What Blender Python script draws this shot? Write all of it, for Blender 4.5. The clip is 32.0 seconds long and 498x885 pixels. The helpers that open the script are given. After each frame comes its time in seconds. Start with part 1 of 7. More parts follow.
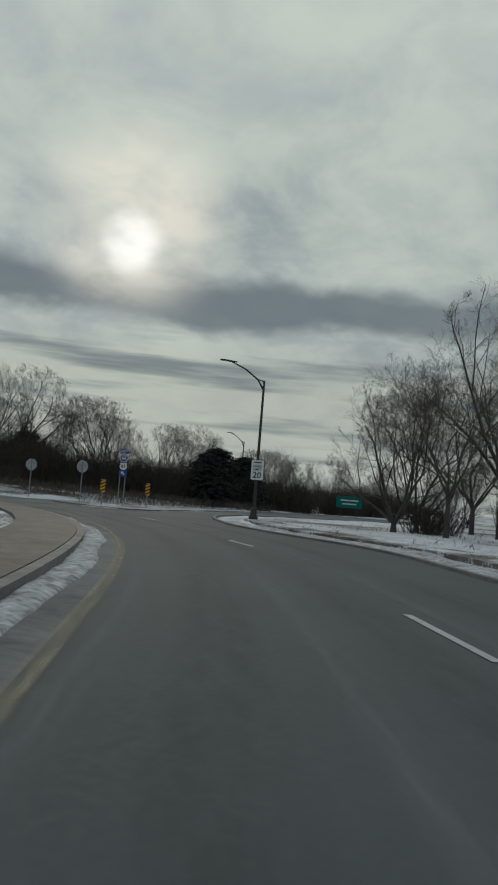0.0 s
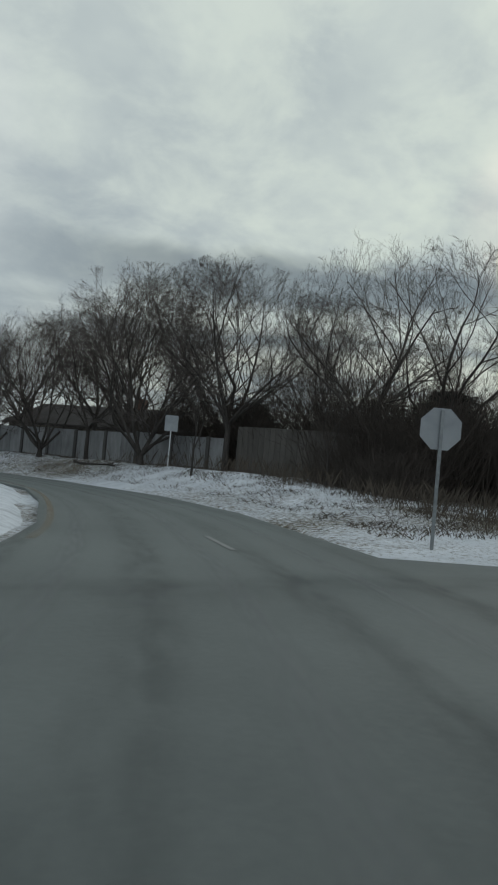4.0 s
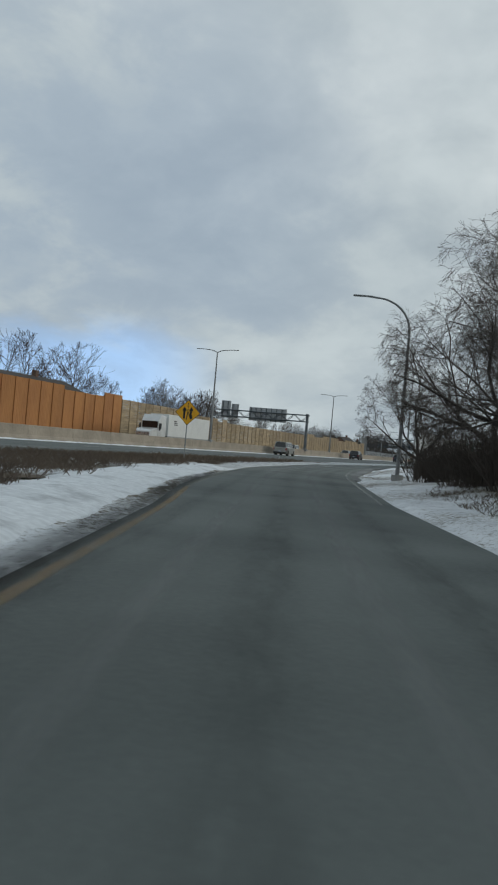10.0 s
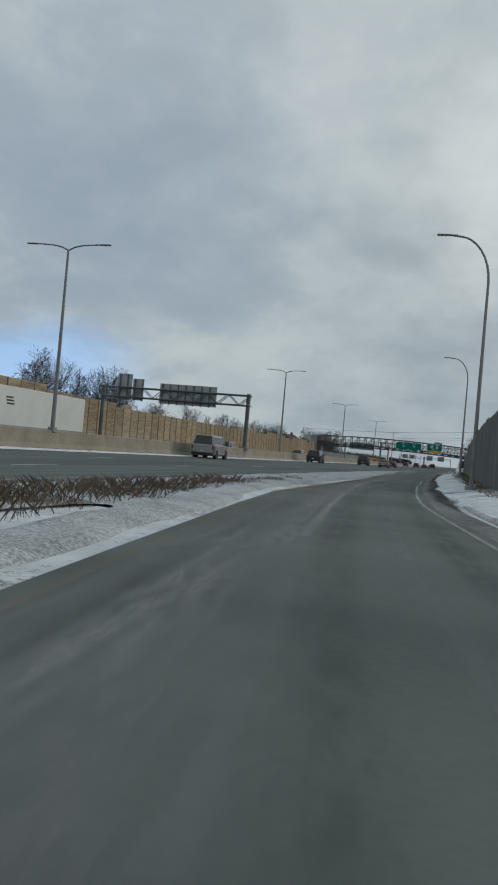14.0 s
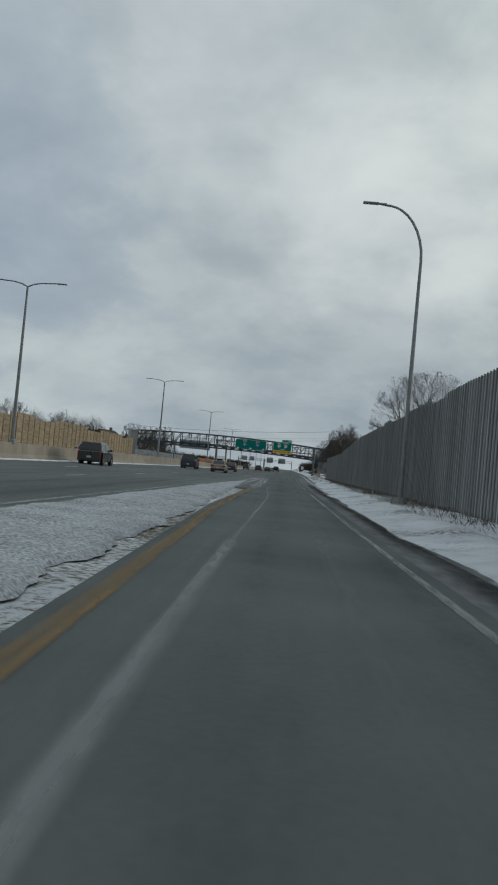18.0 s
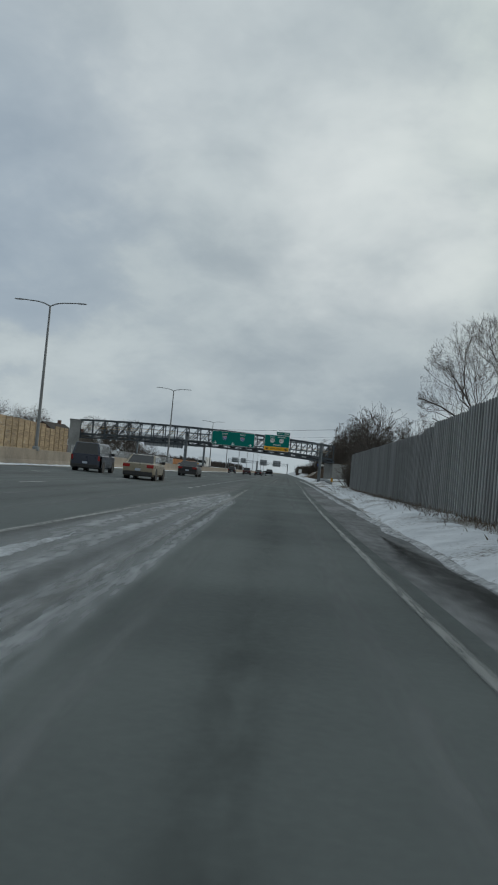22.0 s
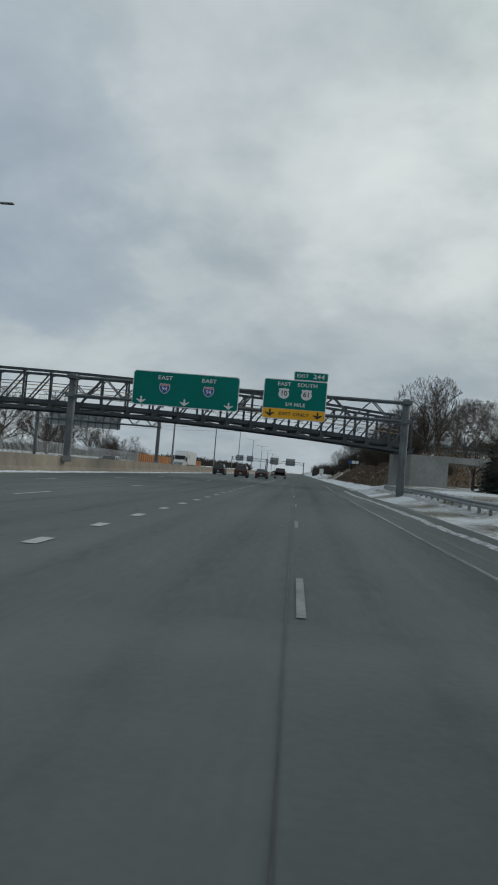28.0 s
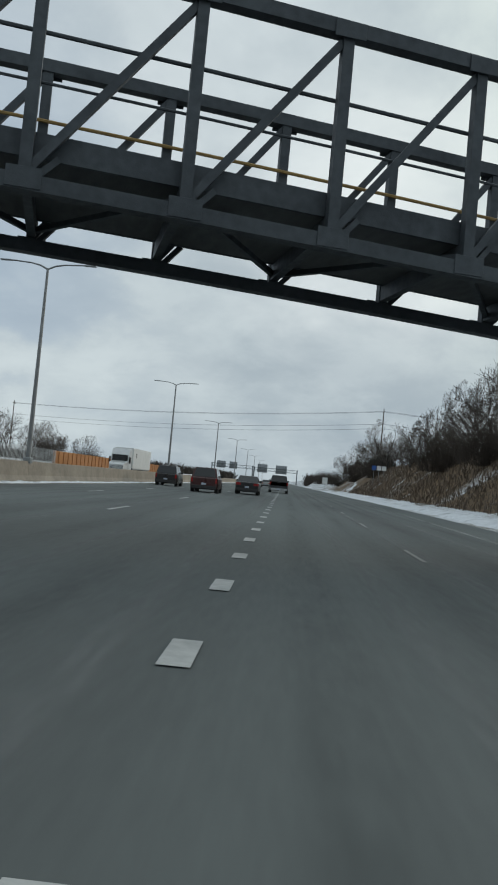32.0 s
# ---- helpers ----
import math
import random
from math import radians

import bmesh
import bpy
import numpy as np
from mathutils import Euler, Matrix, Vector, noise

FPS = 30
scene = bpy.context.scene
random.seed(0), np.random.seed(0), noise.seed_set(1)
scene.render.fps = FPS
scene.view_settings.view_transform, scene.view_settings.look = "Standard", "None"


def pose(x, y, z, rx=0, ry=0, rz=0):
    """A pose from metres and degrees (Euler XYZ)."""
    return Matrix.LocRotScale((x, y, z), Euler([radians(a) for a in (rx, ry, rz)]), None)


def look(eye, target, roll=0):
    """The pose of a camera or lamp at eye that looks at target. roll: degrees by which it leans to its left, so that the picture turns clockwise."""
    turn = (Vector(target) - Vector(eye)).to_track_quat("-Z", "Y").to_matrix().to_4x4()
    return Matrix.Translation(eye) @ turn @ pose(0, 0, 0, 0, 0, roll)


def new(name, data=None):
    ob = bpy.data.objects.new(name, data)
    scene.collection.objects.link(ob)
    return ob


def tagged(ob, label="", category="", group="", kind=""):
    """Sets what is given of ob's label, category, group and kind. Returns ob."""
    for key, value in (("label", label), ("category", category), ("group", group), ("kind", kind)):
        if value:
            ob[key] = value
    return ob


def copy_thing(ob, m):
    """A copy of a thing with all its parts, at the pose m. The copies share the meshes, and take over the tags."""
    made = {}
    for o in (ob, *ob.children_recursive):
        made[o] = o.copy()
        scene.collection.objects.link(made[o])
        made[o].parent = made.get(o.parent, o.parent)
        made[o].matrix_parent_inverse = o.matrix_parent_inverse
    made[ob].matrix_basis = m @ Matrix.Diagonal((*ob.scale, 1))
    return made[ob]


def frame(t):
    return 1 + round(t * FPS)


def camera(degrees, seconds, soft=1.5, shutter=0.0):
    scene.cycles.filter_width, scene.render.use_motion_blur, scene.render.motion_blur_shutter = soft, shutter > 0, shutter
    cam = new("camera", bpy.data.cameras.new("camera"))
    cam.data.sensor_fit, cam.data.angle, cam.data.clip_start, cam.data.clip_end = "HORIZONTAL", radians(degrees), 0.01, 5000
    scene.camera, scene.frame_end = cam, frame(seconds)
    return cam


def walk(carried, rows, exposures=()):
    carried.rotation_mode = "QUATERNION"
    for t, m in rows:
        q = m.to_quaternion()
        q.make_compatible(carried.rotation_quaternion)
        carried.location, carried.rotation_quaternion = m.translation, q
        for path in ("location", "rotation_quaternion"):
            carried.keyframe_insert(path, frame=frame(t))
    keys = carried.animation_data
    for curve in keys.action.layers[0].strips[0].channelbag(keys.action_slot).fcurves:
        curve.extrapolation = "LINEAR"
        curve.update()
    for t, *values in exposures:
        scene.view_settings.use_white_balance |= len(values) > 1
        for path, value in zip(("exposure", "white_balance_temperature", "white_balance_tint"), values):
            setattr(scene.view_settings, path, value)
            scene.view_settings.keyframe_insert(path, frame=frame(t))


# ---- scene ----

# camera: seconds, x, y, z, yaw, pitch, roll
PATH = [
    (0.0, -15.89, 29.89, 1.12, -64.66, 3.98, -4.72),
    (0.5, -10.81, 32.41, 1.16, -63.30, 4.00, -4.88),
    (1.0, -5.95, 35.26, 1.16, -60.14, 3.86, -4.87),
    (1.5, -1.27, 38.25, 1.15, -56.10, 3.67, -4.70),
    (2.0, 3.09, 41.54, 1.17, -52.02, 3.26, -5.07),
    (2.5, 7.09, 44.99, 1.18, -48.06, 2.95, -5.41),
    (3.0, 10.63, 48.71, 1.17, -43.80, 2.67, -5.36),
    (3.5, 13.74, 52.56, 1.16, -39.08, 2.37, -5.29),
    (4.0, 16.49, 56.70, 1.14, -34.19, 2.14, -5.25),
    (4.5, 18.91, 61.08, 1.11, -29.12, 2.00, -5.09),
    (5.0, 21.22, 65.39, 1.16, -24.27, 1.49, -5.16),
    (5.5, 23.22, 69.77, 1.16, -19.57, 0.82, -5.34),
    (6.0, 24.85, 74.24, 1.16, -14.88, 0.16, -5.56),
    (6.5, 26.08, 78.84, 1.16, -10.06, -0.29, -5.81),
    (7.0, 26.87, 83.57, 1.17, -4.94, -0.35, -6.00),
    (7.5, 27.19, 88.48, 1.17, 0.16, -0.58, -6.00),
    (8.0, 26.96, 93.59, 1.18, 5.00, -0.73, -5.67),
    (8.5, 26.15, 98.84, 1.17, 9.53, -0.69, -5.19),
    (9.0, 24.93, 104.19, 1.15, 13.48, -0.41, -4.87),
    (9.5, 23.42, 109.62, 1.17, 16.45, -0.01, -4.93),
    (10.0, 21.80, 115.04, 1.16, 18.64, 0.20, -4.96),
    (10.5, 20.17, 120.41, 1.15, 20.07, 0.31, -5.02),
    (11.0, 18.64, 125.76, 1.14, 20.48, 0.22, -5.01),
    (11.5, 17.10, 131.15, 1.11, 20.44, 0.17, -5.25),
    (12.0, 15.60, 136.65, 1.14, 20.01, 0.19, -5.38),
    (12.5, 14.02, 142.34, 1.15, 18.97, 0.29, -5.19),
    (13.0, 12.49, 148.12, 1.14, 17.58, 0.39, -4.98),
    (13.5, 11.10, 153.92, 1.16, 16.02, 0.43, -4.96),
    (14.0, 9.96, 159.75, 1.15, 14.31, 0.52, -5.01),
    (14.5, 9.08, 165.66, 1.16, 12.56, 0.69, -5.30),
    (15.0, 8.34, 171.71, 1.15, 10.60, 0.89, -5.45),
    (15.5, 7.69, 177.86, 1.17, 8.57, 1.10, -5.63),
    (16.0, 7.15, 184.05, 1.16, 6.91, 1.26, -5.58),
    (16.5, 6.75, 190.30, 1.16, 5.55, 1.37, -5.45),
    (17.0, 6.46, 196.63, 1.16, 4.45, 1.46, -5.31),
    (17.5, 6.27, 203.04, 1.15, 3.57, 1.56, -5.24),
    (18.0, 6.13, 209.55, 1.15, 2.96, 1.67, -5.36),
    (18.5, 6.07, 216.15, 1.15, 2.57, 1.76, -5.57),
    (19.0, 6.03, 222.79, 1.19, 2.32, 1.86, -5.81),
    (19.5, 5.97, 229.37, 1.16, 2.33, 1.87, -5.74),
    (20.0, 5.91, 235.92, 1.16, 2.39, 1.90, -5.62),
    (20.5, 5.86, 242.46, 1.16, 2.40, 1.90, -5.55),
    (21.0, 5.79, 248.98, 1.16, 2.46, 1.89, -5.45),
    (21.5, 5.72, 255.46, 1.16, 2.55, 1.93, -5.30),
    (22.0, 5.66, 261.90, 1.16, 2.61, 1.95, -5.22),
    (22.5, 5.63, 268.34, 1.15, 2.62, 1.95, -5.14),
    (23.0, 5.65, 274.79, 1.16, 2.65, 1.88, -4.89),
    (23.5, 5.65, 281.30, 1.16, 2.76, 1.96, -4.83),
    (24.0, 5.63, 287.86, 1.15, 2.80, 2.01, -4.95),
    (24.5, 5.58, 294.46, 1.16, 2.89, 1.96, -4.89),
    (25.0, 5.52, 301.15, 1.16, 2.85, 1.90, -4.88),
    (25.5, 5.42, 307.94, 1.16, 3.05, 1.88, -4.93),
    (26.0, 5.26, 314.81, 1.16, 3.25, 1.86, -5.08),
    (26.5, 5.07, 321.78, 1.16, 3.36, 1.84, -5.18),
    (27.0, 4.86, 328.86, 1.16, 3.38, 1.84, -5.17),
    (27.5, 4.64, 336.06, 1.16, 3.39, 1.86, -5.05),
    (28.0, 4.40, 343.39, 1.22, 3.54, 1.90, -4.88),
    (28.5, 4.08, 350.87, 1.16, 3.64, 2.00, -4.71),
    (29.0, 3.67, 358.49, 1.17, 3.70, 2.05, -4.67),
    (29.5, 3.22, 366.10, 1.16, 3.68, 2.05, -5.11),
    (30.0, 2.84, 373.67, 1.17, 3.65, 2.07, -5.12),
    (30.5, 2.45, 381.28, 1.16, 3.54, 2.10, -5.04),
    (31.0, 2.12, 388.89, 1.17, 3.38, 1.93, -5.25),
    (31.5, 1.85, 396.52, 1.15, 3.1, 1.75, -5.5),
    (32.0, 1.49, 404.17, 1.15, 2.5, 2.62, -5.3)]
cam = camera(34.07, 32.0, soft=2.0)
EXPOSURES = [(0.0, -0.35), (2.5, -0.25), (3.2, -0.1), (4.0, -0.02), (6.5, 0.15), (8.0, 0.15), (11.0, 0.05), (14.0, -0.06), (16.0, -0.08), (20.0, -0.03), (28.0, 0.0), (30.0, 0.0), (31.0, 0.42), (32.0, 0.25)]
walk(cam, [(t, pose(x, y, z, 90 + p, r, w)) for t, x, y, z, w, p, r in PATH], EXPOSURES)

# ---- sky and light ----
SUN_AZ, SUN_EL = 54.8, 16.5  # degrees clockwise from +y, degrees up
sun_dir = Vector((math.sin(radians(SUN_AZ)) * math.cos(radians(SUN_EL)), math.cos(radians(SUN_AZ)) * math.cos(radians(SUN_EL)), math.sin(radians(SUN_EL))))
world = bpy.data.worlds.new("sky")
scene.world = world
world.use_nodes = True


def sky_nodes(nt):
    nt.nodes.clear()
    N, L = nt.nodes.new, nt.links.new

    def math_node(op, a, b=None, c=None):
        n = N("ShaderNodeMath")
        n.operation = op
        for i, v in enumerate((a, b, c)):
            if v is None:
                continue
            if isinstance(v, (int, float)):
                n.inputs[i].default_value = v
            else:
                L(v, n.inputs[i])
        return n.outputs[0]

    def ramp(v, a, b, lo=0.0, hi=1.0):
        n = N("ShaderNodeMapRange")
        n.interpolation_type = "SMOOTHSTEP"
        L(v, n.inputs[0])
        for i, q in enumerate((a, b, lo, hi)):
            n.inputs[i + 1].default_value = q
        return n.outputs[0]

    def mix(f, a, b):
        n = N("ShaderNodeMix")
        n.data_type = "RGBA"
        if isinstance(f, float):
            n.inputs[0].default_value = f
        else:
            L(f, n.inputs[0])
        for k, v in ((6, a), (7, b)):
            if isinstance(v, tuple):
                n.inputs[k].default_value = (*v, 1)
            else:
                L(v, n.inputs[k])
        return n.outputs[2]

    tc = N("ShaderNodeTexCoord")
    sep = N("ShaderNodeSeparateXYZ")
    L(tc.outputs["Generated"], sep.inputs[0])
    x, y, z = sep.outputs
    up = math_node("MAXIMUM", z, 0.0)
    den = math_node("ADD", up, 0.40)
    com = N("ShaderNodeCombineXYZ")
    L(math_node("DIVIDE", x, den), com.inputs[0])
    L(math_node("DIVIDE", y, den), com.inputs[1])

    def cloud(scale, detail, rough, off, squash=(1.0, 1.0)):
        m = N("ShaderNodeMapping")
        m.inputs["Location"].default_value = (*off, 0)
        m.inputs["Rotation"].default_value = (0, 0, 0.35)
        m.inputs["Scale"].default_value = (scale * squash[0], scale * squash[1], scale)
        L(com.outputs[0], m.inputs[0])
        n = N("ShaderNodeTexNoise")
        n.inputs["Scale"].default_value = 1.0
        n.inputs["Detail"].default_value = detail
        n.inputs["Roughness"].default_value = rough
        n.inputs["Distortion"].default_value = 0.25
        L(m.outputs[0], n.inputs[0])
        return n.outputs["Fac"]

    def toward(az, el, inner, outer):
        d = N("ShaderNodeVectorMath")
        d.operation = "DOT_PRODUCT"
        L(tc.outputs["Generated"], d.inputs[0])
        d.inputs[1].default_value = (math.sin(radians(az)) * math.cos(radians(el)), math.cos(radians(az)) * math.cos(radians(el)), math.sin(radians(el)))
        return ramp(d.outputs["Value"], math.cos(radians(outer)), math.cos(radians(inner)))

    big = ramp(cloud(0.75, 3, 0.45, (3.1, 1.7)), 0.33, 0.67)
    fine = ramp(cloud(2.0, 5, 0.55, (7.3, 2.2)), 0.33, 0.68)
    mottle = ramp(cloud(5.5, 5, 0.6, (1.4, 9.1)), 0.34, 0.68)
    shade = math_node("ADD", math_node("MULTIPLY", big, 0.46), math_node("ADD", math_node("MULTIPLY", fine, 0.32), math_node("MULTIPLY", mottle, 0.22)))
    grey = mix(shade, (0.312, 0.375, 0.422), (0.60, 0.672, 0.688))
    # warm light of the veiled sun, and the wide bright field round it
    field = math_node("MULTIPLY", toward(SUN_AZ, SUN_EL + 8, 4, 52), math_node("ADD", math_node("ADD", math_node("MULTIPLY", fine, 0.35), math_node("MULTIPLY", mottle, 0.45)), 0.12))
    warm = mix(math_node("MULTIPLY", field, 0.8), grey, (0.77, 0.855, 0.735))
    # paler cloud over the road ahead
    lit = mix(math_node("MULTIPLY", toward(5.3, 18, 1, 13), math_node("ADD", math_node("MULTIPLY", fine, 0.45), 0.1)), warm, (0.84, 0.88, 0.87))
    lit = mix(math_node("MULTIPLY", toward(-20, 36, 4, 24), math_node("ADD", math_node("MULTIPLY", fine, 0.35), 0.08)), lit, (0.80, 0.85, 0.87))
    # the lower sky towards the sun: cream light between long dark bands
    rag = cloud(4.2, 4, 0.55, (2.0, 4.4))
    zz = math_node("ADD", z, math_node("MULTIPLY", math_node("SUBTRACT", rag, 0.5), 0.07))
    side = toward(SUN_AZ + 4, 10, 24, 46)
    cream = math_node("MULTIPLY", math_node("MULTIPLY", ramp(z, 0.21, 0.13), side), 0.6)
    lit = mix(cream, lit, (0.595, 0.625, 0.535))
    band = math_node("MULTIPLY", ramp(zz, 0.193, 0.222), ramp(zz, 0.272, 0.243))
    band_c = N("ShaderNodeCombineXYZ")
    L(math_node("MULTIPLY", x, 3.0), band_c.inputs[0])
    L(math_node("MULTIPLY", y, 3.0), band_c.inputs[1])
    L(math_node("MULTIPLY", z, 40.0), band_c.inputs[2])
    bn = N("ShaderNodeTexNoise")
    bn.inputs["Scale"].default_value = 1.0
    bn.inputs["Detail"].default_value = 4.0
    bn.inputs["Roughness"].default_value = 0.55
    L(band_c.outputs[0], bn.inputs[0])
    thin = math_node("MULTIPLY", math_node("MULTIPLY", ramp(z, 0.205, 0.18), ramp(bn.outputs["Fac"], 0.43, 0.66)), 0.8)
    low = math_node("MULTIPLY", math_node("MAXIMUM", math_node("MULTIPLY", band, 0.88), thin), side)
    lit = mix(low, lit, (0.185, 0.23, 0.26))
    # the sun itself, veiled, its edge torn by the cloud
    halo = math_node("POWER", toward(SUN_AZ, SUN_EL + 2.2, 0.0, 9.0), 2.2)
    halo = math_node("MULTIPLY", halo, math_node("ADD", math_node("MULTIPLY", ramp(rag, 0.36, 0.6), 0.6), 0.34))
    lit = mix(halo, lit, (1.02, 0.99, 0.86))
    core = math_node("MULTIPLY", math_node("POWER", toward(SUN_AZ, SUN_EL + 0.4, 0.0, 3.0), 2.2), math_node("ADD", math_node("MULTIPLY", ramp(rag, 0.34, 0.56), 0.65), 0.35))
    lit = mix(core, lit, (1.45, 1.45, 1.38))
    # gaps of blue sky towards the north-west
    sky = N("ShaderNodeTexSky")
    sky.sky_type = "NISHITA"
    sky.sun_disc = False
    lift = N("ShaderNodeVectorMath")
    L(tc.outputs["Generated"], lift.inputs[0])
    lift.inputs[1].default_value = (0, 0, 0.33)
    L(lift.outputs[0], sky.inputs[0])
    sky.sun_elevation, sky.sun_rotation = radians(SUN_EL), radians(SUN_AZ)
    blue = N("ShaderNodeVectorMath")
    blue.operation = "SCALE"
    L(sky.outputs[0], blue.inputs[0])
    blue.inputs["Scale"].default_value = 0.34
    zb = math_node("ADD", z, math_node("MULTIPLY", math_node("SUBTRACT", fine, 0.5), 0.05))
    hole = math_node("MULTIPLY", math_node("MULTIPLY", toward(-37, 2, 9, 17), ramp(zb, 0.13, 0.09)), 0.95)
    lit = mix(hole, lit, blue.outputs[0])
    # thinner cloud with a blue cast above it
    thinb = math_node("MULTIPLY", math_node("MULTIPLY", toward(-32, 12, 4, 26), ramp(shade, 0.62, 0.3)), 0.4)
    lit = mix(thinb, lit, (0.29, 0.385, 0.51))
    bg = N("ShaderNodeBackground")
    L(lit, bg.inputs[0])
    bg.inputs[1].default_value = 0.95
    out = N("ShaderNodeOutputWorld")
    L(bg.outputs[0], out.inputs[0])


sky_nodes(world.node_tree)
sun = new("sun", bpy.data.lights.new("sun", "SUN"))
sun.data.energy, sun.data.angle, sun.data.color = 0.7, radians(14), (1.0, 0.93, 0.82)
sun.matrix_world = look(sun_dir * 50, (0, 0, 0))

# ---- materials ----
def material(name, base, dark=None, rough=0.6, metal=0.0, grain=8.0, wear=0.6, bump=0.15, bump_scale=40.0, spread=0.0, stretch=(1, 1, 1), spec=0.5, mask=(0.35, 0.65), fine_w=0.4):
    """A surface with variation at two scales: wide patches at wear, fine grain at grain (per metre)."""
    m = bpy.data.materials.new(name)
    m.use_nodes = True
    nt = m.node_tree
    N, L = nt.nodes.new, nt.links.new
    b = nt.nodes["Principled BSDF"]
    dark = dark or tuple(c * 0.75 for c in base)
    tc = N("ShaderNodeTexCoord")
    mp = N("ShaderNodeMapping")
    mp.inputs["Scale"].default_value = stretch
    if spread:
        oi = N("ShaderNodeObjectInfo")
        ad = N("ShaderNodeVectorMath")
        ad.operation = "MULTIPLY_ADD"
        L(oi.outputs["Random"], ad.inputs[0])
        ad.inputs[1].default_value = (37.0, 71.0, 13.0)
        L(tc.outputs["Object"], ad.inputs[2])
        L(ad.outputs[0], mp.inputs[0])
    else:
        L(tc.outputs["Object"], mp.inputs[0])

    def tex(scale, detail):
        n = N("ShaderNodeTexNoise")
        n.inputs["Scale"].default_value, n.inputs["Detail"].default_value = scale, detail
        L(mp.outputs[0], n.inputs[0])
        return n.outputs["Fac"]

    def rng(v, a, b2, lo, hi):
        n = N("ShaderNodeMapRange")
        L(v, n.inputs[0])
        for i, q in enumerate((a, b2, lo, hi)):
            n.inputs[i + 1].default_value = q
        return n.outputs[0]

    w, g = tex(wear, 4.0), tex(grain, 5.0)
    f = N("ShaderNodeMath")
    f.operation = "MULTIPLY_ADD"
    L(rng(g, 0.3, 0.7, 0.0, 1.0), f.inputs[0])
    f.inputs[1].default_value = fine_w
    L(rng(w, mask[0], mask[1], 0.0, 1.0 - fine_w), f.inputs[2])
    mx = N("ShaderNodeMix")
    mx.data_type = "RGBA"
    L(f.outputs[0], mx.inputs[0])
    mx.inputs[6].default_value, mx.inputs[7].default_value = (*dark, 1), (*base, 1)
    col = mx.outputs[2]
    if spread:
        hs = N("ShaderNodeHueSaturation")
        L(rng(oi.outputs["Random"], 0.0, 1.0, 1.0 - spread, 1.0 + spread), hs.inputs["Value"])
        L(col, hs.inputs["Color"])
        col = hs.outputs[0]
    L(col, b.inputs["Base Color"])
    L(rng(g, 0.2, 0.8, min(rough + 0.1, 1.0), max(rough - 0.1, 0.03)), b.inputs["Roughness"])
    b.inputs["Metallic"].default_value = metal
    b.inputs["Specular IOR Level"].default_value = spec
    if bump:
        bt = tex(bump_scale, 3.0)
        bn = N("ShaderNodeBump")
        bn.inputs["Strength"].default_value, bn.inputs["Distance"].default_value = bump, 0.02
        L(bt, bn.inputs["Height"])
        L(bn.outputs[0], b.inputs["Normal"])
    return m


def snowy(name, grass, grass_dark, snow_lo, snow_hi, scale):
    """Dead grass with thin snow lying in uneven patches."""
    m = bpy.data.materials.new(name)
    m.use_nodes = True
    nt = m.node_tree
    N, L = nt.nodes.new, nt.links.new
    b = nt.nodes["Principled BSDF"]
    tc = N("ShaderNodeTexCoord")

    def tex(s, d, r=0.5):
        n = N("ShaderNodeTexNoise")
        n.inputs["Scale"].default_value, n.inputs["Detail"].default_value, n.inputs["Roughness"].default_value = s, d, r
        L(tc.outputs["Object"], n.inputs[0])
        return n.outputs["Fac"]

    def mix(f, a, c):
        n = N("ShaderNodeMix")
        n.data_type = "RGBA"
        L(f, n.inputs[0])
        for k, v in ((6, a), (7, c)):
            if isinstance(v, tuple):
                n.inputs[k].default_value = (*v, 1)
            else:
                L(v, n.inputs[k])
        return n.outputs[2]

    def rng(v, a, c):
        n = N("ShaderNodeMapRange")
        L(v, n.inputs[0])
        n.inputs[1].default_value, n.inputs[2].default_value = a, c
        return n.outputs[0]

    fine, wide = tex(9.0, 8.0, 0.75), tex(scale, 4.0)
    add = N("ShaderNodeMath")
    add.operation = "MULTIPLY_ADD"
    L(fine, add.inputs[0])
    add.inputs[1].default_value = 0.55
    half = N("ShaderNodeMath")
    half.operation = "MULTIPLY"
    L(wide, half.inputs[0])
    half.inputs[1].default_value = 0.45
    L(half.outputs[0], add.inputs[2])
    g = mix(rng(tex(3.0, 6.0), 0.35, 0.65), grass_dark, grass)
    s = mix(rng(tex(1.1, 5.0), 0.3, 0.7), (0.60, 0.63, 0.67), (0.82, 0.85, 0.89))
    L(mix(rng(add.outputs[0], snow_lo, snow_hi), g, s), b.inputs["Base Color"])
    b.inputs["Roughness"].default_value = 0.85
    b.inputs["Specular IOR Level"].default_value = 0.2
    bn = N("ShaderNodeBump")
    bn.inputs["Strength"].default_value, bn.inputs["Distance"].default_value = 0.6, 0.08
    L(fine, bn.inputs["Height"])
    L(bn.outputs[0], b.inputs["Normal"])
    return m


def glass(name, tint, rough=0.05):
    m = bpy.data.materials.new(name)
    m.use_nodes = True
    b = m.node_tree.nodes["Principled BSDF"]
    b.inputs["Base Color"].default_value = (*tint, 1)
    b.inputs["Roughness"].default_value = rough
    b.inputs["IOR"].default_value = 1.5
    b.inputs["Coat Weight"].default_value = 0.3
    return m


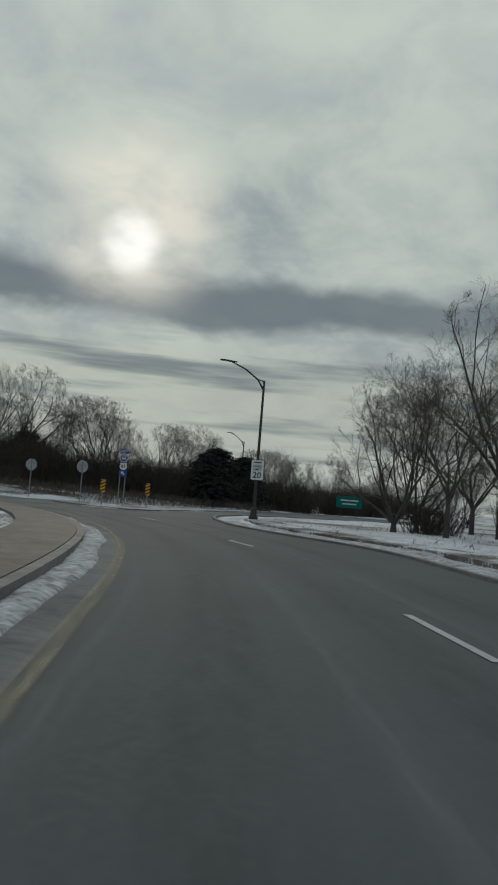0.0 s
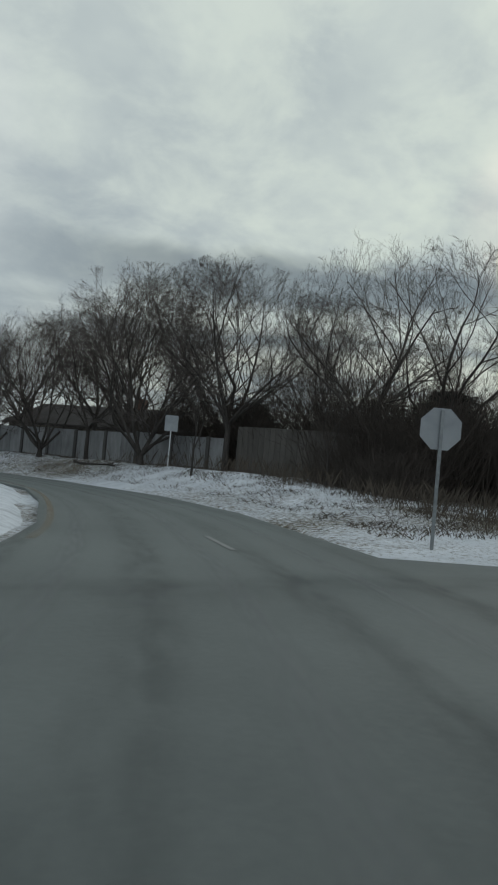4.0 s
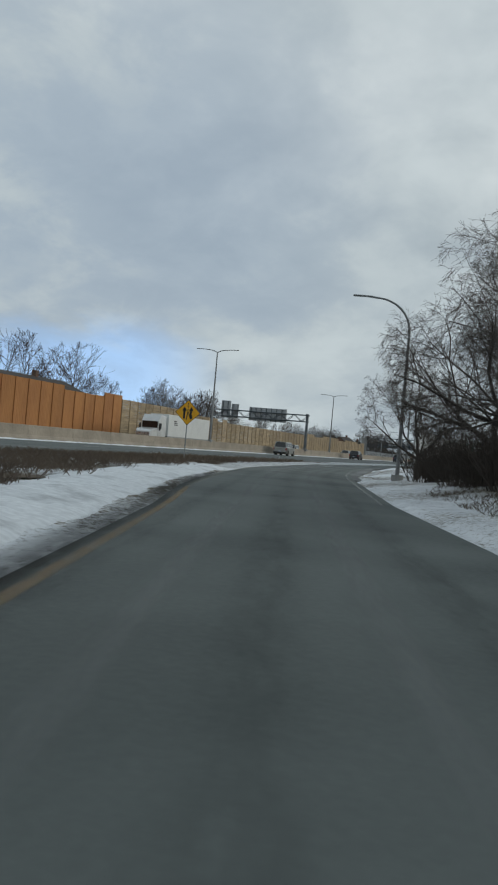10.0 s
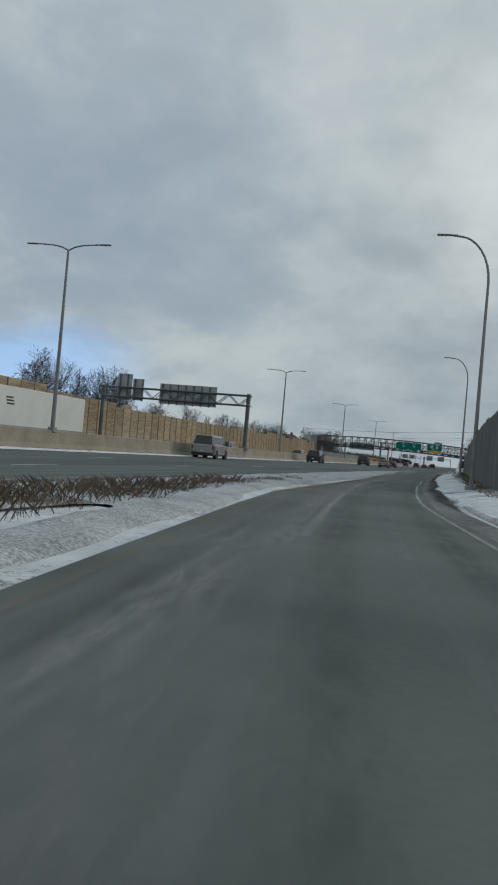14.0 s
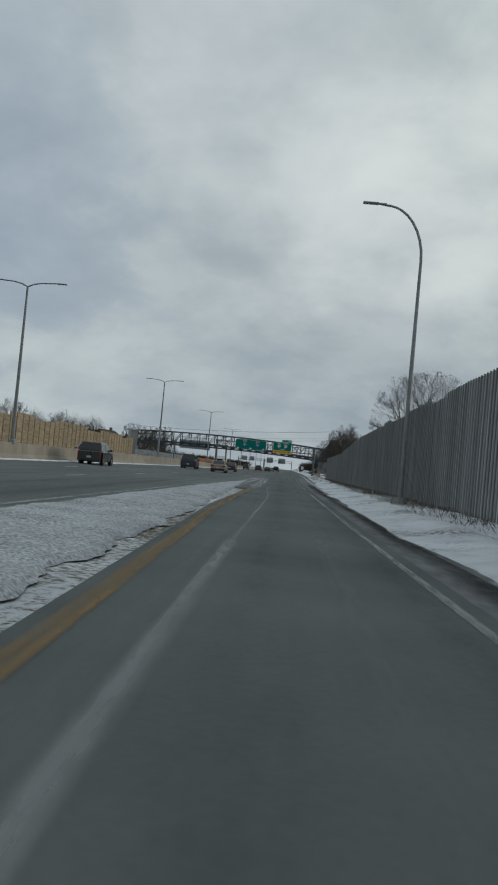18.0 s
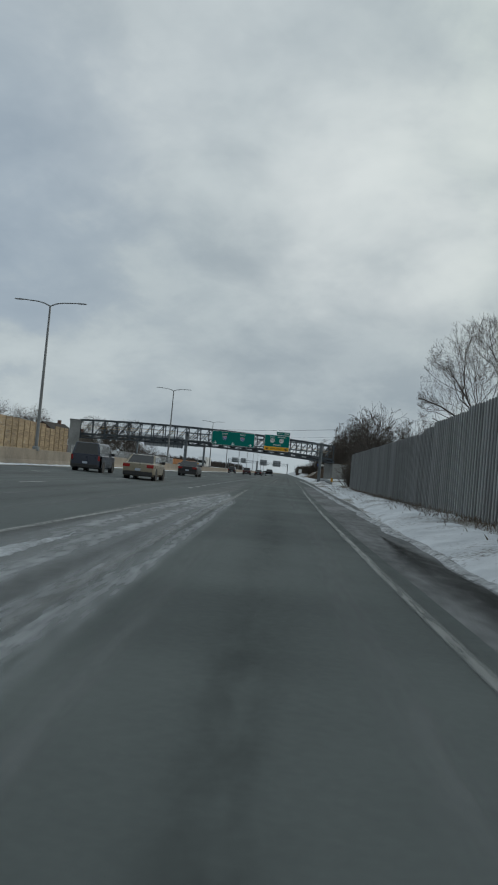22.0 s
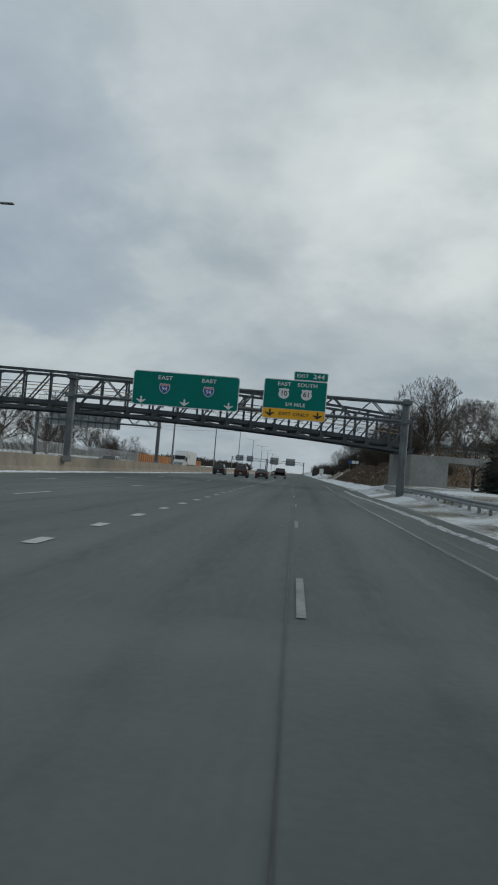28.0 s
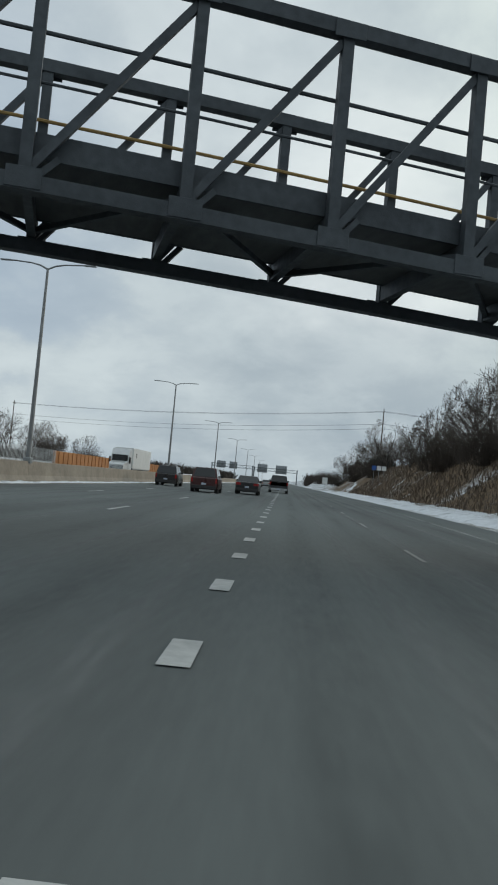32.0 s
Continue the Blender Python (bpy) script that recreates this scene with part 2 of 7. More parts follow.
M = {}
M["asphalt"] = material("asphalt", (0.15, 0.169, 0.168), (0.105, 0.115, 0.116), 0.88, grain=14, wear=0.3, bump=0, stretch=(1, 0.12, 1), spec=0.15, fine_w=0.16)
M["asphalt_ramp"] = material("asphalt ramp", (0.157, 0.175, 0.171), (0.103, 0.116, 0.115), 0.9, grain=14, wear=0.28, bump=0, spec=0.12, fine_w=0.16)
M["asphalt_old"] = material("asphalt junction", (0.157, 0.175, 0.171), (0.103, 0.116, 0.115), 0.9, grain=14, wear=0.28, bump=0, spec=0.12, fine_w=0.16)


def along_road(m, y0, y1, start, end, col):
    """Blends another tone into a road surface over a stretch of it, fading along y with an uneven border."""
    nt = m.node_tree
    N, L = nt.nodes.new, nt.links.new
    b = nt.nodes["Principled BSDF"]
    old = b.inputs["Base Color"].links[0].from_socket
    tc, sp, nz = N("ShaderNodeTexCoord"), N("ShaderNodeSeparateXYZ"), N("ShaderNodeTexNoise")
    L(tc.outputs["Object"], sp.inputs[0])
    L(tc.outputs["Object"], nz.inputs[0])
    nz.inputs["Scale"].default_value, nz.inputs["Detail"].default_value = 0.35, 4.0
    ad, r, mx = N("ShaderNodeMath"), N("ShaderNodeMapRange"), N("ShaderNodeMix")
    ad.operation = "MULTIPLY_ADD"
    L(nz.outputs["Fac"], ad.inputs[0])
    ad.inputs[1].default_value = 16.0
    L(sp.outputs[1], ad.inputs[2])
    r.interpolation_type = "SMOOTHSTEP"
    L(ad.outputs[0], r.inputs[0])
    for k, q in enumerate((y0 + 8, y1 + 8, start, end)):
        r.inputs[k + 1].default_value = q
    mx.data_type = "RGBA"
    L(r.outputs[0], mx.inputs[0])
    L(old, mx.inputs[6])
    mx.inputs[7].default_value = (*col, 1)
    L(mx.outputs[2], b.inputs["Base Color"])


# Darker tone fades out by y 62; a paler one follows, gone by y 110.
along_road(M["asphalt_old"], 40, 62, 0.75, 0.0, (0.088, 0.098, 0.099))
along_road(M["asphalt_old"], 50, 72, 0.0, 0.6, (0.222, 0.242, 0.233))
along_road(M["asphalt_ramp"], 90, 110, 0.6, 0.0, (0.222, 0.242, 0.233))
M["shoulder"] = material("salted shoulder", (0.25, 0.257, 0.262), (0.075, 0.08, 0.083), 0.85, grain=6, wear=0.7, bump=0.4, bump_scale=40, stretch=(1, 0.3, 1), spec=0.3)
M["paint_white"] = material("worn white road paint", (0.52, 0.53, 0.52), (0.30, 0.31, 0.31), 0.7, grain=9, wear=1.2, bump=0.2, mask=(0.25, 0.55))
M["paint_worn"] = material("rubbed-off white road paint", (0.30, 0.31, 0.30), (0.17, 0.18, 0.178), 0.8, grain=8, wear=1.4, bump=0.1)
M["paint_yellow"] = material("worn yellow road paint", (0.33, 0.225, 0.10), (0.13, 0.115, 0.085), 0.8, grain=7, wear=0.9, bump=0.1, mask=(0.38, 0.68))
M["tyre_track"] = material("dark tyre track", (0.052, 0.055, 0.057), (0.04, 0.043, 0.045), 0.75, grain=20, wear=0.4, bump=0.3, bump_scale=90)
M["gore"] = material("salted asphalt", (0.20, 0.21, 0.212), (0.10, 0.107, 0.108), 0.88, grain=9, wear=0.9, bump=0.15, bump_scale=60, stretch=(1, 0.4, 1), spec=0.15)
M["snow"] = material("wind-packed snow", (0.80, 0.83, 0.87), (0.40, 0.42, 0.45), 0.85, grain=7, wear=0.9, bump=0.8, bump_scale=9, spec=0.15, mask=(0.30, 0.50))
M["snow_gore"] = material("salt-pocked old snow", (0.70, 0.73, 0.77), (0.10, 0.105, 0.11), 0.9, grain=22, wear=0.9, bump=0.9, bump_scale=26, spec=0.1, mask=(0.25, 0.6), fine_w=0.72)
M["snow_dirty"] = material("dirty ploughed snow", (0.66, 0.68, 0.71), (0.09, 0.09, 0.09), 0.9, grain=9, wear=2.0, bump=1.0, bump_scale=12, spec=0.1, mask=(0.32, 0.6), fine_w=0.6)
M["ground"] = snowy("snowy ground", (0.20, 0.17, 0.12), (0.085, 0.075, 0.055), 0.435, 0.515, 0.12)
M["snow_strip"] = snowy("thin snow with stubble", (0.13, 0.11, 0.09), (0.07, 0.06, 0.05), 0.36, 0.47, 0.35)
M["gore_grass"] = snowy("snow in dead grass", (0.16, 0.125, 0.09), (0.08, 0.065, 0.05), 0.49, 0.56, 0.2)
M["island"] = snowy("snow on worn concrete", (0.17, 0.15, 0.13), (0.10, 0.09, 0.08), 0.49, 0.55, 0.5)
M["hill"] = snowy("brown grass slope", (0.185, 0.125, 0.07), (0.085, 0.06, 0.04), 0.545, 0.62, 0.10)
M["dry_grass"] = material("dry grass blades", (0.15, 0.112, 0.08), (0.078, 0.06, 0.048), 0.9, grain=3, wear=0.4, bump=0)
M["weed"] = material("dead weed stalks", (0.13, 0.105, 0.08), (0.06, 0.05, 0.04), 0.9, grain=3, wear=0.4, bump=0)
M["bark"] = material("grey bark", (0.105, 0.095, 0.088), (0.045, 0.04, 0.037), 0.95, grain=14, wear=2, bump=0.6, bump_scale=25, stretch=(1, 1, 0.25), spec=0.1)
M["twig"] = material("bare twigs", (0.135, 0.117, 0.108), (0.075, 0.066, 0.061), 0.95, grain=6, wear=1, bump=0, spec=0.1)
M["twig_frost"] = material("frosted pale twigs", (0.20, 0.185, 0.17), (0.09, 0.08, 0.07), 0.95, grain=6, wear=1, bump=0, spec=0.1)
M["needles"] = material("spruce needles", (0.045, 0.06, 0.052), (0.02, 0.028, 0.025), 0.9, grain=4, wear=0.7, bump=0, spec=0.15)
M["brush"] = material("tangled brush", (0.095, 0.08, 0.07), (0.05, 0.043, 0.038), 0.95, grain=4, wear=0.5, bump=0, spec=0.1)
M["galv"] = material("galvanised steel", (0.36, 0.38, 0.39), (0.22, 0.235, 0.245), 0.5, 0.75, grain=12, wear=1.5, bump=0.08)
M["lamp_pole"] = material("weathered lamp steel", (0.27, 0.28, 0.285), (0.17, 0.175, 0.18), 0.55, 0.35, grain=10, wear=1.2, bump=0.08)
M["bronze"] = material("dark bronze lamp paint", (0.045, 0.042, 0.04), (0.025, 0.024, 0.023), 0.5, 0.2, grain=10, wear=1, bump=0.08)
M["gantry"] = material("weathered gantry steel", (0.17, 0.19, 0.205), (0.09, 0.105, 0.115), 0.55, 0.5, grain=8, wear=0.9, bump=0.1)
M["bridge"] = material("dark weathering steel", (0.075, 0.088, 0.10), (0.038, 0.046, 0.055), 0.6, 0.35, grain=7, wear=0.6, bump=0.15)
M["bridge_deck"] = material("bridge deck planks", (0.12, 0.125, 0.13), (0.06, 0.065, 0.07), 0.8, grain=6, wear=0.5, bump=0.2, stretch=(1, 0.3, 1))
M["yellow_pipe"] = material("yellow handrail pipe", (0.40, 0.26, 0.08), (0.25, 0.16, 0.06), 0.5, grain=6, wear=0.9, bump=0.05)
M["concrete"] = material("median concrete", (0.37, 0.32, 0.26), (0.23, 0.20, 0.165), 0.85, grain=6, wear=0.7, bump=0.25, bump_scale=30, spread=0.05)
M["concrete_grey"] = material("grey concrete", (0.30, 0.30, 0.29), (0.17, 0.17, 0.165), 0.85, grain=6, wear=0.6, bump=0.25, bump_scale=30)
M["wall_tan"] = material("weathered tan planks", (0.43, 0.33, 0.205), (0.20, 0.15, 0.10), 0.85, grain=2.2, wear=0.8, bump=0.4, bump_scale=14, spread=0.16, stretch=(1, 0.5, 3.5))
M["wall_orange"] = material("new orange planks", (0.45, 0.20, 0.065), (0.33, 0.14, 0.05), 0.8, grain=4, wear=0.6, bump=0.3, bump_scale=14, spread=0.08, stretch=(1, 1, 0.3))
M["wall_post"] = material("tan wall post", (0.35, 0.26, 0.155), (0.22, 0.165, 0.10), 0.85, grain=5, wear=1.0, bump=0.3, spread=0.12)
M["wall_post_orange"] = material("orange wall post", (0.42, 0.185, 0.06), (0.31, 0.13, 0.048), 0.85, grain=5, wear=1.0, bump=0.3, spread=0.1)
M["board"] = material("grey weathered board", (0.45, 0.465, 0.47), (0.24, 0.25, 0.255), 0.9, grain=6, wear=0.9, bump=0.4, bump_scale=22, spread=0.22, stretch=(1, 1, 0.18))
M["board_dark"] = material("dark weathered batten", (0.24, 0.247, 0.25), (0.13, 0.135, 0.138), 0.9, grain=6, wear=0.9, bump=0.4, bump_scale=22, spread=0.2, stretch=(1, 1, 0.18))
M["wall_post_dark"] = material("dark timber wall post", (0.11, 0.105, 0.10), (0.06, 0.057, 0.054), 0.9, grain=8, wear=1.0, bump=0.4, spread=0.2, stretch=(1, 1, 0.3))
M["panel_grey"] = material("grey noise wall panel", (0.31, 0.315, 0.32), (0.15, 0.152, 0.155), 0.9, grain=4, wear=0.5, bump=0.3, bump_scale=25, spread=0.12, stretch=(1, 1, 0.3))
M["fence_brown"] = material("grey brown fence board", (0.15, 0.138, 0.125), (0.08, 0.073, 0.066), 0.9, grain=5, wear=0.6, bump=0.3, spread=0.15, stretch=(1, 1, 0.3))
M["green_sign"] = material("green sign sheeting", (0.0, 0.185, 0.155), (0.0, 0.155, 0.13), 0.6, spec=0.15, grain=3, wear=0.5, bump=0.02)
M["yellow_sign"] = material("yellow sign sheeting", (0.85, 0.42, 0.005), (0.74, 0.36, 0.005), 0.5, grain=3, wear=0.6, bump=0.02)
M["white_sign"] = material("white sign sheeting", (0.72, 0.74, 0.74), (0.60, 0.62, 0.62), 0.45, grain=3, wear=0.6, bump=0.02)
M["blue_sign"] = material("blue sign sheeting", (0.02, 0.09, 0.32), (0.015, 0.075, 0.27), 0.45, grain=3, wear=0.6, bump=0.02)
M["red_sign"] = material("red sign sheeting", (0.45, 0.03, 0.035), (0.38, 0.03, 0.03), 0.45, grain=3, wear=0.6, bump=0.02)
M["black"] = material("black sign paint", (0.015, 0.015, 0.016), (0.01, 0.01, 0.011), 0.5, grain=3, wear=0.6, bump=0.02)
M["sign_back"] = material("aluminium sign back", (0.42, 0.44, 0.46), (0.30, 0.32, 0.34), 0.45, 0.6, grain=5, wear=0.9, bump=0.04)
M["rubber"] = material("tyre rubber", (0.022, 0.022, 0.023), (0.014, 0.014, 0.015), 0.85, grain=20, wear=3, bump=0.2)
M["rim"] = material("alloy rim", (0.40, 0.41, 0.42), (0.26, 0.27, 0.28), 0.4, 0.8, grain=8, wear=2, bump=0.05)
M["car_glass"] = glass("dark car glass", (0.012, 0.014, 0.016))
M["tail_red"] = glass("red tail lamp lens", (0.30, 0.012, 0.012), 0.2)
M["head_lens"] = glass("clear head lamp lens", (0.55, 0.56, 0.57), 0.15)
M["trim_black"] = material("black plastic trim", (0.025, 0.025, 0.026), (0.018, 0.018, 0.019), 0.6, grain=15, wear=2, bump=0.05)
M["chrome"] = material("dull chrome bumper", (0.50, 0.51, 0.52), (0.34, 0.35, 0.36), 0.3, 0.85, grain=8, wear=1.5, bump=0.03)
M["plate"] = material("number plate", (0.45, 0.50, 0.58), (0.36, 0.41, 0.5), 0.5, grain=10, wear=3, bump=0.02)
M["trailer"] = material("white trailer skin", (0.74, 0.75, 0.75), (0.62, 0.63, 0.63), 0.4, grain=4, wear=0.5, bump=0.03)
M["roof_dark"] = material("dark shingle roof", (0.06, 0.052, 0.048), (0.035, 0.03, 0.028), 0.9, grain=8, wear=0.6, bump=0.4)
M["brick"] = material("dull brick facade", (0.17, 0.10, 0.075), (0.10, 0.065, 0.05), 0.9, grain=9, wear=0.6, bump=0.3)
M["siding"] = material("beige house siding", (0.16, 0.145, 0.12), (0.11, 0.10, 0.085), 0.85, grain=5, wear=0.5, bump=0.2, stretch=(1, 1, 6))
M["wire"] = material("power cable", (0.03, 0.03, 0.032), (0.02, 0.02, 0.022), 0.7, grain=5, wear=1, bump=0)
M["wood_pole"] = material("utility pole wood", (0.11, 0.085, 0.065), (0.06, 0.048, 0.04), 0.9, grain=8, wear=1, bump=0.3, stretch=(1, 1, 0.2))
M["curb"] = material("kerb concrete", (0.23, 0.22, 0.205), (0.11, 0.106, 0.10), 0.85, grain=6, wear=0.8, bump=0.25)
M["pavement"] = material("worn pavement concrete", (0.155, 0.132, 0.105), (0.09, 0.078, 0.064), 0.85, grain=5, wear=0.5, bump=0.25)


def paint(name, c, rough=0.32):
    m = material(name, c, tuple(v * 0.8 for v in c), rough, 0.25, grain=5, wear=0.8, bump=0.02)
    b = m.node_tree.nodes["Principled BSDF"]
    b.inputs["Coat Weight"].default_value, b.inputs["Coat Roughness"].default_value = 0.35, 0.12
    return m


def streak_material(name, col, strength, wide, fine, edge_at=0.45, worn=1.0):
    """A soft-edged stain along a lane: solid in its middle, broken up by noise, gone at its sides."""
    m = bpy.data.materials.new(name)
    m.use_nodes = True
    nt = m.node_tree
    N, L = nt.nodes.new, nt.links.new
    b = nt.nodes["Principled BSDF"]
    b.inputs["Base Color"].default_value = (*col, 1)
    b.inputs["Roughness"].default_value = 0.9
    b.inputs["Specular IOR Level"].default_value = 0.15
    uv = N("ShaderNodeUVMap")
    sp = N("ShaderNodeSeparateXYZ")
    L(uv.outputs[0], sp.inputs[0])
    edge = N("ShaderNodeMath")
    edge.operation = "PINGPONG"
    L(sp.outputs[0], edge.inputs[0])
    edge.inputs[1].default_value = 0.5
    soft = N("ShaderNodeMapRange")
    soft.interpolation_type = "SMOOTHSTEP"
    L(edge.outputs[0], soft.inputs[0])
    soft.inputs[2].default_value = edge_at
    fac = soft.outputs[0]
    for sx, sy, lo, hi in ((wide, 0.12, 0.7 * worn - 0.4, 0.25 + 0.45 * worn), (fine, 1.5, 0.65 * worn - 0.4, 0.2 + 0.4 * worn)):
        mp = N("ShaderNodeMapping")
        mp.inputs["Scale"].default_value = (sx, sy, 1)
        L(uv.outputs[0], mp.inputs[0])
        nz = N("ShaderNodeTexNoise")
        nz.inputs["Scale"].default_value, nz.inputs["Detail"].default_value = 1.0, 5.0
        L(mp.outputs[0], nz.inputs[0])
        r = N("ShaderNodeMapRange")
        L(nz.outputs["Fac"], r.inputs[0])
        r.inputs[1].default_value, r.inputs[2].default_value = lo, hi
        q = N("ShaderNodeMath")
        q.operation = "MULTIPLY"
        L(fac, q.inputs[0])
        L(r.outputs[0], q.inputs[1])
        fac = q.outputs[0]
    q = N("ShaderNodeMath")
    q.operation = "MULTIPLY"
    L(fac, q.inputs[0])
    q.inputs[1].default_value = strength
    L(q.outputs[0], b.inputs["Alpha"])
    return m


M["streak_dark"] = streak_material("dark tyre streak", (0.04, 0.043, 0.045), 0.24, 1.5, 5.0)
M["streak_salt"] = streak_material("pale salt streak", (0.30, 0.315, 0.32), 0.42, 2.0, 7.0)
M["salt_patch"] = streak_material("blotchy salt crust", (0.34, 0.35, 0.36), 0.6, 4.0, 16.0, 0.3)
M["line_yellow"] = streak_material("worn yellow edge line", (0.36, 0.235, 0.11), 0.72, 0.8, 2.5, 0.24, 0.8)
M["line_pale"] = streak_material("rubbed yellow edge line", (0.37, 0.26, 0.15), 0.52, 0.8, 2.5, 0.3, 0.9)
M["wet_strip"] = streak_material("wet dirt strip", (0.03, 0.031, 0.03), 0.75, 1.2, 4.0, 0.4, 0.75)
M["gore_crust"] = streak_material("broken salt crust", (0.50, 0.52, 0.54), 0.95, 5.0, 11.0, 0.22, 0.95)
M["line_kerb"] = streak_material("pale kerb line", (0.46, 0.40, 0.29), 0.7, 0.8, 2.5, 0.24, 0.9)
M["line_faint"] = streak_material("nearly gone yellow line", (0.36, 0.27, 0.16), 0.4, 0.8, 3.5, 0.2)
M["line_white"] = streak_material("worn white edge line", (0.46, 0.47, 0.46), 0.75, 0.8, 2.5, 0.24, 0.85)
M["line_salt"] = streak_material("worn salted line", (0.42, 0.43, 0.43), 0.72, 0.8, 2.5, 0.42, 0.85)

# ---- mesh tools ----
def part(name, bm, mat, parent=None, label=""):
    """Links a bmesh as one mesh object, under a thing or a part."""
    me = bpy.data.meshes.new(name)
    bm.normal_update()
    bm.to_mesh(me)
    bm.free()
    me.materials.append(mat)
    ob = new(name, me)
    ob.parent = parent
    if label:
        tagged(ob, label)
    return ob


def share(name, me, parent, m):
    ob = new(name, me)
    ob.parent = parent
    ob.matrix_basis = m
    return ob


def thing(name, label, category, group="", kind="", m=None):
    ob = tagged(new(name), label, category, group, kind)
    if m is not None:
        ob.matrix_basis = m
    return ob


def box(bm, x0, x1, y0, y1, z0, z1, m=None, bevel=0.0):
    r = bmesh.ops.create_cube(bm, size=1)
    t = Matrix.Translation(((x0 + x1) / 2, (y0 + y1) / 2, (z0 + z1) / 2)) @ Matrix.Diagonal((x1 - x0, y1 - y0, z1 - z0, 1))
    bmesh.ops.transform(bm, matrix=(m @ t) if m else t, verts=r["verts"])
    if bevel:
        es = list({e for v in r["verts"] for e in v.link_edges})
        bmesh.ops.bevel(bm, geom=es, offset=bevel, segments=1, affect="EDGES", profile=0.5)
    return bm


def B():
    return bmesh.new()


def ring(bm, p, d, r, n, up=None):
    d = Vector(d).normalized()
    a = d.orthogonal().normalized() if up is None else (Vector(up) - d * d.dot(Vector(up))).normalized()
    b = d.cross(a)
    return [bm.verts.new(Vector(p) + (a * math.cos(2 * math.pi * k / n) + b * math.sin(2 * math.pi * k / n)) * r) for k in range(n)]


def tube(bm, pts, radii, n=8, cap=True):
    """A round bar through pts."""
    pts = [Vector(p) for p in pts]
    if isinstance(radii, (int, float)):
        radii = [radii] * len(pts)
    prev = None
    up = None
    for i, p in enumerate(pts):
        d = (pts[min(i + 1, len(pts) - 1)] - pts[max(i - 1, 0)])
        if up is None:
            up = d.normalized().orthogonal()
        cur = ring(bm, p, d, radii[i], n, up)
        if prev:
            for k in range(n):
                bm.faces.new((prev[k], prev[(k + 1) % n], cur[(k + 1) % n], cur[k]))
        elif cap and n > 2:
            bm.faces.new(cur[::-1])
        prev = cur
    if cap and n > 2:
        bm.faces.new(prev)
    return bm


def bar(bm, p, q, w, h):
    """A square bar from p to q, w wide across and h high."""
    p, q = Vector(p), Vector(q)
    d = (q - p).normalized()
    s = d.cross(Vector((0, 0, 1)))
    s = s.normalized() if s.length > 1e-4 else Vector((1, 0, 0))
    u = s.cross(d).normalized()
    c = [(-1, -1), (1, -1), (1, 1), (-1, 1)]
    a = [bm.verts.new(p + s * (x * w / 2) + u * (y * h / 2)) for x, y in c]
    b = [bm.verts.new(q + s * (x * w / 2) + u * (y * h / 2)) for x, y in c]
    for k in range(4):
        bm.faces.new((a[k], a[(k + 1) % 4], b[(k + 1) % 4], b[k]))
    bm.faces.new(a[::-1])
    bm.faces.new(b)
    return bm


def prism(bm, poly, a, b, axis="x", m=None):
    """A polygon pushed from a to b along an axis; poly lies in the other two axes, in order."""
    def at(u, v, t):
        p = {"x": (t, u, v), "y": (u, t, v), "z": (u, v, t)}[axis]
        return (m @ Vector(p)) if m else Vector(p)
    lo = [bm.verts.new(at(u, v, a)) for u, v in poly]
    hi = [bm.verts.new(at(u, v, b)) for u, v in poly]
    n = len(poly)
    for k in range(n):
        bm.faces.new((lo[k], lo[(k + 1) % n], hi[(k + 1) % n], hi[k]))
    bm.faces.new(lo[::-1])
    bm.faces.new(hi)
    bmesh.ops.recalc_face_normals(bm, faces=bm.faces[:])
    return bm


def lerp_line(line, step):
    """Points along a polyline at even steps, with the heading at each."""
    pts = [Vector((p[0], p[1], 0)) for p in line]
    out, rest = [], 0.0
    for a, b in zip(pts, pts[1:]):
        ln = (b - a).length
        d = (b - a) / ln
        s = rest
        while s < ln:
            out.append((a + d * s, math.atan2(d.y, d.x)))
            s += step
        rest = s - ln
    return out


def smooth_line(line, times=2):
    pts = [tuple(map(float, p)) for p in line]
    for _ in range(times):
        q = [pts[0]]
        for a, b in zip(pts, pts[1:]):
            q += [tuple(0.75 * u + 0.25 * v for u, v in zip(a, b)), tuple(0.25 * u + 0.75 * v for u, v in zip(a, b))]
        pts = q + [pts[-1]]
    return pts


def sstep(a, b, v):
    t = np.clip((np.asarray(v, float) - a) / (b - a), 0, 1)
    return t * t * (3 - 2 * t)

# ---- ground and roads ----
ENTRY_L = [(-40, 17), (-12.2, 33.0), (-6.5, 36.3), (-1.35, 39.7), (2.2, 42.6), (5.9, 46.2), (9.2, 50.5), (14, 57), (18.2, 64), (20, 67.3), (21.2, 69.7), (23.6, 76.3), (25.2, 82), (25.62, 87.4)]
ENTRY_R = [(-32, 13), (-0.5, 32.4), (5.6, 35.9), (9.8, 41.1), (13.4, 44.6), (18.7, 48.1), (22.6, 50.2), (28.0, 52.6), (36, 53.2), (75, 46)]
SLIP = [(75, 62), (38, 64.1), (27.6, 65.1), (25.4, 66), (26.6, 69.2), (29, 75.4), (30.6, 83), (30.2, 92)]
RAMP_L = [(25.62, 87.4), (25.6, 90.2), (25.3, 93), (24.6, 98), (22.6, 106.2), (18.25, 120), (15.75, 128), (13.55, 134.2), (12.2, 138.6), (10.3, 146), (8.85, 152.5), (7.65, 159), (6.6, 167.5), (5.5, 176.8), (4.8, 183.6), (4.65, 200), (4.6, 210), (4.2, 224), (3.95, 232), (4.0, 260), (3.6, 281), (2.9, 310), (2.5, 332)]
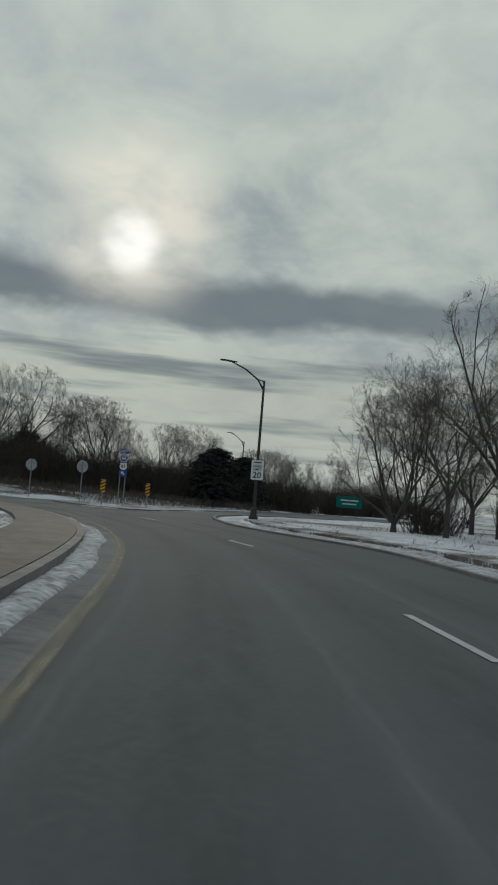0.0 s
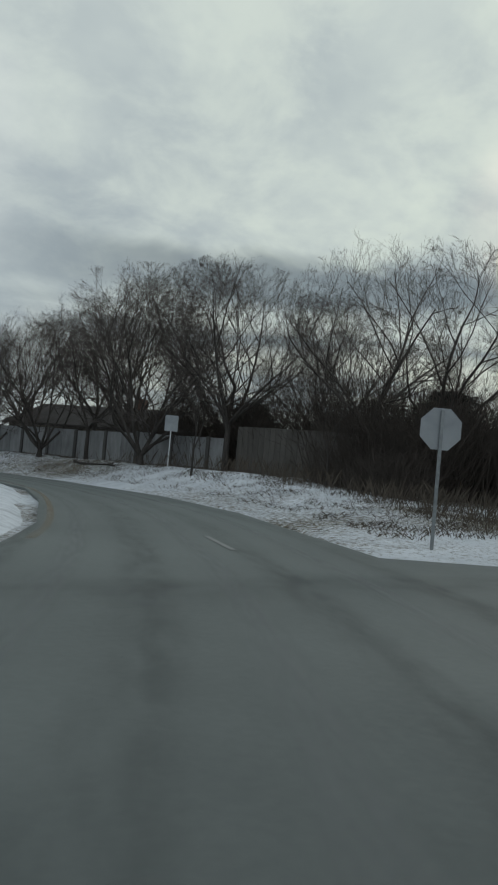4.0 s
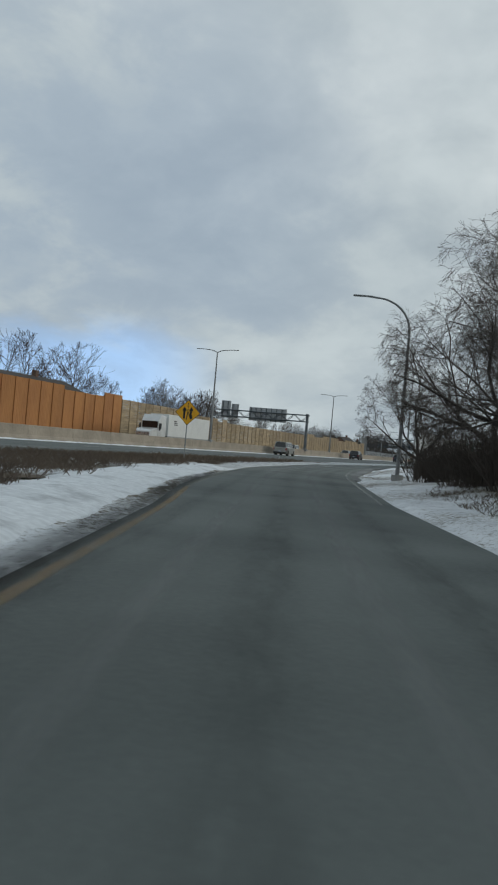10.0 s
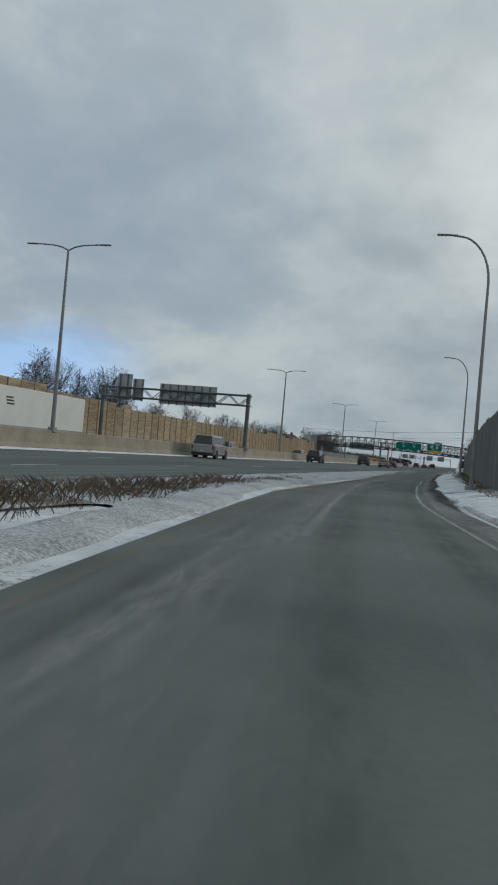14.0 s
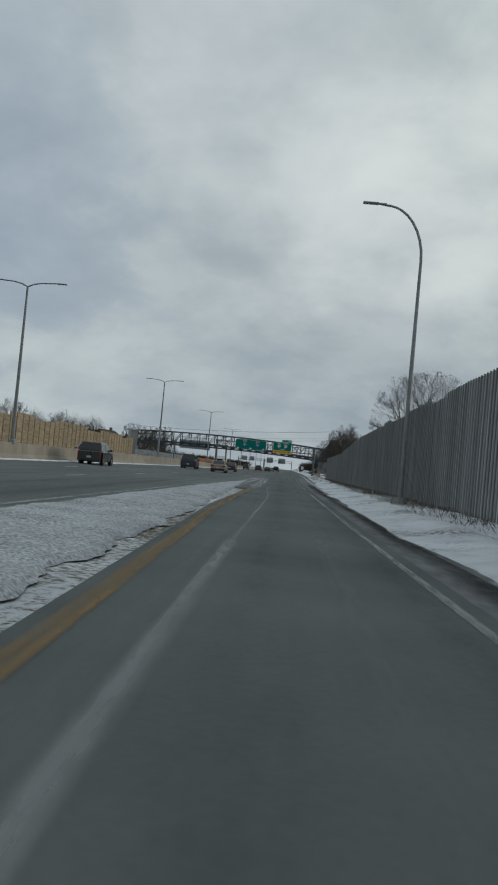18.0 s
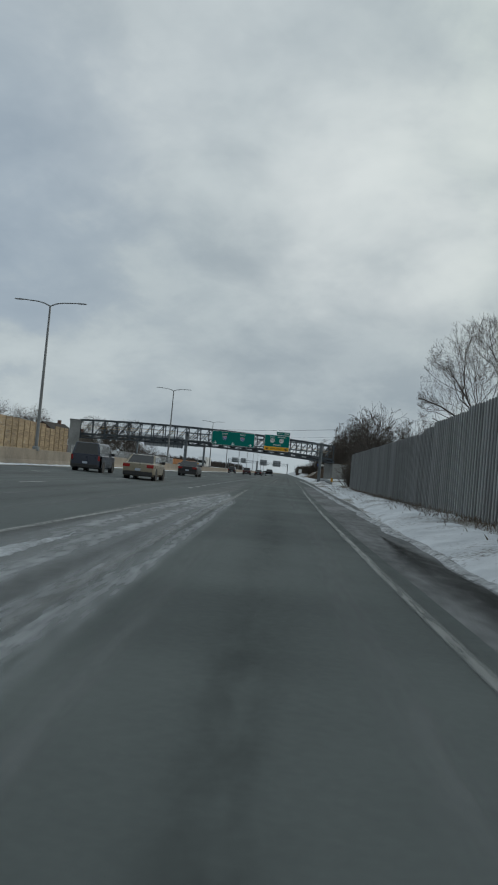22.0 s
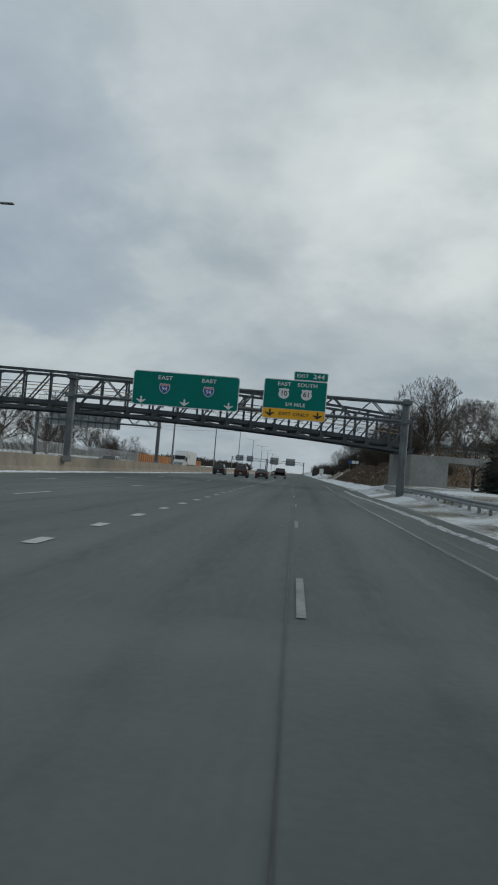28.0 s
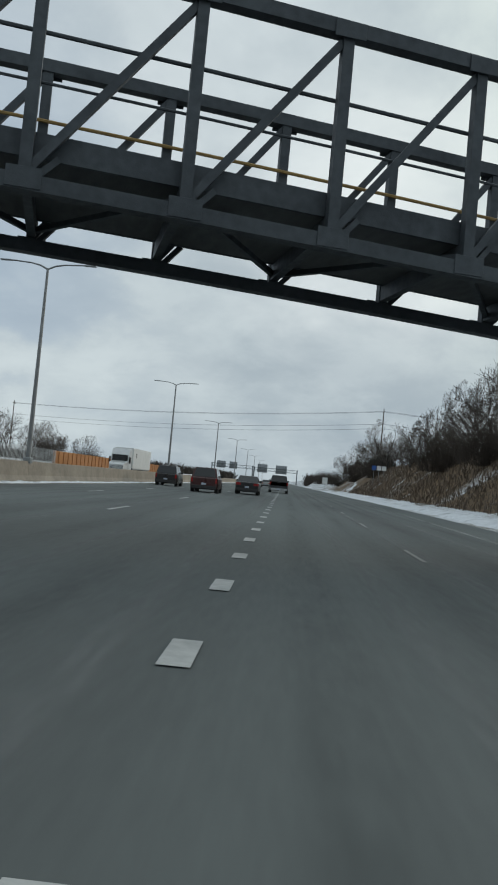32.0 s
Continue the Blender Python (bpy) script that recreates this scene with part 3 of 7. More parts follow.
RAMP_R = [(30.2, 92), (29.5, 95.2), (28.8, 100), (27.3, 105.5), (25, 113.7), (21.5, 126.5), (19, 134.5), (14.6, 151.5), (12.5, 161.2), (9.6, 181.4), (9.1, 187.2), (8.5, 199), (7.85, 225), (7.4, 260), (7.15, 280), (7.2, 310), (7.45, 340), (7.5, 385), (7.25, 402), (7.6, 420)]
ISLAND = [(22.7, 60.4), (20.9, 56), (21.2, 54.7), (22.8, 54.3), (34, 57.3), (54, 60), (40, 61.6), (28, 62.4), (24, 62.0)]
MED_X = -11.8  # the median barrier
WALL_X = -30.0  # the far noise wall
FENCE = [(11.9, 194.0), (11.6, 215), (11.5, 260), (11.5, 300), (11.6, 330), (11.7, 338)]


def tilt(x, y):
    """The slight crossfall of the motorway, rising to the median."""
    return 0.018 * np.clip(-np.asarray(x, float), 0, 12) * sstep(98, 116, y) * (1 - sstep(330, 390, y))


def inside(poly, X, Y):
    r = np.zeros(X.shape, bool)
    for (x1, y1), (x2, y2) in zip(poly, poly[1:] + poly[:1]):
        if y1 == y2:
            continue
        c = ((y1 > Y) != (y2 > Y)) & (X < (x2 - x1) * (Y - y1) / (y2 - y1) + x1)
        r ^= c
    return r


def distance(poly, X, Y):
    d = np.full(X.shape, 1e9)
    for (x1, y1), (x2, y2) in zip(poly, poly[1:] + poly[:1]):
        l2 = (x2 - x1) ** 2 + (y2 - y1) ** 2
        if l2 == 0:
            continue
        t = np.clip(((X - x1) * (x2 - x1) + (Y - y1) * (y2 - y1)) / l2, 0, 1)
        d = np.minimum(d, np.hypot(X - x1 - t * (x2 - x1), Y - y1 - t * (y2 - y1)))
    return d


JUNCTION = ENTRY_L + [(30.2, 92)] + SLIP[::-1][1:] + ENTRY_R[::-1]
RAMP = RAMP_L + [(2.4, 350), (7.6, 350)] + [p for p in RAMP_R if p[1] < 345][::-1]
def bend(y):
    """South of the slip road the motorway swings away."""
    return -0.012 * max(0.0, 110.0 - y) ** 2 if y > 0 else -145.2 + 2.64 * y


MAIN = [(1.5 + bend(y), y) for y in (-400, 0, 30, 60, 85)] + [(1.5, 110), (1.5, 180), (2.2, 300), (2.4, 330), (9.4, 345), (9.6, 420), (10.2, 450), (9.6, 3000), (MED_X, 3000), (MED_X, 110)] + [(MED_X + bend(y), y) for y in (85, 60, 30, 0, -400)]
OPPOSITE = [(MED_X + bend(y), y) for y in (-400, 0, 30, 60, 85, 110)] + [(MED_X, 3000), (-27.5, 3000)] + [(-27.5 + bend(y), y) for y in (110, 85, 60, 30, 0, -400)]
SHOULDER = RAMP_R[7:] + [(10.6, 424), (11.2, 404), (11.1, 378), (10.2, 352), (9.6, 335), (9.5, 314), (8.9, 300), (8.35, 284), (8.1, 266), (8.15, 245), (8.6, 222), (9.4, 199), (9.9, 187.2), (10.3, 181.4), (13.1, 161.2), (15.2, 151.5)]
def offset(line, d):
    out = []
    for i, p in enumerate(line):
        a, b = line[max(i - 1, 0)], line[min(i + 1, len(line) - 1)]
        l = math.hypot(b[0] - a[0], b[1] - a[1]) or 1
        out.append((p[0] - (b[1] - a[1]) / l * d, p[1] + (b[0] - a[0]) / l * d))
    return out


GUTTER = ENTRY_L[:8] + offset(ENTRY_L[:8], 0.75)[::-1]
ROADS = [JUNCTION, RAMP, MAIN, OPPOSITE, SHOULDER, GUTTER]


def right_edge(y):
    ys = [p[1] for p in SLIP[-4:]] + [p[1] for p in RAMP_R[1:]] + [450, 3000]
    xs = [p[0] for p in SLIP[-4:]] + [p[0] for p in RAMP_R[1:]] + [10.2, 9.6]
    return np.interp(y, ys, xs)


def ground_height(X, Y):
    X, Y = np.asarray(X, float), np.asarray(Y, float)
    d = np.full(X.shape, 1e9)
    for r in ROADS:
        q = distance(r, X, Y)
        q[inside(r, X, Y)] = 0
        d = np.minimum(d, q)
    z = -0.07 + 0.16 * sstep(0.2, 2.0, d) + tilt(X, Y)
    n = np.array([noise.noise(Vector((x * 0.35, y * 0.35, 3))) + 0.5 * noise.noise(Vector((x * 1.1, y * 1.1, 9))) for x, y in zip(X.ravel(), Y.ravel())]).reshape(X.shape)
    z += 0.07 * n * sstep(0.3, 1.5, d)
    e = X - right_edge(Y)
    bank = np.interp(Y, [66, 84, 116, 130, 150, 185], [0, 1.0, 1.0, 0.65, 0.3, 0.0]) * sstep(0.8, 4.6, e)
    bank += 0.18 * sstep(0.6, 3.2, e) * sstep(150, 185, Y) * (1 - sstep(350, 400, Y))
    hill = sstep(2.6, 13, e) * 5.6 * sstep(426, 452, Y) + sstep(1.5, 7, e) * 0.9 * sstep(365, 400, Y) * (1 - 0.6 * sstep(420, 450, Y))
    z = z + np.where(X > 0, bank + hill, 0)
    # behind the far noise wall and to the back the land lies a little higher
    z = z + 1.0 * sstep(WALL_X - 1, WALL_X - 9, X)
    return z


def axis(dense, step, coarse):
    a = list(np.arange(dense[0], dense[1] + 1e-6, step))
    return np.array(sorted(set([round(v, 3) for v in a] + coarse)))


GX = axis((-40, 62), 1.0, [-3500, -1500, -700, -350, -200, -120, -80, -60, -50, -45, 66, 72, 80, 92, 110, 140, 180, 260, 400, 800, 1600, 3500])
GY = axis((8, 560), 1.3, [-2500, -1200, -600, -300, -150, -80, -40, -20, -8, 0, 570, 585, 600, 640, 700, 800, 1000, 1300, 1800, 2600, 4000])


def sheet(name, xs, ys, hf, mat, label, category, kind="structure", keep=None):
    X, Y = np.meshgrid(xs, ys, indexing="ij")
    Z = hf(X, Y)
    nx, ny = X.shape
    v = np.stack([X, Y, Z], -1).reshape(-1, 3)
    i = np.arange(nx * ny).reshape(nx, ny)
    f = np.stack([i[:-1, :-1], i[1:, :-1], i[1:, 1:], i[:-1, 1:]], -1).reshape(-1, 4)
    if keep is not None:
        c = v[f].mean(1)
        f = f[keep(c[:, 0], c[:, 1])]
    me = bpy.data.meshes.new(name)
    me.from_pydata(v.tolist(), [], f.tolist())
    me.polygons.foreach_set("use_smooth", [True] * len(me.polygons))
    me.materials.append(mat)
    return tagged(new(name, me), label, category, kind=kind)


ground = sheet("ground", GX, GY, ground_height, M["ground"], "uneven ground with thin snow over dead grass", "ground")


def height_at(x, y):
    """The lie of the ground at one place, read from the sheet's own grid."""
    me = ground.data
    i = int(np.clip(np.searchsorted(GX, x) - 1, 0, len(GX) - 2))
    j = int(np.clip(np.searchsorted(GY, y) - 1, 0, len(GY) - 2))
    u, w = (x - GX[i]) / (GX[i + 1] - GX[i]), (y - GY[j]) / (GY[j + 1] - GY[j])
    n = len(GY)
    q = [me.vertices[a * n + b].co.z for a, b in ((i, j), (i + 1, j), (i + 1, j + 1), (i, j + 1))]
    return (q[0] * (1 - u) + q[1] * u) * (1 - w) + (q[3] * (1 - u) + q[2] * u) * w


def slab(name, poly, z, mat, label, category, depth=0.16, kind="structure", parent=None):
    """A flat paved piece with an edge."""
    bm = B()
    top = [bm.verts.new((x, y, z + float(tilt(x, y)))) for x, y in poly]
    low = [bm.verts.new((x, y, z - depth)) for x, y in poly]
    f = bm.faces.new(top)
    n = len(poly)
    for k in range(n):
        bm.faces.new((top[k], low[k], low[(k + 1) % n], top[(k + 1) % n]))
    bmesh.ops.triangulate(bm, faces=[f])
    bmesh.ops.recalc_face_normals(bm, faces=bm.faces[:])
    ob = part(name, bm, mat, parent)
    return tagged(ob, label, category, kind=kind) if parent is None else ob


def ribbon(name, left, right, z, mat, label="", category="", step=3.0, kind="structure"):
    """A strip between two lines of equal point counts."""
    v, f = [], []
    for a, b in zip(left, right):
        for p in (a, b):
            v.append((p[0], p[1], z + float(tilt(*p[:2]))))
    f = [(2 * k, 2 * k + 1, 2 * k + 3, 2 * k + 2) for k in range(len(left) - 1)]
    me = bpy.data.meshes.new(name)
    me.from_pydata(v, [], f)
    me.materials.append(mat)
    ob = new(name, me)
    return tagged(ob, label, category, kind=kind)


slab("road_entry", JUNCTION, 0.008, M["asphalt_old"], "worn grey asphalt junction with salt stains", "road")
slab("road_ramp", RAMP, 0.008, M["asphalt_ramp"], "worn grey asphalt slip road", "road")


def main_right(y):
    return float(np.interp(y, [180, 300, 330, 345, 420, 450, 3000], [1.5, 2.2, 2.4, 9.4, 9.6, 10.2, 9.6]))


mb = B()
slab("shoulder", SHOULDER, 0.0, M["shoulder"], "dirty salted shoulder beside the slip road", "road")
ys = list(range(-400, 0, 80)) + list(range(0, 180, 10)) + list(range(180, 460, 6)) + list(range(460, 3001, 60))
rows = [[mb.verts.new((x + bend(y), y, float(tilt(x, y)) + 0.004)) for x in (MED_X, -8, -4, 0, main_right(y))] for y in ys]
for a, b in zip(rows, rows[1:]):
    for k in range(4):
        mb.faces.new((a[k], a[k + 1], b[k + 1], b[k]))
tagged(part("road_motorway", mb, M["asphalt"]), "wide grey asphalt motorway lanes", "road", kind="structure")
mb = B()
rows = [[mb.verts.new((x + bend(y), y, float(tilt(x, y)) + 0.004)) for x in (-27.5, MED_X)] for y in ys]
for a, b in zip(rows, rows[1:]):
    mb.faces.new((a[0], a[1], b[1], b[0]))
tagged(part("road_opposite", mb, M["asphalt"]), "grey asphalt lanes beyond the median", "road", kind="structure")
slab("gore_paving", [(1.5, 253), (4.2, 251), (4.15, 260), (3.8, 281), (3.1, 310), (2.7, 332), (2.0, 336), (1.9, 290)], 0.006, M["gore"], "salt-stained asphalt between the merging lanes", "road")
slab("gutter", GUTTER, 0.004, M["gore"], "slush-stained gutter beside the yellow line", "gutter")
island = slab("traffic_island", ISLAND, 0.065, M["island"], "raised concrete island with snow patches", "traffic island", 0.2)


def stroke(bm, line, width, z, dash=None, gap=0.0, start=0.0):
    """Road paint along a line: solid, or dash metres on and gap off."""
    pts = lerp_line(line, 0.5)
    run = start
    for (p, h), (q, _) in zip(pts, pts[1:]):
        if dash is None or (run % (dash + gap)) < dash - 1e-6:
            n = Vector((-math.sin(h), math.cos(h), 0)) * width / 2
            vs = [bm.verts.new((c.x, c.y, z + float(tilt(c.x, c.y)))) for c in (p - n, q - n, q + n, p + n)]
            bm.faces.new(vs)
        run += 0.5
    return bm


def dashes(name, line, width, z, mat, on, period, start, label):
    """Separate dashes as parts of one marking."""
    t = thing(name, label, "road marking", kind="structure")
    pts = lerp_line(line, 0.1)
    k = 0
    while True:
        i0, i1 = round((start + k * period) * 10), round((start + k * period + on) * 10)
        if i1 >= len(pts):
            break
        k += 1
        (p, h), (q, _) = pts[i0], pts[i1]
        n = Vector((-math.sin(h), math.cos(h), 0)) * width / 2
        bm = B()
        bm.faces.new([bm.verts.new((c.x, c.y, z + float(tilt(c.x, c.y)))) for c in (p - n, q - n, q + n, p + n)])
        part("dash", bm, mat, t)
    return t


ramp_dashes = thing("lane_dashes", "worn white lane dashes along the slip road", "road marking", kind="structure")
for (xa, ya), (xb, yb) in (((-9.2, 30.8), (-7.0, 32.1)), ((1.65, 38.0), (3.4, 39.6)), ((11.3, 46.7), (12.75, 48.5)), ((17.9, 56.0), (19.0, 58.0)), ((23.0, 66.5), (23.8, 68.7)), ((28.25, 85.4), (28.15, 87.0)), ((27.9, 94.3), (27.6, 95.8)), ((26.08, 104.9), (25.53, 106.1)), ((23.0, 115.0), (22.35, 116.8))):
    part("dash", stroke(B(), [(xa, ya), (xb, yb)], 0.10, 0.016), M["paint_white" if ya < 60 else "paint_worn"], ramp_dashes)
dashes("dotted_line", [(0.93, 300), (0.93, 900)], 0.21, 0.016, M["paint_white"], 0.87, 3.44, 2.34, "short wide white dots between the motorway lanes")
dashes("lane_dashes", [(3.34, 317), (4.08, 330), (4.55, 345), (4.51, 352), (4.43, 363), (4.38, 374), (4.24, 385), (4.02, 398), (3.98, 415), (4.4, 450), (4.4, 900)], 0.085, 0.016, M["paint_worn"], 2.6, 11.35, 10.6, "white lane dashes of the exit lane")
dashes("lane_dashes", [(-3.15, 110), (-3.15, 900)], 0.12, 0.016, M["paint_white"], 3.05, 15.24, 11, "white lane dashes of the motorway")
dashes("lane_dashes", [(-6.95, 110), (-6.95, 900)], 0.12, 0.016, M["paint_white"], 3.05, 15.24, 9, "white lane dashes of the motorway")


def line_mark(name, line, width, z, mat, label):
    return tagged(part(name, stroke(B(), line, width, z), mat), label, "road marking", kind="structure")


line_mark("edge_line", [(-10.3, 110), (-10.3, 900)], 0.15, 0.018, M["paint_yellow"], "faded yellow edge line beside the median")
line_mark("pavement_joint", [(3.4, 309), (3.2, 317), (3.95, 330), (4.42, 345), (4.38, 352), (4.31, 362), (4.26, 374), (4.12, 385), (3.9, 398), (3.85, 415), (4.25, 450), (4.25, 600)], 0.013, 0.018, M["black"], "dark open joint between concrete lanes")
mb = B()
for k, y in enumerate(range(250, 330, 12)):
    stroke(mb, [(-11, y + 0.7), (7.2, y)], 0.025, 0.0125)
tagged(part("cross_joints", mb, M["tyre_track"]), "thin dark joints across the lanes", "road marking", kind="structure")


def streak(line, width, z, mat, label, name="road_stain", category="road stain", taper=6.0):
    """A stain laid along a line, with coordinates across and along it."""
    pts = lerp_line(line, 1.0)
    v, f, uvs = [], [], []
    for i, (p, h) in enumerate(pts):
        n = Vector((-math.sin(h), math.cos(h), 0)) * width / 2
        if taper:
            n *= min(1.0, (i + 0.1) / taper, (len(pts) - 0.9 - i) / taper)
        for q in (p - n, p + n):
            v.append((q.x, q.y, z + float(tilt(q.x, q.y))))
    for i in range(len(pts) - 1):
        f.append((2 * i, 2 * i + 1, 2 * i + 3, 2 * i + 2))
        uvs += [(0, i), (1, i), (1, i + 1), (0, i + 1)]
    me = bpy.data.meshes.new(name)
    me.from_pydata(v, [], f)
    lay = me.uv_layers.new(name="along")
    for k, c in enumerate(uvs):
        lay.data[k].uv = c
    me.materials.append(M[mat])
    tagged(new(name, me), label, category, kind="structure")


def worn_line(name, line, width, z, mat, label):
    streak(line, width, z, mat, label, name, "road marking", 0)


worn_line("edge_line", offset(smooth_line(ENTRY_L[:8]), -0.05), 0.2, 0.019, "line_kerb", "pale faded yellow edge line at the kerb")
worn_line("edge_line", offset(smooth_line(ENTRY_L[9:13] + RAMP_L[:8]), -0.25), 0.18, 0.019, "line_pale", "faded yellow edge line of the slip road")
worn_line("edge_line", offset(smooth_line(RAMP_L[7:15]), -0.25), 0.16, 0.019, "line_faint", "almost worn-off yellow edge line")
worn_line("edge_line", offset(smooth_line(RAMP_L[14:19] + [(3.95, 254)]), -0.25), 0.26, 0.019, "line_yellow", "faded yellow edge line of the merging lane")
worn_line("edge_line", offset(smooth_line(RAMP_R[6:]), 0.28), 0.15, 0.019, "line_white", "worn white edge line of the slip road")
worn_line("edge_line", [(7.3, 420), (8.1, 450), (8.2, 900)], 0.15, 0.019, "line_white", "worn white edge line of the motorway")
worn_line("edge_line", [(0.3, 110), (0.3, 188), (0.7, 220), (1.35, 250), (1.8, 272), (2.15, 284), (2.75, 297), (3.1, 309)], 0.2, 0.019, "line_white", "worn white edge line before the merge")
worn_line("gore_line", [(3.72, 284), (3.68, 295), (3.5, 309)], 0.24, 0.023, "line_white", "wide white line at the end of the merge")
worn_line("gore_line", [(4.05, 252), (4.0, 262), (3.85, 272), (3.72, 284)], 0.22, 0.023, "line_salt", "salt-covered start of the wide white line")
worn_line("merge_line", smooth_line([(8.0, 171), (7.15, 179), (6.2, 190), (5.45, 205), (5.35, 222)]), 0.26, 0.022, "line_salt", "salt-white worn line along the merging lane")
worn_line("merge_line", [(5.35, 222), (5.33, 241), (5.15, 248), (4.85, 255)], 0.11, 0.022, "line_salt", "thin broken end of the worn merging line")
streak(offset(smooth_line(RAMP_L[3:10]), 0.12), 0.9, 0.0165, "wet_strip", "wet brown dirt between the line and the snow")
streak(offset(smooth_line(RAMP_L[18:21]), -0.1), 0.9, 0.012, "streak_salt", "salt crust along the merging lane")
streak(offset(smooth_line([(8.9, 152.5), (7.7, 159), (6.6, 167.5), (5.5, 176.8), (4.9, 183.6), (4.75, 200), (4.7, 210)]), -1.15), 2.3, 0.0155, "salt_patch", "blotchy salt crust beside the yellow line")
streak([(2.6, 250), (2.75, 266), (2.85, 284), (3.1, 300)], 1.5, 0.0095, "gore_crust", "broken salt crust on the painted gore")
streak([(4.2, 252), (4.05, 266), (3.8, 282), (3.55, 296)], 0.9, 0.0125, "gore_crust", "salt crust swept along the lane")
streak(offset([p for p in RAMP_R[9:] if p[1] < 300], -0.62), 1.0, 0.0135, "wet_strip", "black wet dirt beside the white edge line")
LANE = smooth_line([(-30, 21), (-16, 29.6), (-6, 34.8), (3, 41.2), (10.5, 48.5), (16.4, 56.6), (21.2, 65.3), (24.9, 74.5), (27, 84), (27, 94), (24.9, 104.5), (21.7, 115.5), (18.6, 126.2), (15.6, 137), (12.5, 148.5), (10, 160), (8.4, 172), (7.2, 184), (6.5, 197), (6.1, 210), (5.95, 236), (5.7, 262), (5.4, 289), (5.0, 310), (4.9, 330)], 2)
for k, (o, w, mt, lab) in enumerate(((0.1, 0.9, "streak_dark", "dark oily streak along the lane"), (0.95, 0.5, "streak_salt", "pale salt streak along the lane"), (-0.75, 0.55, "streak_salt", "pale salt streak along the lane"), (-1.5, 0.8, "streak_dark", "dark tyre streak along the lane"), (1.7, 0.6, "streak_dark", "dark tyre streak along the lane"), (-3.2, 0.8, "streak_dark", "dark tyre streak along the outer lane"), (-2.4, 0.5, "streak_salt", "pale salt streak between lanes"))):
    ln = offset(LANE, o)
    if o < -2:
        ln = [p for p in ln if p[1] < 128]
    streak(ln, w, 0.0105 + 0.0006 * k, mt, lab)
for k, x in enumerate((-9.3, -7.8, -5.9, -4.3, -2.1, -0.4, 1.9, 3.4, 5.3, 7.0)):
    y0 = 120 if x < 0.5 else 335
    streak([(x, y0), (x, 620)], 0.75, 0.0065 + 0.0004 * k, "streak_dark", "dark tyre streak along the motorway lane")
    streak([(x + 0.8, y0), (x + 0.8, 620)], 0.6, 0.0105 + 0.0004 * k, "streak_salt", "pale salt streak along the motorway lane")
for k, (xa, ya, xb, yb, w) in enumerate(((-2, 57, 52, 56.5, 2.6), (2, 62, 46, 63.5, 1.6), (0, 52, 40, 53.5, 1.2))):
    streak([(xa, ya), ((xa + xb) / 2, (ya + yb) / 2 + 0.8), (xb, yb)], w, 0.0092 + 0.0004 * k, "streak_dark", "tyre-worn streak across the junction")


def snow_ridge(name, line, width, high, mat, label, seed, lift=0.0):
    """Ploughed snow along a road edge, lumpy, thinning at its ends."""
    rnd = random.Random(seed)
    pts = lerp_line(line, 0.45)
    cols = 9
    v, f = [], []
    for i, (p, h) in enumerate(pts):
        n = Vector((-math.sin(h), math.cos(h), 0))
        fade = min(1, i / 8, (len(pts) - 1 - i) / 8)
        wob = noise.noise(Vector((p.x * 0.4, p.y * 0.4, seed))) * 0.35
        wid = width * (1 + 0.35 * noise.noise(Vector((p.x * 0.15, p.y * 0.15, seed + 5))))
        for c in range(cols):
            u = c / (cols - 1)
            o = (u - 0.5) * wid + wob * 0.5
            q = p + n * o
            e = math.sin(math.pi * u) ** 0.7
            z = high * e * fade * (0.7 + 0.3 * noise.noise(Vector((q.x * 0.7, q.y * 0.7, seed))) + 0.22 * noise.noise(Vector((q.x * 2.6, q.y * 2.6, seed)))) + 0.05 * e * rnd.random() * fade
            base = height_at(q.x, q.y)
            v.append((q.x, q.y, max(base, float(tilt(q.x, q.y)) - 0.02) + lift + max(z, -0.01) - (0.06 if c in (0, cols - 1) else 0)))
    for i in range(len(pts) - 1):
        for c in range(cols - 1):
            a = i * cols + c
            f.append((a, a + 1, a + cols + 1, a + cols))
    me = bpy.data.meshes.new(name)
    me.from_pydata(v, [], f)
    me.polygons.foreach_set("use_smooth", [True] * len(f))
    me.materials.append(mat)
    return tagged(new(name, me), label, "snow", kind="stuff")


snow_ridge("snow_bank", offset(ENTRY_L[:9], 0.55), 0.6, 0.07, M["snow_dirty"], "dirty ploughed snow along the kerb", 1)
snow_ridge("snow_bank", offset(ENTRY_L[8:], 1.55), 2.4, 0.16, M["snow"], "clean snow bank at the road corner", 2)
snow_ridge("snow_bank", offset(smooth_line(RAMP_L[:11], 1), 1.65), 2.5, 0.07, M["snow"], "smooth snow bank beside the slip road", 3)


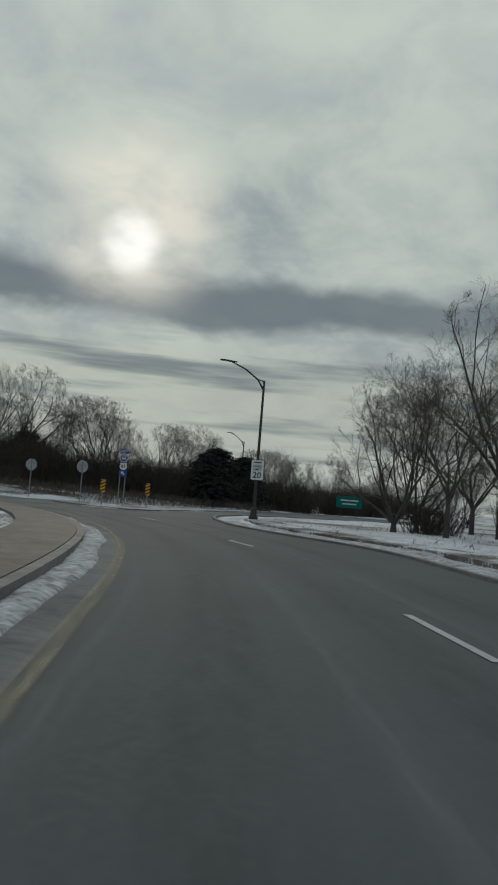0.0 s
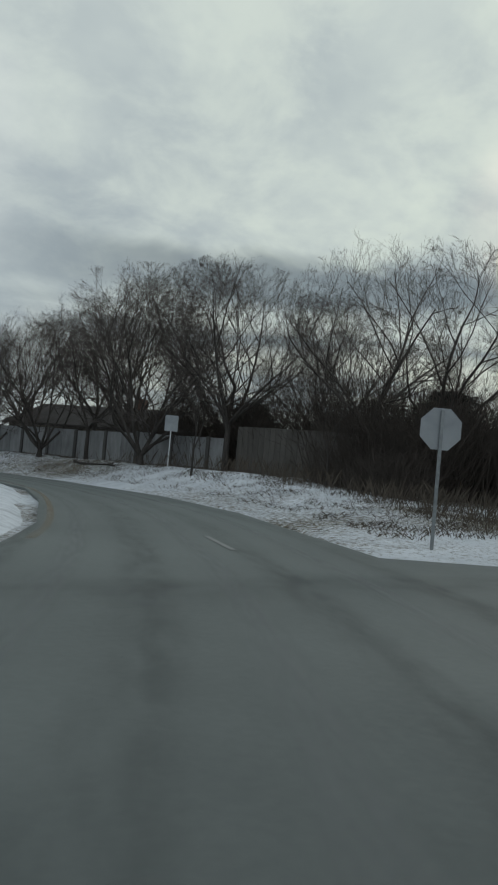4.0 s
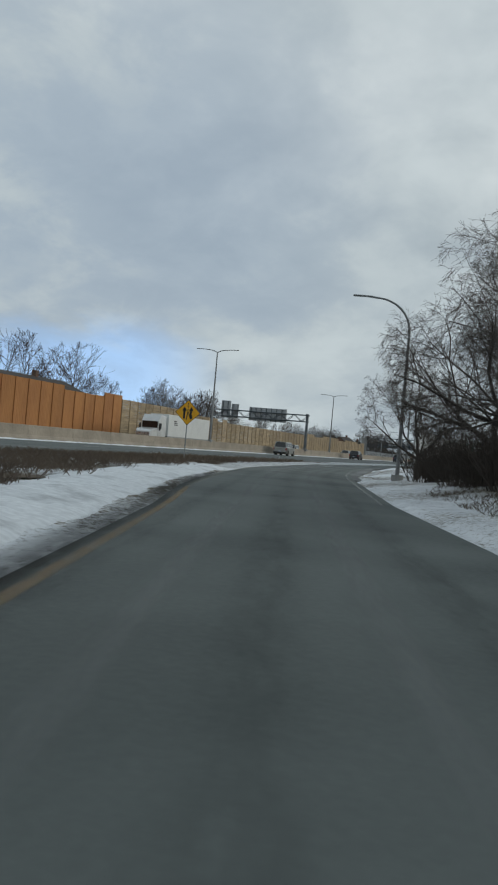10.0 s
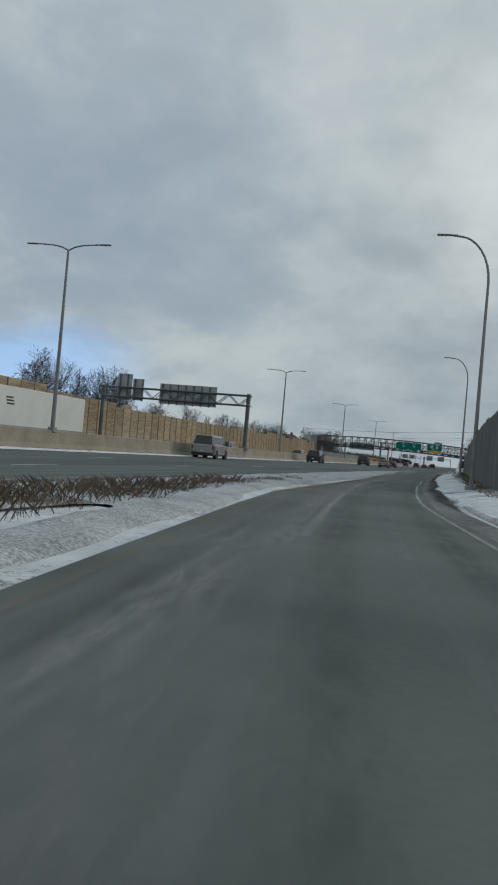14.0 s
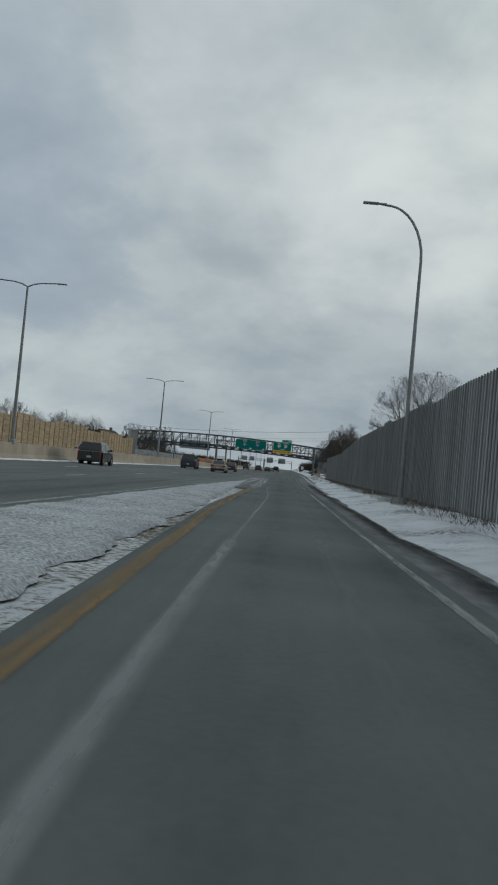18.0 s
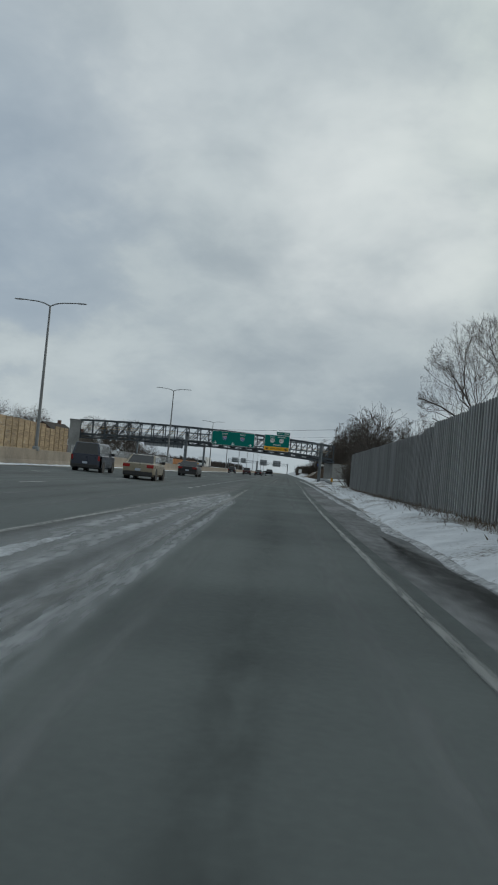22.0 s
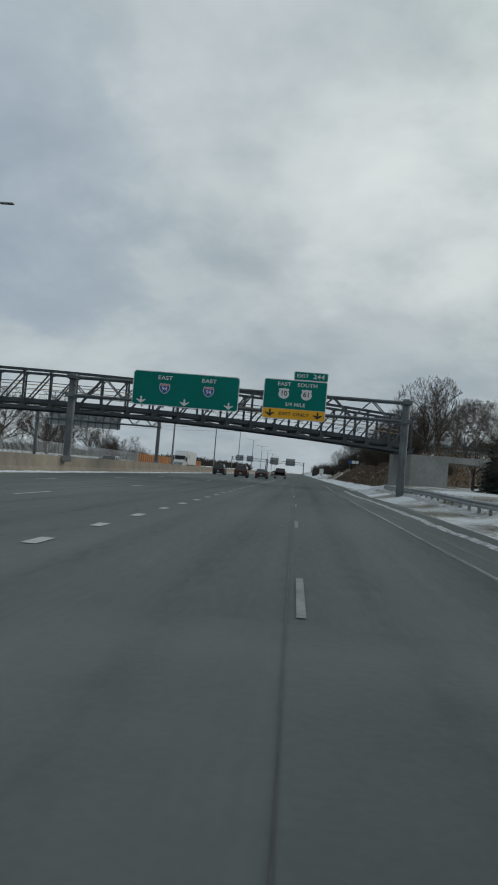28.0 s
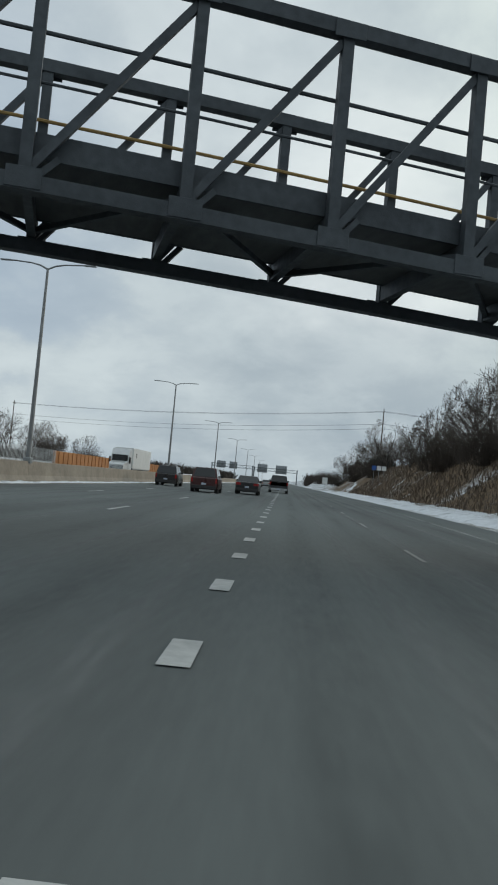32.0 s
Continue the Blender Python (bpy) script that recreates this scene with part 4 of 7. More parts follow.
def gore_snow():
    """Old pocked snow lying between the merging lane and the motorway, with a ragged edge."""
    ys = np.arange(172.0, 274.0, 0.12)
    us = np.linspace(0, 1, 36)
    v, f = [], []
    for y in ys:
        a = float(np.interp(y, [172, 188, 220, 250, 262, 274], [1.0, 0.75, 1.0, 1.7, 2.05, 2.6]))
        b = float(np.interp(y, [172, 180, 187, 195, 209, 218, 230, 236, 246, 256, 266, 274], [5.1, 4.4, 4.1, 3.95, 4.1, 3.95, 3.8, 3.65, 3.45, 3.2, 2.9, 2.65]))
        a += 0.22 * noise.noise(Vector((1, y * 0.5, 3))) + 0.12 * noise.noise(Vector((5, y * 2.1, 3)))
        b += 0.2 * noise.noise(Vector((2, y * 0.6, 8))) + 0.12 * noise.noise(Vector((7, y * 2.3, 8)))
        fade = float(sstep(272, 240, y))
        for u in us:
            x = a + (b - a) * u
            e = min(1.0, u / 0.14, (1 - u) / 0.1)
            lump = 0.055 + 0.04 * noise.noise(Vector((x * 0.8, y * 0.5, 1))) + 0.018 * noise.noise(Vector((x * 2.4, y * 2.0, 4))) + 0.03 * noise.noise(Vector((x * 8.5, y * 8.0, 6)))
            v.append((x, y, float(tilt(x, y)) + 0.012 + max(lump, -0.005) * e * (0.1 + 0.9 * fade) - (0.05 if e < 0.01 else 0)))
    n = len(us)
    for i in range(len(ys) - 1):
        for k in range(n - 1):
            q = i * n + k
            f.append((q, q + 1, q + n + 1, q + n))
    me = bpy.data.meshes.new("snow_bank")
    me.from_pydata(v, [], f)
    me.polygons.foreach_set("use_smooth", [True] * len(f))
    me.materials.append(M["snow_gore"])
    tagged(new("snow_bank", me), "pocked dirty snow between the merging roads", "snow", kind="stuff")


gore_snow()
snow_ridge("snow_bank", offset(smooth_line(RAMP_L[10:15], 1), 0.95), 1.2, 0.06, M["snow_gore"], "pocked snow beside the widening lane", 4)
snow_ridge("snow_bank", offset(ENTRY_R[:6], -0.7), 1.3, 0.10, M["snow_dirty"], "grey snow along the kerb", 5)
snow_ridge("snow_bank", offset(SLIP[3:], -0.9), 1.4, 0.07, M["ground"], "snow bank along the road edge", 6)
snow_ridge("snow_bank", offset(smooth_line(RAMP_R[:9], 1), -0.9), 1.3, 0.05, M["ground"], "thin snow strip along the slip road", 7)
snow_ridge("snow_bank", [(11.6, 181), (10.3, 195), (9.6, 215), (9.2, 232), (9.1, 262), (9.4, 285), (10.1, 304), (10.6, 335), (11.2, 356), (11.9, 372)], 2.0, 0.12, M["snow_strip"], "snow strip in front of the fence", 8)
snow_ridge("snow_bank", [(11.55, 376), (11.6, 395), (11.4, 408), (11.5, 420)], 0.5, 0.08, M["snow_dirty"], "thin dirty snow at the foot of the guard rail", 11)
snow_ridge("snow_bank", offset(RAMP_R[8:], -1.15), 0.4, 0.035, M["snow_dirty"], "slush along the white edge line", 9)
snow_ridge("snow_bank", [(12.3, 418), (12.1, 436), (12.2, 460), (11.8, 520), (11.6, 600)], 2.6, 0.16, M["snow"], "snow strip at the foot of the slope", 10)
snow_ridge("snow_bank", [(MED_X + 0.75, 112), (MED_X + 0.75, 640)], 0.8, 0.10, M["snow"], "snow strip along the median barrier", 11)
snow_ridge("snow_bank", [(21.6, 57.4), (21.3, 55.4), (22.9, 54.8), (34, 57.7), (50, 60)], 1.3, 0.08, M["snow_dirty"], "slushy snow on the rim of the traffic island", 12, 0.05)
snow_ridge("snow_bank", [(1.7, 112), (1.8, 140), (1.9, 176)], 1.0, 0.08, M["snow_dirty"], "snow along the motorway shoulder", 13)


def blades(name, places, mat, label, hmin, hmax, seed, lean=0.35, wide=0.02):
    """Thin upright blades, two triangles each, scattered at the places given."""
    rnd = random.Random(seed)
    v, f = [], []
    for x, y, z in places:
        h = rnd.uniform(hmin, hmax)
        a = rnd.uniform(0, 6.283)
        dx, dy = math.cos(a) * wide, math.sin(a) * wide
        lx, ly = rnd.gauss(0, lean) * h, rnd.gauss(0, lean) * h
        i = len(v)
        v += [(x - dx, y - dy, z - 0.03), (x + dx, y + dy, z - 0.03), (x + lx * 0.5 + dx * 0.7, y + ly * 0.5 + dy * 0.7, z + h * 0.6), (x + lx, y + ly, z + h)]
        f += [(i, i + 1, i + 2), (i, i + 2, i + 3)]
    me = bpy.data.meshes.new(name)
    me.from_pydata(v, [], f)
    me.materials.append(mat)
    return tagged(new(name, me), label, "grass", kind="stuff")


def scatter(n, seed, area, want):
    rnd = random.Random(seed)
    out = []
    (x0, x1), (y0, y1) = area
    tries = 0
    while len(out) < n and tries < n * 30:
        tries += 1
        x, y = rnd.uniform(x0, x1), rnd.uniform(y0, y1)
        if want(x, y, rnd):
            out.append((x, y, height_at(x, y)))
    return out


def left_edge(y):
    return float(np.interp(y, [p[1] for p in RAMP_L], [p[0] for p in RAMP_L]))


def gore(x, y, rnd):
    e = left_edge(y) - x
    return np.interp(y, [128, 150], [2.4, 1.5]) < e and x > 2.0 and noise.noise(Vector((x * 0.25, y * 0.25, 2))) + 0.5 * rnd.random() > (-0.25 if e > np.interp(y, [128, 150], [3.6, 2.2]) else 0.3)


blades("dry_grass", scatter(42000, 21, ((2, 22), (104, 186)), gore), M["dry_grass"], "brown dead grass beside the motorway", 0.07, 0.36, 22, 0.55, 0.006)
blades("dry_grass", scatter(9000, 33, ((0.9, 4.6), (160, 204)), lambda x, y, r: x < left_edge(y) - 1.3 and noise.noise(Vector((x * 0.8, y * 0.5, 6))) + 0.4 * r.random() > 0.05 + max(0.0, (y - 188) / 30)), M["dry_grass"], "dead stubble standing in the snow", 0.05, 0.17, 34, 0.5, 0.007)
sheet("grass_strip", np.arange(2, 24, 0.8), np.arange(104, 186, 1.0), lambda X, Y: ground_height(X, Y) + 0.02, M["gore_grass"], "brown dead grass with snow patches", "grass", keep=lambda x, y: (x > 2.2) & (np.interp(y, [p[1] for p in RAMP_L], [p[0] for p in RAMP_L]) - x > np.interp(y, [128, 150], [2.9, 1.9])))
blades("dry_grass", scatter(7000, 23, ((8, 13), (150, 352)), lambda x, y, r: right_edge(y) + 2.2 < x < 11.6 and r.random() < 0.3 + 0.7 * (x > 10.6)), M["dry_grass"], "brown grass along the foot of the fence", 0.05, 0.22, 24, 0.5, 0.007)
blades("weeds", scatter(30000, 25, ((19, 42), (68, 150)), lambda x, y, r: 1.6 < x - right_edge(y) < 8.5 and noise.noise(Vector((x * 0.9, y * 0.9, 7))) + 0.5 * noise.noise(Vector((x * 0.25, y * 0.25, 17))) + 0.7 * r.random() > 0.42), M["weed"], "dead weeds poking through the snow", 0.04, 0.13, 26, 0.8, 0.006)
blades("weeds", scatter(15000, 27, ((31, 62), (62, 95)), lambda x, y, r: x - right_edge(y) > 4 and noise.noise(Vector((x * 0.3, y * 0.3, 11))) + 0.6 * r.random() > 0.1), M["weed"], "tall dead weeds on the bank", 0.2, 0.9, 28, 0.3, 0.006)
blades("dry_grass", scatter(15000, 29, ((12, 30), (430, 560)), lambda x, y, r: x - right_edge(y) > 3.6), M["dry_grass"], "brown grass on the slope", 0.2, 0.7, 30, 0.35, 0.05)
blades("dry_grass", scatter(2600, 31, ((4, 60), (10, 52)), lambda x, y, r: y < np.interp(x, [4, 9.8, 13.4, 19.4, 27, 75], [33, 39.5, 43, 46.8, 49, 41]) and noise.noise(Vector((x * 0.3, y * 0.3, 4))) + 0.5 * r.random() > 0.3), M["dry_grass"], "dead grass behind the pavement", 0.05, 0.2, 32, 0.5, 0.009)
tagged(sheet("slope_grass", np.arange(13, 61, 1.0), np.arange(430, 640, 3.0), lambda X, Y: ground_height(X, Y) + 0.03, M["hill"], "brown grassy slope beside the motorway", "slope", keep=lambda x, y: x - right_edge(y) > 4.0), kind="structure")

# ---- median, noise walls and fences ----
def median():
    t = thing("median_barrier", "tan concrete median barrier with vertical joints", "barrier", kind="structure")
    prof = [(-0.30, -0.05), (0.30, -0.05), (0.30, 0.08), (0.15, 0.33), (0.10, 1.02), (0.08, 1.05), (-0.08, 1.05), (-0.10, 1.02), (-0.15, 0.33), (-0.30, 0.08)]
    bm = B()
    prism(bm, prof, 0, 6.08, "y")
    first = part("barrier_segment", bm, M["concrete"], t)
    ys = [110 + 6.1 * k for k in range(106)]
    for k, y in enumerate(ys):
        m = pose(MED_X, y, float(tilt(MED_X, y)))
        if k == 0:
            first.matrix_basis = m
        else:
            share("barrier_segment", first.data, t, m)
    bm = B()
    prism(bm, prof, 757, 3000, "y", pose(MED_X, 0, 0))
    ys = [-400, -200, 0, 15, 30, 45, 60, 75, 90, 100, 109.9]
    last = None
    for y in ys:
        cur = [bm.verts.new((MED_X + bend(y) + u, y, v + 0.21)) for u, v in prof]
        if last:
            for k in range(len(cur)):
                bm.faces.new((last[k], last[(k + 1) % len(cur)], cur[(k + 1) % len(cur)], cur[k]))
        last = cur
    part("barrier_run", bm, M["concrete"], t)


median()


def far_wall():
    """Planks stacked between posts, stepping down with the land; the older length tan, the new one orange."""
    bay = 2.44
    for name, y0, n, pm, qm, label, top in (
            ("wall_orange", 150.0, 26, "wall_orange", "wall_post_orange", "new orange wooden noise wall on posts", lambda y: 5.75),
            ("wall_tan", 213.44, 73, "wall_tan", "wall_post", "weathered tan wooden noise wall stepping in height", lambda y: float(np.interp(y, [213, 236, 250, 262, 300, 400], [5.3, 5.3, 4.7, 4.5, 4.7, 4.9]))),
            ("wall_brown", 513.0, 46, "wall_orange", "wall_post_orange", "low orange-brown wooden wall beyond the far lanes", lambda y: 2.6)):
        t = thing(name, label, "noise wall", kind="structure")
        panels, posts = {}, {}
        for k in range(n):
            y = y0 + bay * k
            h = round(top(y) * 2 + 0.25 * math.sin(k // 4 * 2.1)) / 2 + 0.15
            z = float(tilt(MED_X, y))
            if h not in panels:
                bm = B()
                if pm == "wall_orange":
                    w = bay / 8
                    for j in range(8):
                        box(bm, -0.03 - 0.012 * (j % 2), 0.05, j * w + 0.006, (j + 1) * w - 0.006, -0.3, h)
                else:
                    r = 0.0
                    j = 0
                    while r < h:
                        box(bm, -0.02 + 0.012 * ((j * 7) % 3), 0.07, 0.004, bay - 0.004, r + 0.006, min(r + 0.29, h))
                        r += 0.30
                        j += 1
                panels[h] = part("wall_panel", bm, M[pm], t)
                panels[h].matrix_basis = pose(WALL_X, y, z)
                bm = B()
                box(bm, 0.05, 0.15, -0.07, 0.07, -0.3, h + 0.02, None, 0.01)
                posts[h] = part("wall_post", bm, M[qm], t)
                posts[h].matrix_basis = pose(WALL_X, y, z)
            else:
                share("wall_panel", panels[h].data, t, pose(WALL_X, y, z))
                share("wall_post", posts[h].data, t, pose(WALL_X, y, z))


far_wall()


def board_fence():
    """The tall grey fence of upright boards with dark battens, stepping in height."""
    t = thing("fence", "tall weathered grey board noise fence stepping in height", "fence", kind="structure")
    pts = lerp_line(FENCE, 0.36)
    meshes = {}
    rest, rest_b = B(), B()
    for k, (p, h) in enumerate(pts):
        y = p.y
        top = float(np.interp(y, [194, 216, 232, 250, 275, 300, 330, 350, 360], [3.9, 4.1, 4.25, 4.2, 4.15, 3.3, 3.3, 3.35, 3.2]))
        top = round(top * 7 + 0.3 * math.sin((k // 9) * 1.7)) / 7
        z = height_at(p.x, p.y) - 0.1
        turn = math.degrees(h) - 90
        near = 205 < y < 262 or 280 < y < 310
        if top not in meshes:
            a, b = B(), B()
            box(a, -0.02, 0.03, 0.0, 0.355, 0, top, None, 0.004)
            box(b, -0.055, -0.021, -0.05, 0.05, 0, top + 0.02)
            meshes[top] = [bpy.data.meshes.new("board"), bpy.data.meshes.new("batten")]
            for me, q, mat in zip(meshes[top], (a, b), ("board", "board_dark")):
                q.to_mesh(me)
                q.free()
                me.materials.append(M[mat])
        m = pose(p.x, p.y, z, 0, 0, turn)
        if near:
            share("board", meshes[top][0], t, m)
            share("batten", meshes[top][1], t, m)
        else:
            box(rest, -0.02, 0.03, 0.003, 0.352, 0, top, m)
            box(rest_b, -0.055, -0.021, -0.05, 0.05, 0, top + 0.02, m)
    for ob in (part("board_run", rest, M["board"], t), part("batten_run", rest_b, M["board_dark"], t)):
        tagged(ob, kind="stuff")


board_fence()
RAMP_WALL = smooth_line([(21.6, 142), (24, 135), (26.0, 128.5), (30.2, 112), (33.6, 101), (35.6, 95), (37.4, 89.5)], 2)


def ramp_wall():
    t = thing("noise_wall", "grey panel noise wall with dark upright joints", "noise wall", kind="structure")
    bay = 1.22
    a = B()
    box(a, -0.06, 0.06, 0.012, bay - 0.012, -2.4, 0.0, None, 0.01)
    b = B()
    box(b, -0.05, 0.15, -0.1, 0.1, -2.4, 0.04, None, 0.015)
    pa, pb = part("wall_panel", a, M["panel_grey"], t), part("wall_post", b, M["wall_post_dark"], t)
    for k, (p, h) in enumerate(lerp_line(RAMP_WALL, bay)):
        m = pose(p.x, p.y, 2.68 + 0.06 * ((k * 5) % 3 - 1) * (k % 4 == 0), 0, 0, math.degrees(h) - 90)
        if k == 0:
            pa.matrix_basis = pb.matrix_basis = m
        else:
            share("wall_panel", pa.data, t, m)
            if k % 2 == 0:
                share("wall_post", pb.data, t, m)
    t2 = thing("fence", "weathered grey-brown board fence behind dead weeds", "fence", kind="structure")
    c = B()
    box(c, -0.03, 0.03, 0.006, 0.294, 0, 2.3, None, 0.006)
    pc = part("board", c, M["fence_brown"], t2)
    for k, (p, h) in enumerate(lerp_line([(37.6, 89), (41.5, 80), (47, 73.5), (60, 70)], 0.3)):
        m = pose(p.x, p.y, height_at(p.x, p.y) - 0.1, 0, 0, math.degrees(h) - 90)
        if k == 0:
            pc.matrix_basis = m
        else:
            share("board", pc.data, t2, m)


ramp_wall()


def kerbs():
    for line, high, label in ((offset(smooth_line(ENTRY_L[:8]), 0.78), True, "low concrete kerb with snow on it"), (offset(smooth_line(ENTRY_R), -0.1), False, "low concrete kerb at the junction"), 
                        (offset(ISLAND + ISLAND[:1], -0.06), False, "kerb round the traffic island")):
        bm = B()
        pts = lerp_line(line, 0.6)
        for (p, h), (q, _) in zip(pts, pts[1:]):
            bar(bm, (p.x, p.y, 0.04 if high else 0.0), (q.x, q.y, 0.04 if high else 0.0), 0.16, 0.20 if high else 0.14)
        tagged(part("kerb", bm, M["curb"]), label, "kerb", kind="structure")
    l = smooth_line(ENTRY_L[:8])
    a, b = offset(l, 0.87), offset(l, 2.3)
    slab("pavement", a + b[::-1], 0.15, M["pavement"], "worn concrete pavement beside the kerb", "pavement")
    l = smooth_line(ENTRY_R[1:6])
    slab("pavement", offset(l, -1.5) + offset(l, -3.2)[::-1], 0.14, M["island"], "worn concrete pavement at the junction", "pavement")


kerbs()


def guard_rail():
    t = thing("guard_rail", "galvanised steel guard rail on posts", "guard rail")
    line = [(11.95, 374), (11.9, 395), (11.7, 408), (12.0, 416)]
    bm = B()
    pts = lerp_line(line, 2.0)
    prof = [(0.0, 0.34), (0.06, 0.39), (0.06, 0.45), (0.0, 0.50), (0.06, 0.55), (0.06, 0.61), (0.0, 0.66)]
    last = None
    for p, h in pts:
        n = Vector((-math.sin(h), math.cos(h), 0))
        z = height_at(p.x, p.y) * 0.5
        cur = [bm.verts.new(p + n * u + Vector((0, 0, v + z))) for u, v in prof] + [bm.verts.new(p + n * (u - 0.008) + Vector((0, 0, v + z))) for u, v in prof[::-1]]
        if last:
            for k in range(len(cur)):
                bm.faces.new((last[k], last[(k + 1) % len(cur)], cur[(k + 1) % len(cur)], cur[k]))
        last = cur
    part("rail", bm, M["galv"], t)
    first = None
    for p, h in pts:
        if first is None:
            bm = B()
            box(bm, 0.012, 0.14, -0.06, 0.06, -0.5, 0.68, None, 0.008)
            first = part("post", bm, M["galv"], t)
            first.matrix_basis = pose(p.x, p.y, height_at(p.x, p.y) * 0.5)
        else:
            share("post", first.data, t, pose(p.x, p.y, height_at(p.x, p.y) * 0.5))


guard_rail()

# ---- lamps, gantries, signs, bridge ----
def lamp_head(bm, m):
    box(bm, -0.11, 0.11, 0.0, 0.62, -0.02, 0.045, m, 0.02)
    box(bm, -0.06, 0.06, -0.3, 0.05, -0.015, 0.04, m, 0.012)


def double_lamp(x, y, h, m=None):
    t = thing("street_lamp", "tall grey steel lamp with two arms on the median", "street lamp", "lamps along the median")
    bm = B()
    tube(bm, [(0, 0, 0.9), (0, 0, 4), (0, 0, h)], [0.13, 0.11, 0.065], 10)
    part("pole", bm, M["lamp_pole"], t)
    bm = B()
    box(bm, -0.2, 0.2, -0.2, 0.2, 0.95, 1.25, None, 0.03)
    part("base", bm, M["galv"], t)
    for s in (-1, 1):
        bm = B()
        tube(bm, [(0, 0, h - 0.05), (s * 0.4, 0, h + 0.14), (s * 0.9, 0, h + 0.24), (s * 1.95, 0, h + 0.3)], [0.05, 0.045, 0.04, 0.035], 8)
        arm = part("arm", bm, M["lamp_pole"], t)
        bm = B()
        lamp_head(bm, pose(s * 1.92, 0, h + 0.28, 0, 0, -90 * s))
        part("lamp_head", bm, M["lamp_pole"], arm)
    t.matrix_basis = pose(x, y, float(tilt(x, y)))
    return t


lampB = double_lamp(MED_X, 200.7, 11.15)
for y in (260.7, 317.7, 445.6, 496, 556, 617, 680, 745, 812, 880):
    copy_thing(lampB, pose(MED_X, y, float(tilt(MED_X, y))))
copy_thing(lampB, pose(MED_X + 0.4, 377.5, float(tilt(MED_X, 377.5)) + 0.35))
copy_thing(lampB, pose(MED_X, 140.0, float(tilt(MED_X, 140))))


def single_lamp(x, y, h, turn, mat, label, reach=2.3):
    t = thing("street_lamp", label, "street lamp", "lamps along the slip road")
    bm = B()
    pts = [(0, 0, 0.15), (0, 0, h * 0.5), (0, 0, h * 0.82)] + [(-reach * 0.62 * (1 - math.cos(a)), 0, h * 0.82 + (h * 0.18) * math.sin(a)) for a in (0.2, 0.4, 0.6, 0.8, 1.0, 1.2, 1.35, 1.5)]
    tube(bm, pts, [0.10, 0.08, 0.06, 0.058, 0.055, 0.052, 0.05, 0.048, 0.046, 0.044, 0.042], 10)
    part("pole", bm, mat, t)
    bm = B()
    e = pts[-1]
    tube(bm, [e, (-reach + 0.45, 0, h + 0.05)], [0.05, 0.04], 8)
    arm = part("arm", bm, mat, t)
    bm = B()
    lamp_head(bm, pose(-reach + 0.5, 0, h + 0.04, 0, 0, 90))
    part("lamp_head", bm, mat, arm)
    bm = B()
    tube(bm, [(0, 0, -0.2), (0, 0, 0.25)], 0.28, 12)
    part("base", bm, M["concrete_grey"], t)
    t.matrix_basis = pose(x, y, height_at(x, y), 0, 0, turn)
    return t


single_lamp(16.35, 153.0, 8.4, 12, M["lamp_pole"], "curved grey steel lamp beside the slip road", 2.6)
single_lamp(10.7, 197.6, 11.5, 2, M["lamp_pole"], "curved grey steel lamp by the fence end")
single_lamp(10.4, 241.1, 11.5, 0, M["lamp_pole"], "curved grey steel lamp in front of the fence")


def junction_lamp():
    t = thing("street_lamp", "dark bronze street lamp with one upswept arm", "street lamp")
    bm = B()
    tube(bm, [(0, 0, 0.5), (0, 0, 7.1)], [0.085, 0.055], 10)
    part("pole", bm, M["bronze"], t)
    bm = B()
    tube(bm, [(0, 0, 0), (0, 0, 0.12), (0, 0, 0.16), (0, 0, 0.52), (0, 0, 0.6)], [0.24, 0.24, 0.18, 0.14, 0.09], 12)
    part("base", bm, M["bronze"], t)
    bm = B()
    d = Vector((-1.93, 1.58, 0)).normalized()
    tube(bm, [d * 0 + Vector((0, 0, 6.6)), d * 0.35 + Vector((0, 0, 7.1)), d * 1.1 + Vector((0, 0, 7.55)), d * 1.9 + Vector((0, 0, 7.82))], [0.05, 0.045, 0.04, 0.035], 8)
    tube(bm, [Vector((0, 0, 7.05)), d * 0.35 + Vector((0, 0, 7.12))], 0.03, 6)
    arm = part("arm", bm, M["bronze"], t)
    bm = B()
    lamp_head(bm, Matrix.Translation(d * 1.9 + Vector((0, 0, 7.83))) @ Matrix.Rotation(math.atan2(d.y, d.x) - math.pi / 2, 4, "Z"))
    part("lamp_head", bm, M["bronze"], arm)
    t.matrix_basis = pose(21.65, 47.35, 0.12)
    return t


copy_thing(junction_lamp(), pose(62.6, 68.2, 0.1, 0, 0, 20))


def text_part(name, s, size, mat, parent, m, align="CENTER", wide=1.0, label=""):
    """Lettering as a thin mesh, built from the built-in font."""
    cu = bpy.data.curves.new(name, "FONT")
    cu.body, cu.size, cu.align_x, cu.align_y = s, size, align, "CENTER"
    cu.extrude, cu.offset = 0.004, size * 0.012
    cu.resolution_u = 3
    tmp = bpy.data.objects.new(name, cu)
    scene.collection.objects.link(tmp)
    me = bpy.data.meshes.new_from_object(tmp.evaluated_get(bpy.context.evaluated_depsgraph_get()))
    bpy.data.objects.remove(tmp)
    bpy.data.curves.remove(cu)
    me.materials.clear()
    me.materials.append(mat)
    ob = new(name, me)
    ob.parent = parent
    ob.matrix_basis = m @ Matrix.Diagonal((wide, 1, 1, 1))
    return ob


